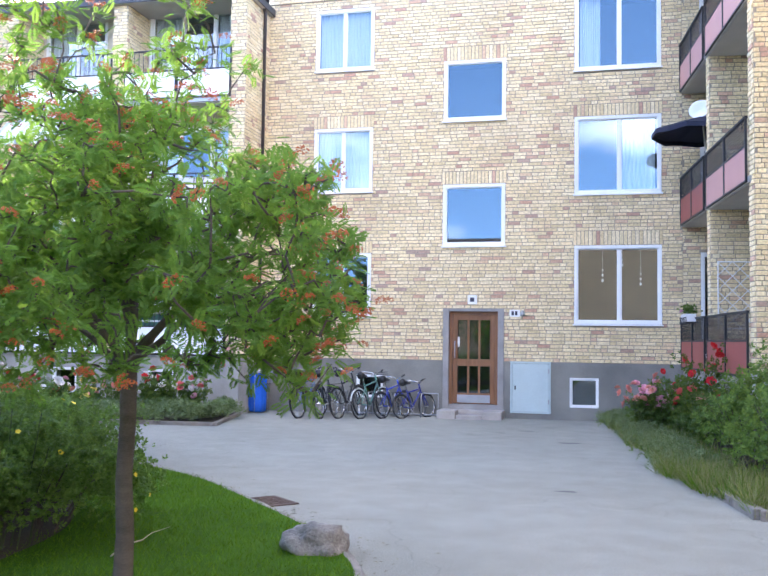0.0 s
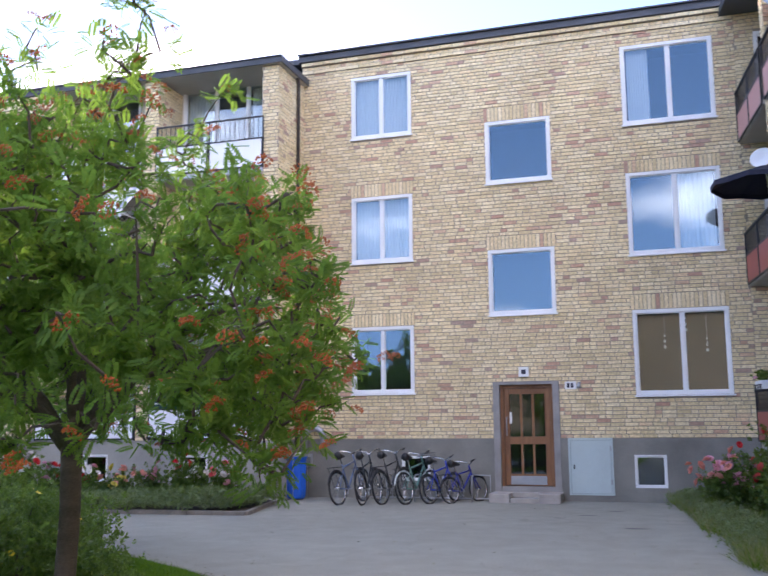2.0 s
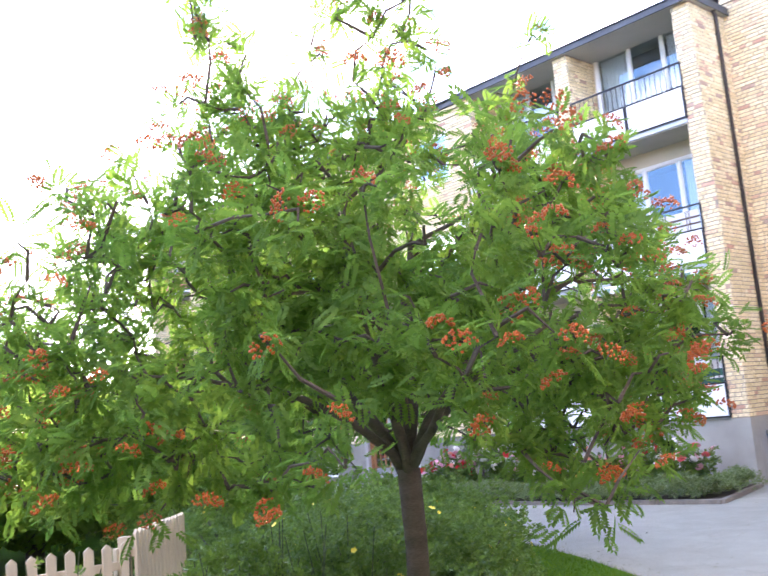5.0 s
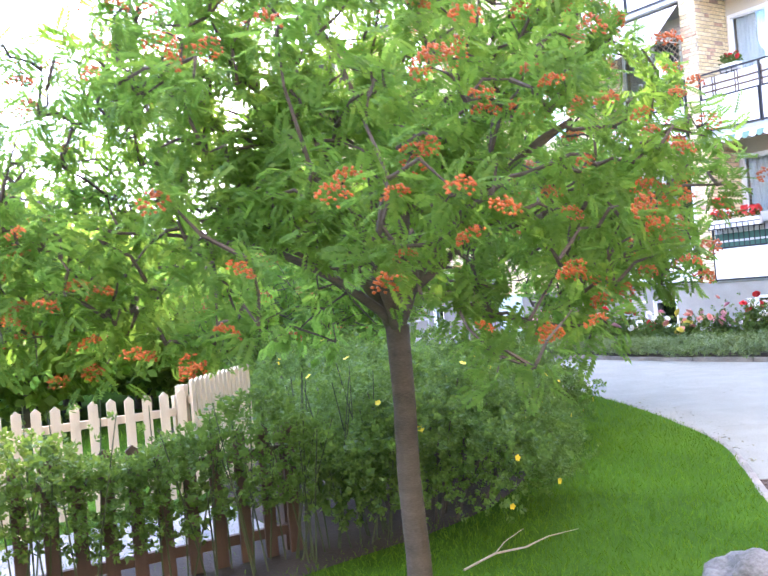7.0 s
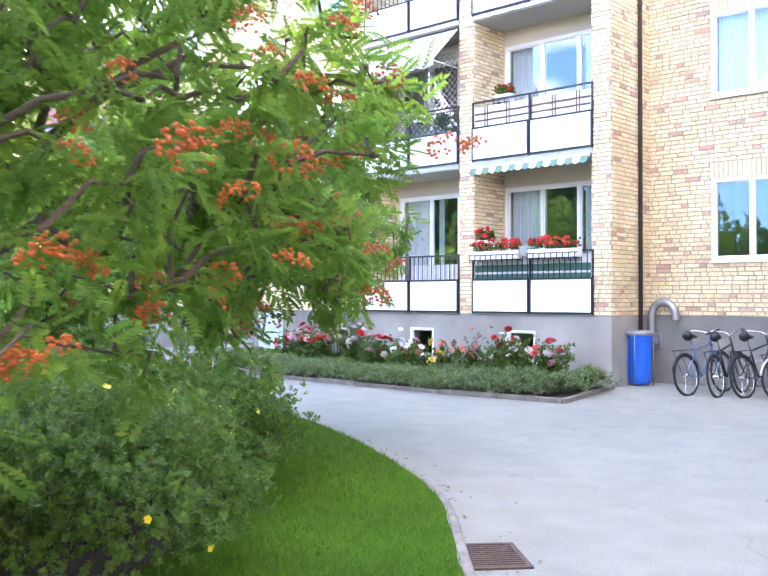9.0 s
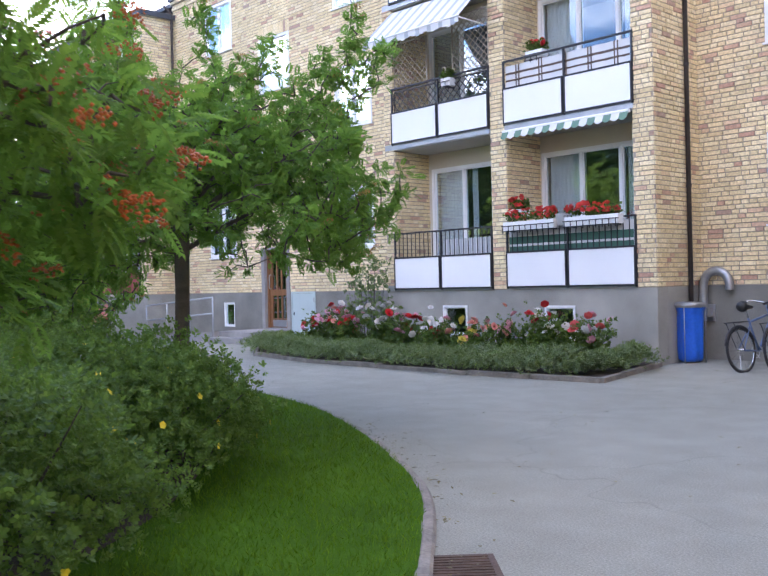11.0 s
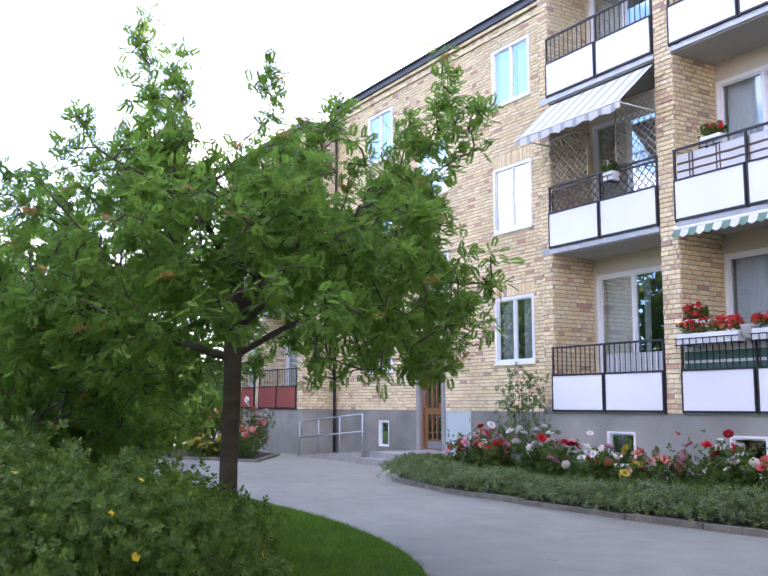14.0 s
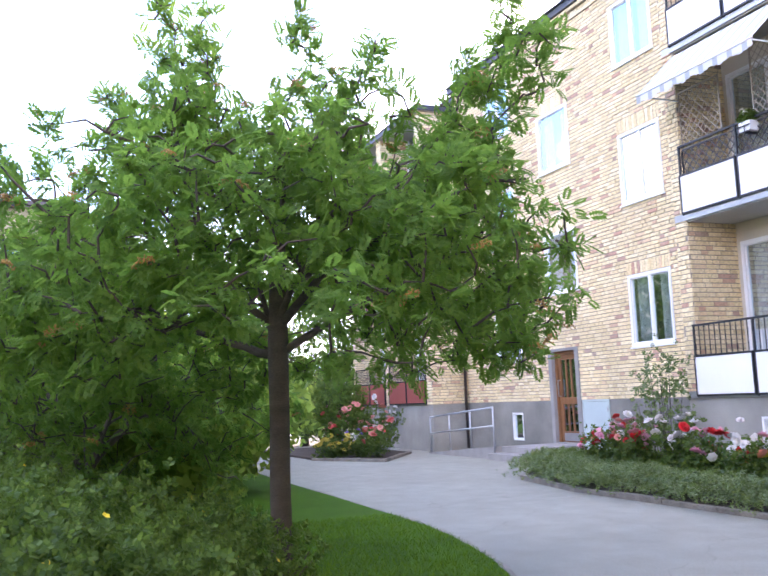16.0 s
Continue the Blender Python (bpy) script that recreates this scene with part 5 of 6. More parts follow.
    tube(bm, [s + Vector((-0.13, 0, 0.01)), s + Vector((-0.08, 0, 0.02)), s + Vector((0.02, 0, 0.01)), s + Vector((0.15, 0, 0.0))], [0.06, 0.085, 0.045, 0.018], 10)
    sd = part("saddle", bm, SADDLE, b, "black saddle", smooth=True)
    sd.scale.z = 1.0
    bm = bmesh.new()
    tube(bm, [crank + Vector((0, -0.08, 0)), crank + Vector((0, 0.08, 0))], 0.012)
    tube(bm, [crank + Vector((0, 0.08, 0)), crank + Vector((0.12, 0.08, -0.1))], 0.008, 5)
    tube(bm, [crank + Vector((0, -0.08, 0)), crank + Vector((-0.12, -0.08, 0.1))], 0.008, 5)
    tube(bm, [crank + Vector((0.12 * math.cos(a) * 0.75, 0.05, 0.09 * math.sin(a))) for a in np.linspace(0, 6.283, 17)], 0.006, 5, cap=False)
    part("crankset", bm, STEEL, b)
    bm = bmesh.new()
    q = rear + Vector((0, 0, R * 1.2))
    for s in (0.06, 0, -0.06):
        tube(bm, [q + Vector((-0.22, s, 0.02)), q + Vector((0.2, s, 0.02))], 0.006, 5)
    tube(bm, [q + Vector((-0.18, 0.06, 0.02)), rear + Vector((0, 0.06, 0))], 0.006, 5)
    tube(bm, [q + Vector((-0.18, -0.06, 0.02)), rear + Vector((0, -0.06, 0))], 0.006, 5)
    part("luggage_rack", bm, BLACK, b)
    if basket:
        bm = bmesh.new()
        c = hb + Vector((0.2, 0, -0.05))
        for z in np.linspace(-0.12, 0.1, 6):
            tube(bm, [c + Vector((px, py, z)) for px, py in ((-0.11, -0.15), (0.11, -0.15), (0.11, 0.15), (-0.11, 0.15), (-0.11, -0.15))], 0.005, 4)
        part("basket", bm, BLACK, b, "wire basket")
    b.matrix_basis = pose(x, y, 0.0, -7, 0, heading)
    return b


bike(1.5, -1.7, 80, (0.10, 0.15, 0.26), "dark blue bicycle parked at brick wall", 0.94)
bike(1.95, -1.65, 90, (0.02, 0.03, 0.035), "black bicycle parked at brick wall", 0.94)
bike(2.28, -1.45, 78, (0.02, 0.022, 0.025), "black city bicycle parked at brick wall", 0.95)
bike(2.72, -1.35, 72, (0.10, 0.24, 0.20), "bicycle with pale green frame parked at wall", 0.9, surface("pale_mudguard", tone((0.55, 0.6, 0.58)), 10, 0.4), True)
bike(3.12, -1.1, 66, (0.02, 0.05, 0.40), "bright blue bicycle parked at brick wall", 0.8)
bike(3.5, -0.95, 56, (0.02, 0.03, 0.25), "dark blue child's bicycle at brick wall", 0.72)
rack = thing("bicycle_rack", "low grey steel bicycle rack at wall", "bicycle rack")
for k in range(5):
    x = 1.5 + 0.58 * k
    bm = tube(bmesh.new(), [(x, -0.55, 0), (x, -0.55, 0.42), (x, -0.5, 0.5), (x, -0.2, 0.5), (x, -0.14, 0.42), (x, -0.14, 0)], 0.014)
    part("hoop", bm, STEEL, rack, smooth=True)
bm = tube(bmesh.new(), [(1.4, -0.35, 0.05), (4.15, -0.35, 0.05), (4.15, -0.35, 0.5), (3.7, -0.35, 0.5)], 0.016)
part("rail", bm, STEEL, rack, smooth=True)

# ---------------- balcony fittings ----------------
FB = Face(0, -1.4, 1, 0)
AWN_WHITE = surface("awning_cloth", tone((0.64, 0.64, 0.63), 0.9, 1.06), 5, 0.9)
AWN_GREY = surface("awning_stripe", tone((0.38, 0.40, 0.41), 0.9, 1.1), 5, 0.9)
AWN_GREEN = surface("green_cloth", tone((0.05, 0.13, 0.10), 0.85, 1.15), 5, 0.9)
VALANCE_GREEN = surface("faded_green_cloth", tone((0.13, 0.23, 0.17), 0.9, 1.1), 5, 0.9)
awn = thing("awning", "white striped awning lowered over balcony", "awning")
stripe = 26
for k in range(stripe):
    s0, s1 = -5.66 + 2.46 * k / stripe, -5.66 + 2.46 * (k + 1) / stripe
    bm = bmesh.new()
    v = [bm.verts.new(FB.p(s, d, z)) for s in (s0, s1) for d, z in ((0.02, 6.70), (0.38, 6.36), (0.78, 5.98), (0.785, 5.98), (0.78, 5.84 + 0.02 * math.sin(k * 1.57)))]
    for i in (0, 1, 3):
        bm.faces.new((v[i], v[i + 5], v[i + 6], v[i + 1]))
    part("stripe", bm, AWN_WHITE if k % 3 else AWN_GREY, awn)
bm = tube(bmesh.new(), [FB.p(-5.66, 0.78, 5.97), FB.p(-3.2, 0.78, 5.97)], 0.018)
part("front_bar", bm, WHITE, awn, smooth=True)
for s in (-5.62, -3.24):
    bm = tube(bmesh.new(), [FB.p(s, 0.0, 5.95), FB.p(s, 0.78, 5.96)], 0.012)
    part("arm", bm, WHITE, awn, smooth=True)
val = thing("valance", "green and white scalloped awning valance", "awning")
n = 17
for k in range(n):
    s0, s1 = -2.84 + 2.5 * k / n, -2.84 + 2.5 * (k + 1) / n
    bm = bmesh.new()
    m = 6
    top = [bm.verts.new(FB.p(s0 + (s1 - s0) * i / m, 0.10, 3.97)) for i in range(m + 1)]
    low = [bm.verts.new(FB.p(s0 + (s1 - s0) * i / m, 0.16, 3.85 - 0.035 * math.sin(math.pi * i / m))) for i in range(m + 1)]
    for i in range(m):
        bm.faces.new((top[i], low[i], low[i + 1], top[i + 1]))
    part("scallop", bm, AWN_WHITE if k % 2 else VALANCE_GREEN, val)
part("roller", tube(bmesh.new(), [FB.p(-2.84, 0.08, 3.96), FB.p(-0.34, 0.08, 3.96)], 0.035), WHITE, val)

# lattice screens on the middle left balcony
def lattice(name, f, s0, s1, d, z0, z1, material, label, step=0.13, w=0.012):
    t = thing(name, label, "lattice")
    bm = bmesh.new()
    part("lattice_frame", boxes(f, (s0, s1, d, d + 0.02, z1 - 0.02, z1), (s0, s0 + 0.02, d, d + 0.02, z0, z1), (s1 - 0.02, s1, d, d + 0.02, z0, z1), (s0, s1, d, d + 0.02, z0, z0 + 0.02)), material, t)
    for sgn in (1, -1):
        k = -(z1 - z0)
        while k < s1 - s0:
            a, b = (k, 0.0), (k + z1 - z0, z1 - z0)
            lo, hi = max(0, -k), min(z1 - z0, s1 - s0 - k)
            if hi > lo + 0.02:
                p = [(s0 + k + t_ if sgn > 0 else s1 - k - t_, z0 + t_) for t_ in (lo, hi)]
                o = d + (0.004 if sgn > 0 else 0.012)
                v = [bm.verts.new(f.p(s + ds, o + dd, z)) for s, z in p for ds in (-w * 0.7, w * 0.7) for dd in (0, 0.006)]
                for q in ((0, 1, 5, 4), (2, 6, 7, 3), (0, 4, 6, 2), (1, 3, 7, 5)):
                    bm.faces.new([v[i] for i in q])
            k += step
    tagged(part("lattice_slats", bm, material, t), kind="stuff")
    return t


BROWN_WOOD = surface("stained_wood", tone((0.10, 0.065, 0.045), 0.7, 1.3), 8, 0.7, stretch=(10, 10, 1))
PALE_WOOD = surface("pale_wood", tone((0.42, 0.36, 0.29), 0.8, 1.15), 8, 0.8)
lattice("lattice_screen", FB, -5.66, -4.75, -0.05, 5.15, 6.1, PALE_WOOD, "pale crossed lattice screen on balcony")
lattice("lattice_screen", FB, -4.1, -3.22, -0.05, 5.15, 6.3, PALE_WOOD, "pale crossed lattice screen on balcony")
lattice("lattice_screen", FB, -5.66, -3.22, -0.03, 4.72, 5.15, BLACK, "black crossed lattice behind balcony railing", 0.15, 0.016)
lattice("lattice_screen", Face(*FC.p(2.52, -0.1, 0).xy, -FC.n.x, -FC.n.y), 0.02, 1.05, 0.01, 1.9, 3.1, WHITE, "white trellis on brick balcony side", 0.26, 0.014)


def cloth(f, s0, s1, d, rows, label):
    """Horizontal bands of cloth behind a railing; rows: z0, z1, material."""
    t = thing("railing_cloth", label, "cloth")
    for z0, z1, m in rows:
        bm, n = bmesh.new(), 40
        c = [[bm.verts.new(f.p(s0 + (s1 - s0) * k / n, d + 0.008 * math.sin(k * 1.1), z)) for z in (z0, z1)] for k in range(n + 1)]
        for a, b in zip(c, c[1:]):
            bm.faces.new((a[0], b[0], b[1], a[1]))
        part("band", bm, m, t, smooth=True)


cloth(FB, -2.83, -0.36, -0.012, [(1.86, 1.95, AWN_GREEN), (1.952, 1.99, AWN_WHITE), (1.992, 2.12, AWN_GREEN), (2.122, 2.28, AWN_WHITE)], "green and white striped cloth behind railing")
cloth(FB, -2.83, -0.36, -0.012, [(4.73, 4.84, AWN_WHITE), (4.842, 4.875, BROWN_WOOD), (4.877, 4.96, AWN_WHITE), (4.962, 5.0, BROWN_WOOD), (5.002, 5.12, AWN_WHITE)], "cream cloth with brown stripes behind railing")
plaid = thing("cloth_trim", "dark brown double bands down cream railing cloth", "cloth")
for k in range(5):
    for o in (0.0, 0.06):
        s0 = -2.6 + 0.49 * k + o
        part("band", boxes(FB, (s0, s0 + 0.022, -0.003, 0.001, 4.73, 5.12)), BROWN_WOOD, plaid)
strip_cloth = thing("railing_cloth", "white cloth with thin grey stripes on railing", "cloth")
for k in range(22):
    s0 = -4.42 + 1.2 * k / 22
    bm = boxes(FB, (s0, s0 + 0.053, -0.015, -0.012, 1.87, 2.16))
    part("stripe", bm, AWN_WHITE if k % 2 else AWN_GREY, strip_cloth)

PETAL = {c: surface(c + "_petal", tone(v, 0.85, 1.15), 30, 0.6, bump=0) for c, v in {"red": (0.62, 0.02, 0.025), "geranium": (0.78, 0.075, 0.06), "white": (0.78, 0.74, 0.70), "pink": (0.72, 0.34, 0.42), "salmon": (0.72, 0.30, 0.24), "coral": (0.7, 0.10, 0.10), "yellow": (0.62, 0.52, 0.08), "violet": (0.25, 0.18, 0.5)}.items()}


def bloom_mesh(name, material, r):
    """A rose: three rings of cupped petals."""
    bm = bmesh.new()
    for ring, (n, q, h) in enumerate(((6, 1.0, 0.15), (5, 0.7, 0.45), (4, 0.4, 0.7))):
        for k in range(n):
            a = 2 * math.pi * k / n + ring * 0.6
            c, t = Vector((math.cos(a), math.sin(a), 0)), Vector((-math.sin(a), math.cos(a), 0))
            w = q * r * 0.75
            v = [bm.verts.new(p) for p in (c * 0.08 * r, c * q * r * 0.6 + t * w + Vector((0, 0, h * r * 0.6)), c * q * r + Vector((0, 0, h * r + 0.1 * r)), c * q * r * 0.6 - t * w + Vector((0, 0, h * r * 0.6)))]
            bm.faces.new(v)
    me = bpy.data.meshes.new(name)
    bm.to_mesh(me)
    bm.free()
    me.materials.append(material)
    return me


BLOOM = {c: bloom_mesh("bloom_" + c, m, 0.055) for c, m in PETAL.items()}


def flower_box(f, s0, s1, z, d, label, colour="geranium", n=46, seed=1):
    global rng
    rng = np.random.default_rng(seed)
    b = thing("flower_box", label, "flower box", "flower boxes on railing")
    part("trough", boxes(f, (s0, s1, d, d + 0.17, z, z + 0.15), bevel=0.008), WHITE, b, "white plastic trough")
    for s in (s0 + 0.08, s1 - 0.1):
        part("box_holder", boxes(f, (s, s + 0.02, d - 0.05, d + 0.19, z - 0.02, z)), BLACK, b)
    part("holder_rail", boxes(f, (s0 - 0.02, s1 + 0.02, d + 0.185, d + 0.195, z + 0.07, z + 0.085), (s0 - 0.02, s1 + 0.02, d + 0.185, d + 0.195, z - 0.02, z - 0.005)), BLACK, b, "black holder rail")
    for k in range(int((s1 - s0) / 0.12) + 1):
        part("holder_bar", boxes(f, (s0 + 0.12 * k, s0 + 0.12 * k + 0.010, d + 0.180, d + 0.190, z - 0.05, z + 0.08)), BLACK, b)
    m = 260
    pos = np.array([tuple(f.p(s, dd, zz)) for s, dd, zz in zip(rng.uniform(s0, s1, m), rng.normal(d + 0.08, 0.06, m), z + 0.16 + 0.14 * rng.random(m))])
    scatter("foliage", *simple_leaf(0.8), pos, unit(m) + np.array([0, 0, 0.5]), unit(m) + np.array([0, 0, 1.0]), 0.06 * rng.uniform(0.7, 1.2, m), ROSE_LEAF, b, "round green leaves", "stuff")
    for k in range(n):
        ob = new("blossom", BLOOM[colour])
        ob.parent = b
        p = f.p(rng.uniform(s0, s1), rng.normal(d + 0.09, 0.07), z + 0.2 + 0.16 * rng.random())
        ob.matrix_basis = Matrix.LocRotScale(p, Euler(rng.normal(size=3) * 0.6), [rng.uniform(0.7, 1.1)] * 3)
    return b


flower_box(FB, -2.78, -1.72, 2.22, 0.045, "white trough with red geraniums on railing", seed=2)
flower_box(FB, -1.5, -0.5, 2.22, 0.045, "white trough with red geraniums on railing", seed=3)
flower_box(FB, -2.82, -2.5, 2.45, -0.2, "tall pot of red geraniums on balcony", n=24, seed=4)
flower_box(FB, -2.4, -2.05, 5.15, -0.2, "pot with dark red flowers on balcony", "red", 7, 5)
flower_box(FB, -4.25, -4.03, 5.0, -0.04, "small white pot with leafy plants on railing", "white", 2, 6)
flower_box(FC, 0.9, 1.5, 2.05, 0.04, "box with leafy plants on red railing", "pink", 3, 7)
pot = thing("flower_pot", "white pot hung on balcony railing", "pot")
part("pot", lathe(bmesh.new(), [(0.0, 0), (0.09, 0.0), (0.12, 0.17), (0.13, 0.18), (0.12, 0.18)], FB.p(-1.61, 0.1, 2.26), 18), WHITE, pot, smooth=True)

# parasol and dish on the red balconies
NAVY = surface("navy_cloth", tone((0.015, 0.018, 0.04), 0.8, 1.2), 6, 0.9)
par = thing("parasol", "dark navy parasol leaning over balcony railing", "parasol")
c = FC.p(1.25, -0.15, 5.88)
pole = [FC.p(1.25, -0.3, 4.15), c + Vector((0, 0, 0.12))]
part("pole", tube(bmesh.new(), pole, 0.016), WHITE, par, "white pole")
bm = bmesh.new()
apex = bm.verts.new(c + Vector((0, 0, 0.16)))
ring = [bm.verts.new(c + Vector((0.95 * math.cos(a), 0.95 * math.sin(a), -0.18 + (0.04 if k % 2 else 0)))) for k, a in enumerate(np.linspace(0, 2 * math.pi, 17)[:-1])]
hem = [bm.verts.new(v.co + Vector((0, 0, -0.09))) for v in ring]
for k in range(16):
    bm.faces.new((apex, ring[k], ring[(k + 1) % 16]))
    bm.faces.new((ring[k], hem[k], hem[(k + 1) % 16], ring[(k + 1) % 16]))
part("canopy", bm, NAVY, par, "navy cloth canopy")
dish = thing("satellite_dish", "white satellite dish on balcony", "dish")
bm = lathe(bmesh.new(), [(0.0, 0.0), (0.08, 0.01), (0.14, 0.03), (0.2, 0.06), (0.205, 0.065), (0.2, 0.068), (0.14, 0.035), (0.0, 0.012)], sides=28)
dd = part("reflector", bm, WHITE, dish, smooth=True)
dd.matrix_basis = Matrix.LocRotScale(FC.p(1.3, -0.1, 6.12), Vector((-0.35, -0.85, 0.35)).to_track_quat("Z", "Y"), (1, 1, 1))
part("dish_arm", tube(bmesh.new(), [FC.p(1.3, -0.12, 6.1), FC.p(1.3, -0.3, 5.95), FC.p(1.3, -0.35, 4.13)], 0.015), STEEL, dish)
dish2 = thing("satellite_dish", "dark satellite dish on upper balcony", "dish")
bm = lathe(bmesh.new(), [(0.0, 0.0), (0.12, 0.012), (0.22, 0.04), (0.32, 0.09), (0.325, 0.095), (0.2, 0.045), (0.0, 0.012)], sides=28)
dd = part("reflector", bm, STEEL, dish2, smooth=True)
dd.matrix_basis = Matrix.LocRotScale(FC.p(3.2, -0.2, 8.35), Vector((-0.3, -0.9, 0.3)).to_track_quat("Z", "Y"), (1, 1, 1))
part("dish_arm", tube(bmesh.new(), [FC.p(3.2, -0.22, 8.3), FC.p(3.2, -0.3, 7.0)], 0.015), STEEL, dish2)

# ---------------- planting beds ----------------
BED = [(0.05, -1.45), (0.6, -3.85), (-1.5, -4.02), (-3.4, -4.0), (-5.3, -3.95), (-7.4, -3.55), (-9.35, -2.15), (-9.5, -0.23), (-5.95, -0.23), (-5.95, -1.45)]
outline_sheet("flower_bed", BED, 0.05, SOIL, "dark soil bed below the balconies", "bed", 0.1)
RIGHT_BED = [(7.75, -0.05), (7.9, -2.2), (8.2, -5.2), (8.5, -8.1), (8.85, -9.25), (9.1, -10.3), (10.6, -10.5), (10.7, -5.5), (9.75, -5.4), (9.2, -0.05)]
outline_sheet("flower_bed", RIGHT_BED, 0.012, SOIL, "overgrown soil bed along the wing wall", "bed", 0.1)


def kerb_stones(line, label, w=0.09, h=0.07, length=0.9, seed=3):
    """A row of separate kerb stones along a line."""
    k = thing("bed_kerb", label, "kerb", kind="structure")
    rnd = random.Random(seed)
    for a, b in zip(line, line[1:]):
        a, b = Vector(a), Vector(b)
        n = max(1, round((b - a).length / length))
        for i in range(n):
            p, q = a.lerp(b, i / n), a.lerp(b, (i + 1) / n)
            f = Face(p.x, p.y, (q - p).x, (q - p).y)
            part("kerb_stone", boxes(f, (0.006, (q - p).length - 0.006, -w / 2, w / 2, -0.05, h + rnd.uniform(-0.012, 0.012)), bevel=0.01), WORN_KERB, k)


kerb_stones([(0.1, -1.5), (0.62, -3.9), (-1.5, -4.07), (-5.3, -4.0), (-7.45, -3.6), (-9.4, -2.15)], "low worn kerb stones round flower bed")
kerb_stones([(8.8, -9.0), (9.0, -10.35), (10.4, -10.55)], "low concrete kerb at the end of the bed", 0.12, 0.1)


def low_hedge(name, line, width, height, n, material, label, leaf=0.09, seed=1):
    global rng
    rng = np.random.default_rng(seed)
    h = thing(name, label, "plants")
    seg = [(Vector(a), Vector(b)) for a, b in zip(line, line[1:])]
    wts = np.array([(b - a).length for a, b in seg])
    pick = rng.choice(len(seg), n, p=wts / wts.sum())
    t, o, z = rng.random(n), rng.normal(0, 0.33, n), rng.random(n) ** 0.7
    pos = []
    for i, tt, oo, zz in zip(pick, t, o, z):
        a, b = seg[i]
        d = (b - a).normalized()
        p = a.lerp(b, tt) + Vector((-d.y, d.x)) * oo * width
        hh = height * (0.75 + 0.45 * noise.noise(Vector((p.x * 1.6, p.y * 1.6, seed)))) * (1 - min(1, abs(oo)) ** 2 * 0.5)
        pos.append((p.x, p.y, 0.05 + zz * hh))
    pos = np.array(pos)
    scatter("foliage", *sprig(7, 0.2), pos, unit(n) * 0.7 + np.array([0, 0, 1.0]), unit(n) + 0.01, leaf * rng.uniform(0.7, 1.4, n), material, h, "", "stuff")
    return h


low_hedge("edging_plants", [(0.28, -3.55), (-1.5, -3.7), (-5.2, -3.65), (-7.2, -3.25), (-8.95, -1.95)], 0.8, 0.32, 11000, SILVER, "grey-green low edging plants along kerb", 0.11, 5)
low_hedge("edging_plants", [(0.2, -3.5), (0.05, -1.9)], 0.5, 0.3, 900, SILVER, "grey-green low edging plants along kerb", 0.13, 6)
low_hedge("ground_cover", [(-1.0, -2.4), (-8.5, -1.6)], 1.4, 0.3, 4200, ROSE_LEAF, "low green plants among roses", 0.12, 7)


def rose(x, y, h, r, colours, blooms, seed, label, leaves=420):
    global rng
    rng = np.random.default_rng(seed)
    b = thing("rose_bush", label, "rose bush", "roses in the beds")
    bm, tips = bmesh.new(), []
    for k in range(9):
        a, q = rng.uniform(0, 6.283), rng.random() ** 0.6
        e = Vector((x + r * q * math.cos(a), y + r * q * math.sin(a), h * (0.6 + 0.4 * rng.random())))
        s = Vector((x + 0.2 * (e.x - x), y + 0.2 * (e.y - y), 0.03))
        tube(bm, [s, s.lerp(e, 0.5) + Vector((0, 0, 0.05)), e], [0.007, 0.005, 0.003], 5, cap=False)
        tips.append((s, e))
    tagged(part("cane_work", bm, STEM, b), kind="stuff")
    pos = []
    for k in range(leaves):
        s, e = tips[rng.integers(len(tips))]
        pos.append(tuple(s.lerp(e, 0.25 + 0.75 * rng.random()) + Vector(rng.normal(size=3)) * 0.09))
    pos = np.array(pos)
    pos[:, 2] = np.maximum(pos[:, 2], 0.07)
    scatter("foliage", *sprig(5, 0.42), pos, unit(leaves) + np.array([0, 0, 0.3]), unit(leaves) + np.array([0, 0, 0.6]), 0.12 * rng.uniform(0.7, 1.3, leaves), ROSE_LEAF, b, "glossy dark green leaves", "stuff")
    for k in range(blooms):
        s, e = tips[k % len(tips)]
        ob = new("bloom", BLOOM[colours[k % len(colours)]])
        ob.parent = b
        ob.matrix_basis = Matrix.LocRotScale(e + Vector(rng.normal(size=3)) * 0.09 + Vector((0, 0, 0.05)), Euler((rng.normal() * 0.5 + 0.5, rng.normal() * 0.5, rng.uniform(0, 6))), [rng.uniform(1.0, 1.7)] * 3)
    return b


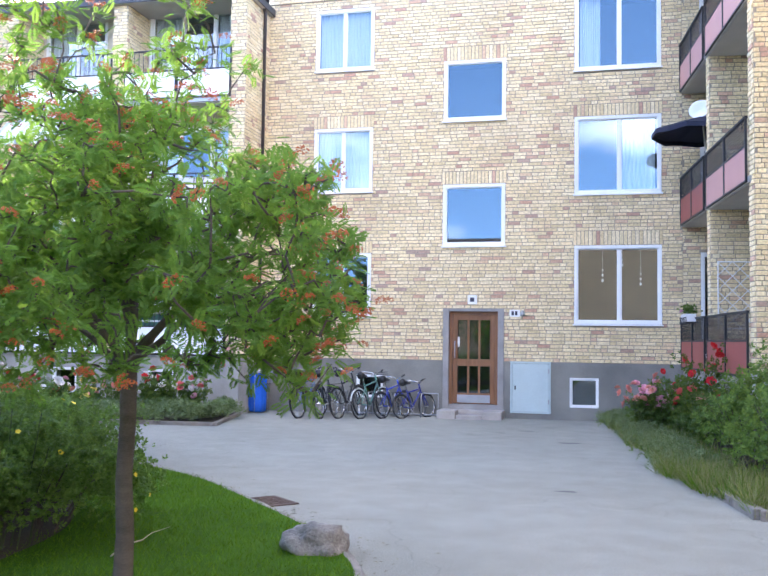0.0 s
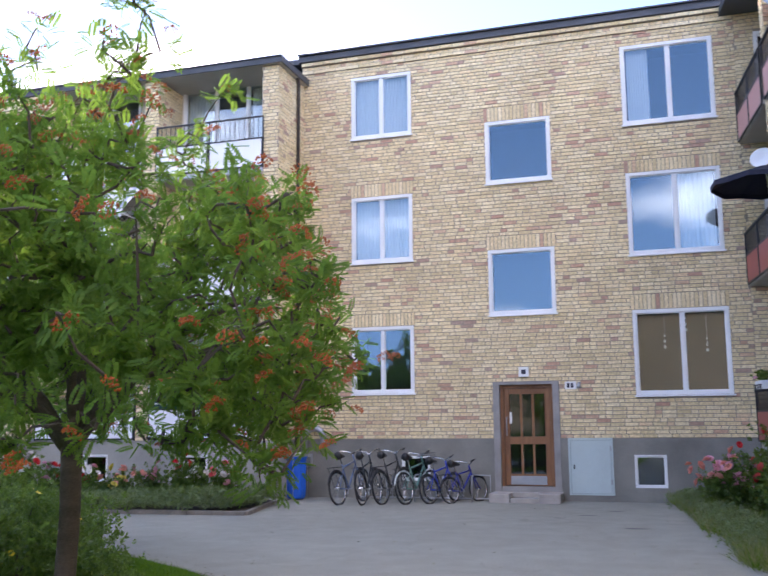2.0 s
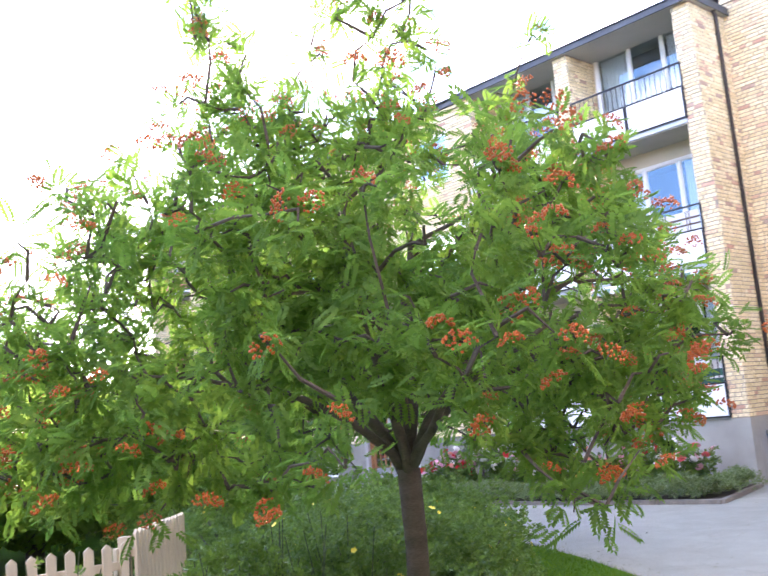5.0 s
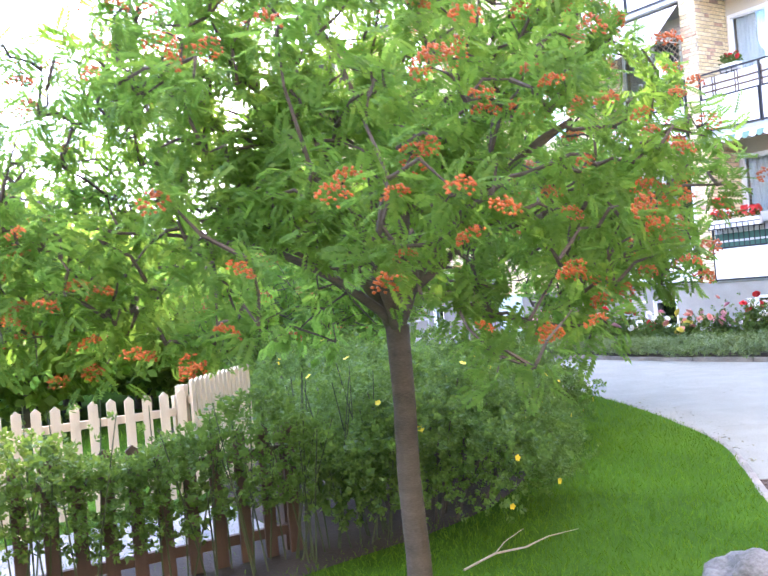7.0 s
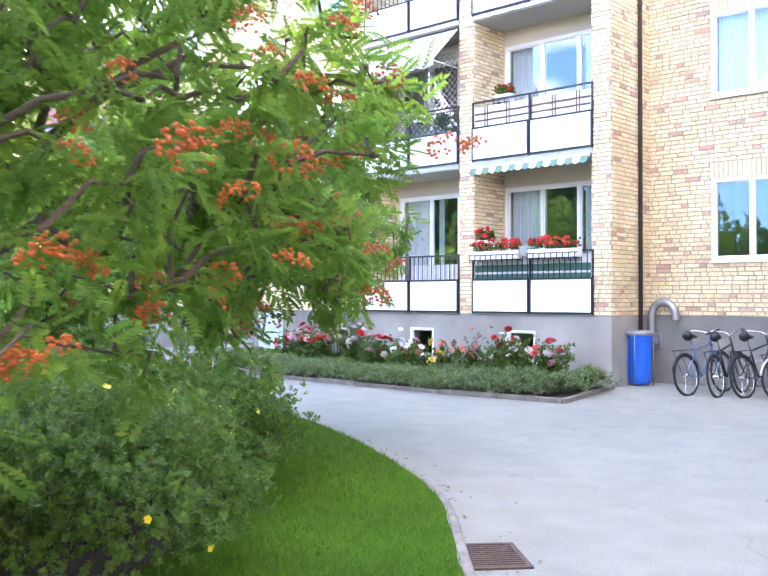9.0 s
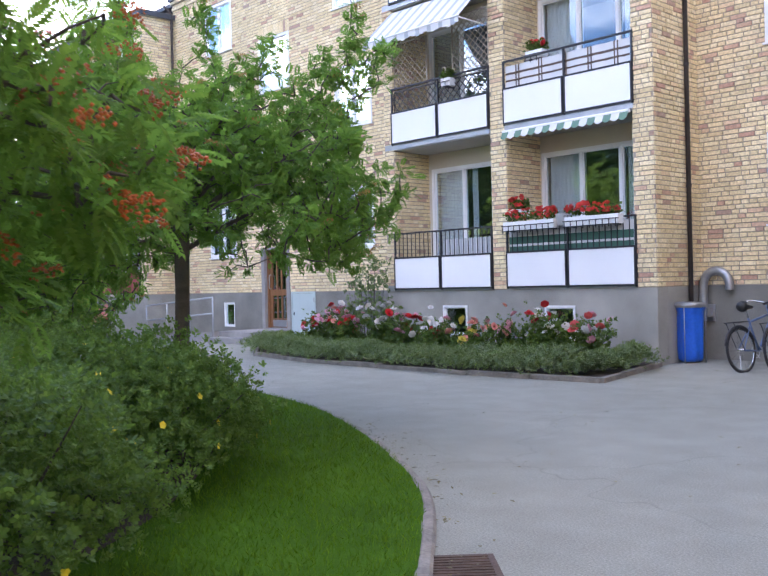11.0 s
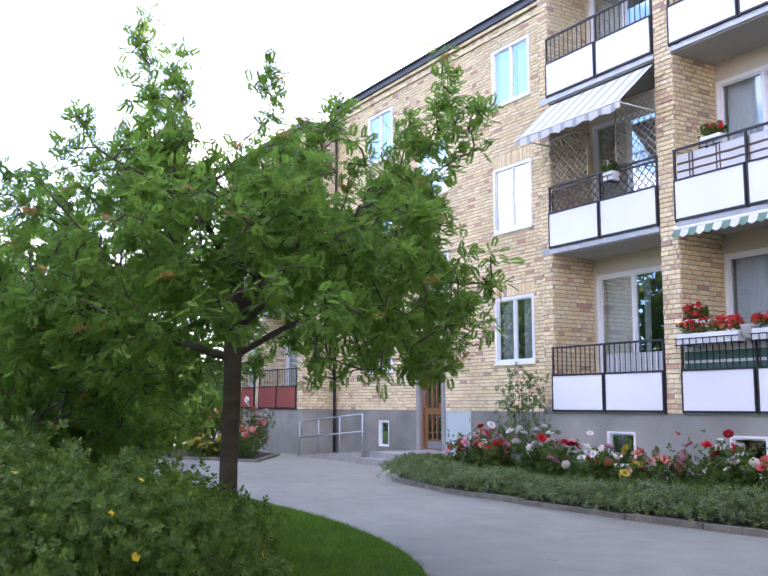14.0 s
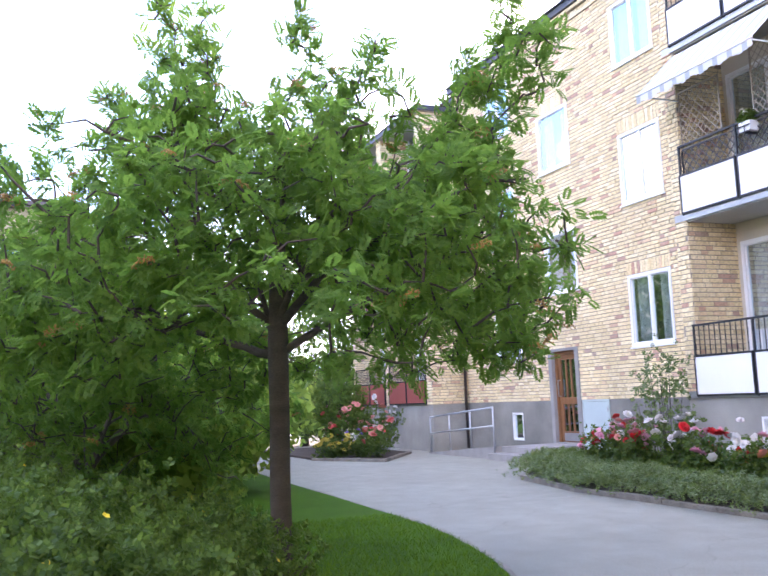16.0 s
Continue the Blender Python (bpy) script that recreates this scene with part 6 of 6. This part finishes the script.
for k, (x, y, h, r, cs, n) in enumerate(((-6.75, -2.5, 0.85, 0.35, ["pink", "salmon", "pink", "red"], 22), (-6.15, -2.4, 0.7, 0.32, ["pink", "red"], 18), (-6.5, -2.0, 0.95, 0.3, ["pink", "white"], 9), (-5.3, -2.2, 0.95, 0.32, ["white"], 16),
                                          (-4.4, -2.4, 0.72, 0.3, ["red", "pink"], 12), (-3.75, -2.3, 0.72, 0.3, ["white", "pink"], 12), (-3.35, -2.7, 0.55, 0.28, ["red", "white"], 12), (-2.75, -2.6, 0.5, 0.3, ["yellow", "salmon"], 14),
                                          (-2.3, -2.3, 0.68, 0.28, ["pink", "salmon"], 12), (-1.6, -2.2, 0.78, 0.3, ["red", "white"], 11), (-1.15, -2.4, 0.68, 0.25, ["white"], 11), (-0.6, -2.3, 0.72, 0.28, ["white", "coral", "pink"], 14))):
    rose(x, y, h, r, cs, n, 200 + k, f"rose bush with {' and '.join(dict.fromkeys(cs))} blooms in bed")
low_hedge("lavender", [(-2.6, -3.0), (-1.8, -3.0)], 0.3, 0.3, 300, SILVER, "silvery tuft of low plants", 0.14, 17)

low_hedge("bed_weeds", [(7.9, -0.6), (8.15, -2.8), (8.45, -5.6), (8.7, -7.8)], 0.6, 0.26, 3600, SILVER, "grey-green weeds along wing bed edge", 0.10, 23)
# tall thin shrub at the pier
shrub((-6.1, -1.75), 0.48, 2.15, "tall thin feathery shrub at brick pier", 330, 0, 90, 0.13, SILVER, "feathery_shrub", 18)

# bed along the wing
for k, (x, y, h, r, cs, n) in enumerate(((8.42, -3.1, 0.85, 0.42, ["pink", "pink", "salmon"], 44), (8.6, -2.6, 0.85, 0.35, ["pink"], 14), (9.15, -3.9, 1.45, 0.35, ["red"], 13), (9.05, -4.6, 0.9, 0.35, ["coral", "salmon"], 10), (8.9, -3.5, 1.1, 0.35, ["red", "coral"], 6))):
    rose(x, y, h, r, cs, n, 260 + k, f"rose bush with {' and '.join(dict.fromkeys(cs))} blooms by wing wall", 600)
shrub((9.6, -6.9), 0.72, 1.4, "dense green shrub beside the wing wall", 1300, 0, 95, 0.13, GARDEN, "garden_shrub")
shrub((9.9, -8.3), 0.8, 1.3, "dense green shrub beside the wing wall", 1400, 0, 96, 0.13, GARDEN, "garden_shrub")
shrub((9.35, -5.3), 0.5, 0.9, "leafy green shrub in wing bed", 1100, 0, 97, 0.12, ROSE_LEAF, "garden_shrub")


def blades(name, pts, lean, length, width, material, label, parent=None):
    """Grass blades, one narrow triangle each, joined."""
    n = len(pts)
    tv = [(0, -0.5, 0), (0, 0.5, 0), (0.55, 0.3, 0.05), (0.55, -0.3, 0.05), (1.0, 0.0, 0.22)]
    tv = [(a, b * width, c) for a, b, c in tv]
    al = np.tile([0, 0, 1.0], (n, 1)) + rng.normal(size=(n, 3)) * lean * np.array([1, 1, 0.2])
    t = thing(name, label, "grass", kind="stuff")
    scatter("grass_blades", tv, [(0, 1, 2, 3), (3, 2, 4)], pts, al, unit(n) * np.array([1, 1, 0.05]) + 1e-3, length * rng.uniform(0.5, 1.3, n), material, t, "", "stuff")
    return t


rng = np.random.default_rng(77)


def inside(poly, p):
    x, y = p[:, 0], p[:, 1]
    r = np.zeros(len(p), bool)
    for (x0, y0), (x1, y1) in zip(poly, poly[1:] + poly[:1]):
        hit = (y0 > y) != (y1 > y)
        r ^= hit & (x < (x1 - x0) * (y - y0) / (y1 - y0 + 1e-12) + x0)
    return r


BED_EDGE = [tuple(p) for p in smooth_line([(3.0, -20), (3.5, -17.5), (3.6, -15.4), (3.5, -13.9), (3.25, -12.6), (2.4, -11.3), (1.2, -10.2), (0.3, -9.6), (-1.5, -9.5), (-3.5, -9.9)])]
CUT_Y = BED_EDGE[18][1]
SHRUB_BED = BED_EDGE + [(-3.5, -12.5), (2.5, CUT_Y), (2.6, -20)]
outline_sheet("shrub_bed", BED_EDGE[:19] + [(2.5, CUT_Y), (2.6, -20)], 0.042, SOIL, "dark bare soil under the hedge", "bed")
outline_sheet("shrub_bed", BED_EDGE[18:] + [(-3.5, -12.5), (2.5, CUT_Y)], 0.042, SOIL, "dark bare soil under the shrubs", "bed")
outline_sheet("garden_path", [(2.5, -20), (2.4, -13.8), (1.35, -13.7), (1.1, -20)], 0.046, STONE, "grey concrete garden path behind the dark fence", "path", 0.05)
lawn_poly = [tuple(p) for p in LAWN_EDGE] + [(-60, -5), (-60, -60), (6.7, -60)]
cand = np.column_stack([rng.uniform(-4.5, 6.7, 230000), rng.uniform(-18.5, -7.0, 230000)])
cand = cand[inside(lawn_poly, cand)]
cand = cand[~inside(SHRUB_BED, cand + rng.normal(0, 0.16, cand.shape))]
dist = np.min([np.hypot(cand[:, 0] - p.x, cand[:, 1] - p.y) for p in LAWN_EDGE], 0)
cand = cand[(dist < 3.4) | (rng.random(len(cand)) < 0.25)][:90000]
blades("lawn_grass", np.column_stack([cand, np.full(len(cand), 0.03)]), 0.5, 0.045, 0.11, BLADE, "short green lawn grass")
N = 15000
q = rng.random(N)
s = rng.random(N)
edge = [(7.75, -0.3), (7.95, -2.5), (8.25, -5.2), (8.5, -7.8), (8.8, -9.1), (9.1, -10.2)]
ex = np.interp(q, np.linspace(0, 1, 6), [p[0] for p in edge])
ey = np.interp(q, np.linspace(0, 1, 6), [p[1] for p in edge])
pts = np.column_stack([ex - 0.16 + s ** 1.3 * 0.95 + 0.12 * np.sin(ey * 3.1) * np.cos(ey * 1.3), ey + rng.normal(0, 0.1, N), np.full(N, 0.03)])
blades("rough_grass", pts[:9500], 0.55, 0.27, 0.03, DRY, "tall dry grass along bed edge")
blades("rough_grass", pts[9500:], 0.55, 0.24, 0.035, BLADE, "tall green grass along bed edge")

# ---------------- yard details ----------------
GRATE = surface("rusty_iron", tone((0.10, 0.065, 0.05), 0.6, 1.4), 12, 0.8, 0.3)
drain = thing("drain_grate", "rusty iron drain grate set in asphalt", "drain", at=(4.37, -10.87, 0))
g = Face(0, 0, 1, 0)
part("grate_frame", boxes(g, (-0.33, 0.33, -0.25, -0.21, -0.02, 0.012), (-0.33, 0.33, 0.21, 0.25, -0.02, 0.012), (-0.33, -0.29, -0.21, 0.21, -0.02, 0.012), (0.29, 0.33, -0.21, 0.21, -0.02, 0.012)), GRATE, drain)
for k in range(11):
    x = -0.26 + 0.052 * k
    part("grate_bar", boxes(g, (x - 0.014, x + 0.014, -0.21, 0.21, -0.015, 0.010)), GRATE, drain)
# flat black sheet painted as the dark below the bars; no hole is cut
part("pit_shade", boxes(g, (-0.29, 0.29, -0.21, 0.21, 0.001, 0.003)), BLACK, drain)
drain.rotation_euler.z = radians(-42)
drain.scale = (0.78, 0.78, 1)

rock = thing("boulder", "rough grey boulder at lawn edge", "boulder")
bm = bmesh.new()
bmesh.ops.create_icosphere(bm, subdivisions=4, radius=1.0)
for v in bm.verts:
    k = 1 + 0.3 * noise.noise(v.co * 1.6) + 0.12 * noise.noise(v.co * 5) + 0.03 * noise.noise(v.co * 14)
    v.co = Vector((v.co.x * 0.27 * k, v.co.y * 0.23 * k, v.co.z * 0.18 * k))
    v.co += Vector((5.5, -12.8, 0.05))
part("stone", bm, ROCK, rock, smooth=True)

edge_pts = np.array([tuple(p) for p in LAWN_EDGE[18:72]])
near = edge_pts[rng.integers(0, len(edge_pts), 260)] + np.column_stack([rng.exponential(0.12, 260) + 0.06, rng.exponential(0.10, 260) + 0.03])
spread = np.column_stack([rng.uniform(0, 8.2, 150), rng.uniform(-9, -1, 150)])
spread = spread[~inside(lawn_poly, spread)]
leaf_pos = np.vstack([near, spread])
leaf_pos = np.column_stack([leaf_pos, np.full(len(leaf_pos), 0.012)])
LITTER = len(leaf_pos)
litter = thing("fallen_leaves", "scattered dry brown leaves along lawn edging", "leaves", kind="stuff")
scatter("litter", *simple_leaf(0.5), leaf_pos, unit(LITTER) * np.array([1, 1, 0.1]), np.tile([0, 0, 1.0], (LITTER, 1)), 0.04 * rng.uniform(0.4, 1.4, LITTER), LITTER_LEAF, litter, "", "stuff")
PATCH = surface("asphalt_patch", tone((0.10, 0.095, 0.095), 0.8, 1.2), 4, 0.9, bump=0.5, fine=120)
for k, (x, y, r) in enumerate(((6.6, -1.9, 0.09), (7.03, -4.45, 0.12), (5.8, -3.2, 0.07), (6.2, -2.7, 0.1), (7.2, -9.3, 0.08))):
    bm = bmesh.new()
    bm.faces.new([bm.verts.new((x + 1.5 * r * math.cos(a) * (1 + 0.3 * math.sin(3 * a + k)), y + 0.6 * r * math.sin(a), 0.004)) for a in np.linspace(0, 6.283, 15)[:-1]])
    tagged(part("asphalt_patch", bm, PATCH), "small dark repair patch in asphalt", "patch", kind="structure")
twig = thing("fallen_branch", "thin dry branch lying on lawn", "branch")
part("branch", tube(bmesh.new(), [(4.2, -13.55, 0.06), (4.17, -13.3, 0.085), (4.2, -13.1, 0.08), (4.17, -12.9, 0.09), (4.22, -12.7, 0.10)], [0.007, 0.0065, 0.005, 0.004, 0.002], 6), PALE_WOOD, twig)
part("side_twig", tube(bmesh.new(), [(4.17, -13.3, 0.085), (4.08, -13.15, 0.10), (4.02, -12.95, 0.12)], [0.004, 0.003, 0.0015], 5), PALE_WOOD, twig)

# ---------------- ramp and steps at the second entrance ----------------
ramp = thing("entrance_ramp", "grey concrete ramp and steps at entrance", "ramp", kind="structure")
part("landing", boxes(FV, (-12.0, -10.6, 0.03, 1.25, -0.1, 0.27), bevel=0.01), STONE, ramp)
part("tread", boxes(FV, (-12.0, -10.6, 1.252, 1.6, -0.1, 0.14), bevel=0.01), STONE, ramp)
bm = bmesh.new()
v = [bm.verts.new(FV.p(s, d, z)) for s, z in ((-12.0, 0.27), (-15.4, 0.03), (-15.4, -0.1), (-12.0, -0.1)) for d in (0.35, 1.45)]
for qd in ((0, 1, 3, 2), (2, 3, 5, 4), (4, 5, 7, 6), (6, 7, 1, 0), (0, 2, 4, 6), (1, 7, 5, 3)):
    bm.faces.new([v[i] for i in qd])
part("slope", bm, STONE, ramp)
rail = thing("ramp_railing", "galvanised steel railing along ramp", "railing")
for d in (1.42,):
    for h in (0.45, 0.85):
        part("rail", tube(bmesh.new(), [FV.p(-12.0, d, 0.27 + h), FV.p(-15.3, d, 0.05 + h)], 0.022), STEEL, rail, smooth=True)
    for k in range(4):
        s = -12.0 - 3.3 * k / 3
        part("post", tube(bmesh.new(), [FV.p(s, d, 0.0), FV.p(s, d, 1.13 - 0.073 * (k))], 0.022), STEEL, rail, smooth=True)
# flowers beyond the ramp
outline_sheet("flower_bed", [(-13.6, -3.6), (-16.0, -2.0), (-21, -2.0), (-21, -4.6), (-15.5, -4.6)], 0.05, SOIL, "soil bed beyond the ramp", "bed", 0.1)
kerb_stones([(-15.6, -4.65), (-13.5, -3.6), (-15.9, -1.95)], "low kerb stones round far bed")
for k, (x, y, h, cs, n) in enumerate(((-14.4, -3.4, 0.8, ["salmon", "coral"], 16), (-15.2, -3.6, 0.6, ["violet", "white"], 14), (-15.9, -3.2, 1.1, ["salmon"], 14), (-16.6, -3.9, 1.0, ["coral", "salmon"], 12), (-17.6, -3.4, 1.3, ["pink"], 12), (-15.4, -4.2, 0.45, ["yellow"], 26), (-16.2, -2.5, 1.3, ["salmon", "white"], 12))):
    rose(x, y, h, 0.45, cs, n, 300 + k, f"flowering plant with {' and '.join(cs)} blooms in far bed", 420)

shrub((-17.3, -3.5), 0.95, 2.3, "tall leafy green shrub in far bed", 2600, 0, 98, 0.14, GARDEN, "garden_shrub")

# ---------------- picket fences behind the shrubs ----------------
FENCE_PALE = surface("pale_fence_wood", tone((0.55, 0.44, 0.29), 0.85, 1.12), 6, 0.8, stretch=(8, 8, 1))
FENCE_DARK = surface("dark_fence_wood", tone((0.11, 0.07, 0.05), 0.75, 1.3), 6, 0.85, stretch=(8, 8, 1))


def picket_fence(p, q, h, gap, width, material, label, z0=0.1):
    t = thing("picket_fence", label, "fence", "picket fences")
    p, q = Vector(p), Vector(q)
    f = Face(p.x, p.y, (q - p).x, (q - p).y)
    le = (q - p).length
    for z in (z0 + 0.15, h - 0.2):
        part("rail", boxes(f, (0, le, -0.05, -0.012, z, z + 0.06)), material, t)
    n = int(le / gap)
    for k in range(n + 1):
        s = le * k / n
        bm = bmesh.new()
        pts = [(s - width / 2, z0), (s + width / 2, z0), (s + width / 2, h - 0.03), (s, h), (s - width / 2, h - 0.03)]
        a = [bm.verts.new(f.p(x, 0.012, z)) for x, z in pts]
        b = [bm.verts.new(f.p(x, -0.01, z)) for x, z in pts]
        bm.faces.new(a)
        bm.faces.new(b[::-1])
        for i in range(5):
            bm.faces.new((a[i], b[i], b[(i + 1) % 5], a[(i + 1) % 5]))
        part("picket", bm, material, t)
    for s in (0.0, le):
        part("post", boxes(f, (s - 0.04, s + 0.04, -0.13, -0.052, 0, h - 0.05)), material, t)
    return t


picket_fence((1.0, -16.6), (1.2, -13.9), 0.95, 0.13, 0.07, FENCE_PALE, "pale wooden picket fence behind shrubs")
picket_fence((1.2, -13.8), (0.3, -12.9), 1.03, 0.095, 0.07, FENCE_PALE, "pale upright board fence behind shrubs")
picket_fence((2.75, -16.9), (3.06, -13.95), 0.84, 0.15, 0.075, FENCE_DARK, "dark stained picket fence among shrubs", 0.0)



def hedge_row(p, q, width, height, n, stems, label, seed):
    """A loose row of shrubs: bare brown stems below, leafy above, thinning to the edges."""
    global rng
    rng = np.random.default_rng(seed)
    h = thing("hedge", label, "hedge")
    p, q = Vector(p), Vector(q)
    d = (q - p).normalized()
    side = Vector((-d.y, d.x))
    bm = bmesh.new()
    for k in range(stems):
        a = p.lerp(q, rng.random()) + side * rng.normal(0, width * 0.25)
        e = a + Vector(rng.normal(size=2)) * 0.16
        tube(bm, [(*a, 0.0), (*a.lerp(e, 0.4), height * 0.4), (*e, height * rng.uniform(0.7, 1.05))], [0.006, 0.005, 0.003], 5, cap=False)
    tagged(part("stem_work", bm, STEM, h, "thin brown stems"), kind="stuff")
    t, o = rng.random(n), rng.normal(0, 0.42, n)
    xy = np.array([tuple(p.lerp(q, u) + side * w * width) for u, w in zip(t, o)])
    lump = np.array([0.85 + 0.35 * noise.noise(Vector((x * 1.5, y * 1.5, seed))) for x, y in xy])
    z = height * lump * (1 - 0.62 * rng.random(n) ** 1.7)
    scatter("foliage", *sprig(), np.column_stack([xy, z]), unit(n) + np.array([0, 0, 0.5]), unit(n) + np.array([0, 0, 0.7]), 0.085 * rng.uniform(0.7, 1.35, n), SHRUB, h, "small green leaves", "stuff")
    return h


hedge_row((2.9, -17.4), (3.3, -13.3), 0.42, 1.10, 4300, 90, "loose green hedge grown through dark picket fence", 41)

# ---------------- single bricks round the entrance ----------------
me = bpy.data.meshes.new("brick")
c, d = 0.004, 0.010
vs = [(0, 0, 0), (BL, 0, 0), (BL, 0, BH), (0, 0, BH), (c, -d, c), (BL - c, -d, c), (BL - c, -d, BH - c), (c, -d, BH - c)]
me.from_pydata(vs, [], [(4, 5, 6, 7)] + [(k, (k + 1) % 4, 4 + (k + 1) % 4, 4 + k) for k in range(4)])
me.materials.append(BRICK_ONE)
for a, b, z0, z1 in near_bricks:
    ob = new("brick", me)
    ob.parent = wall_a
    ob.location = (a, -0.001, z0)
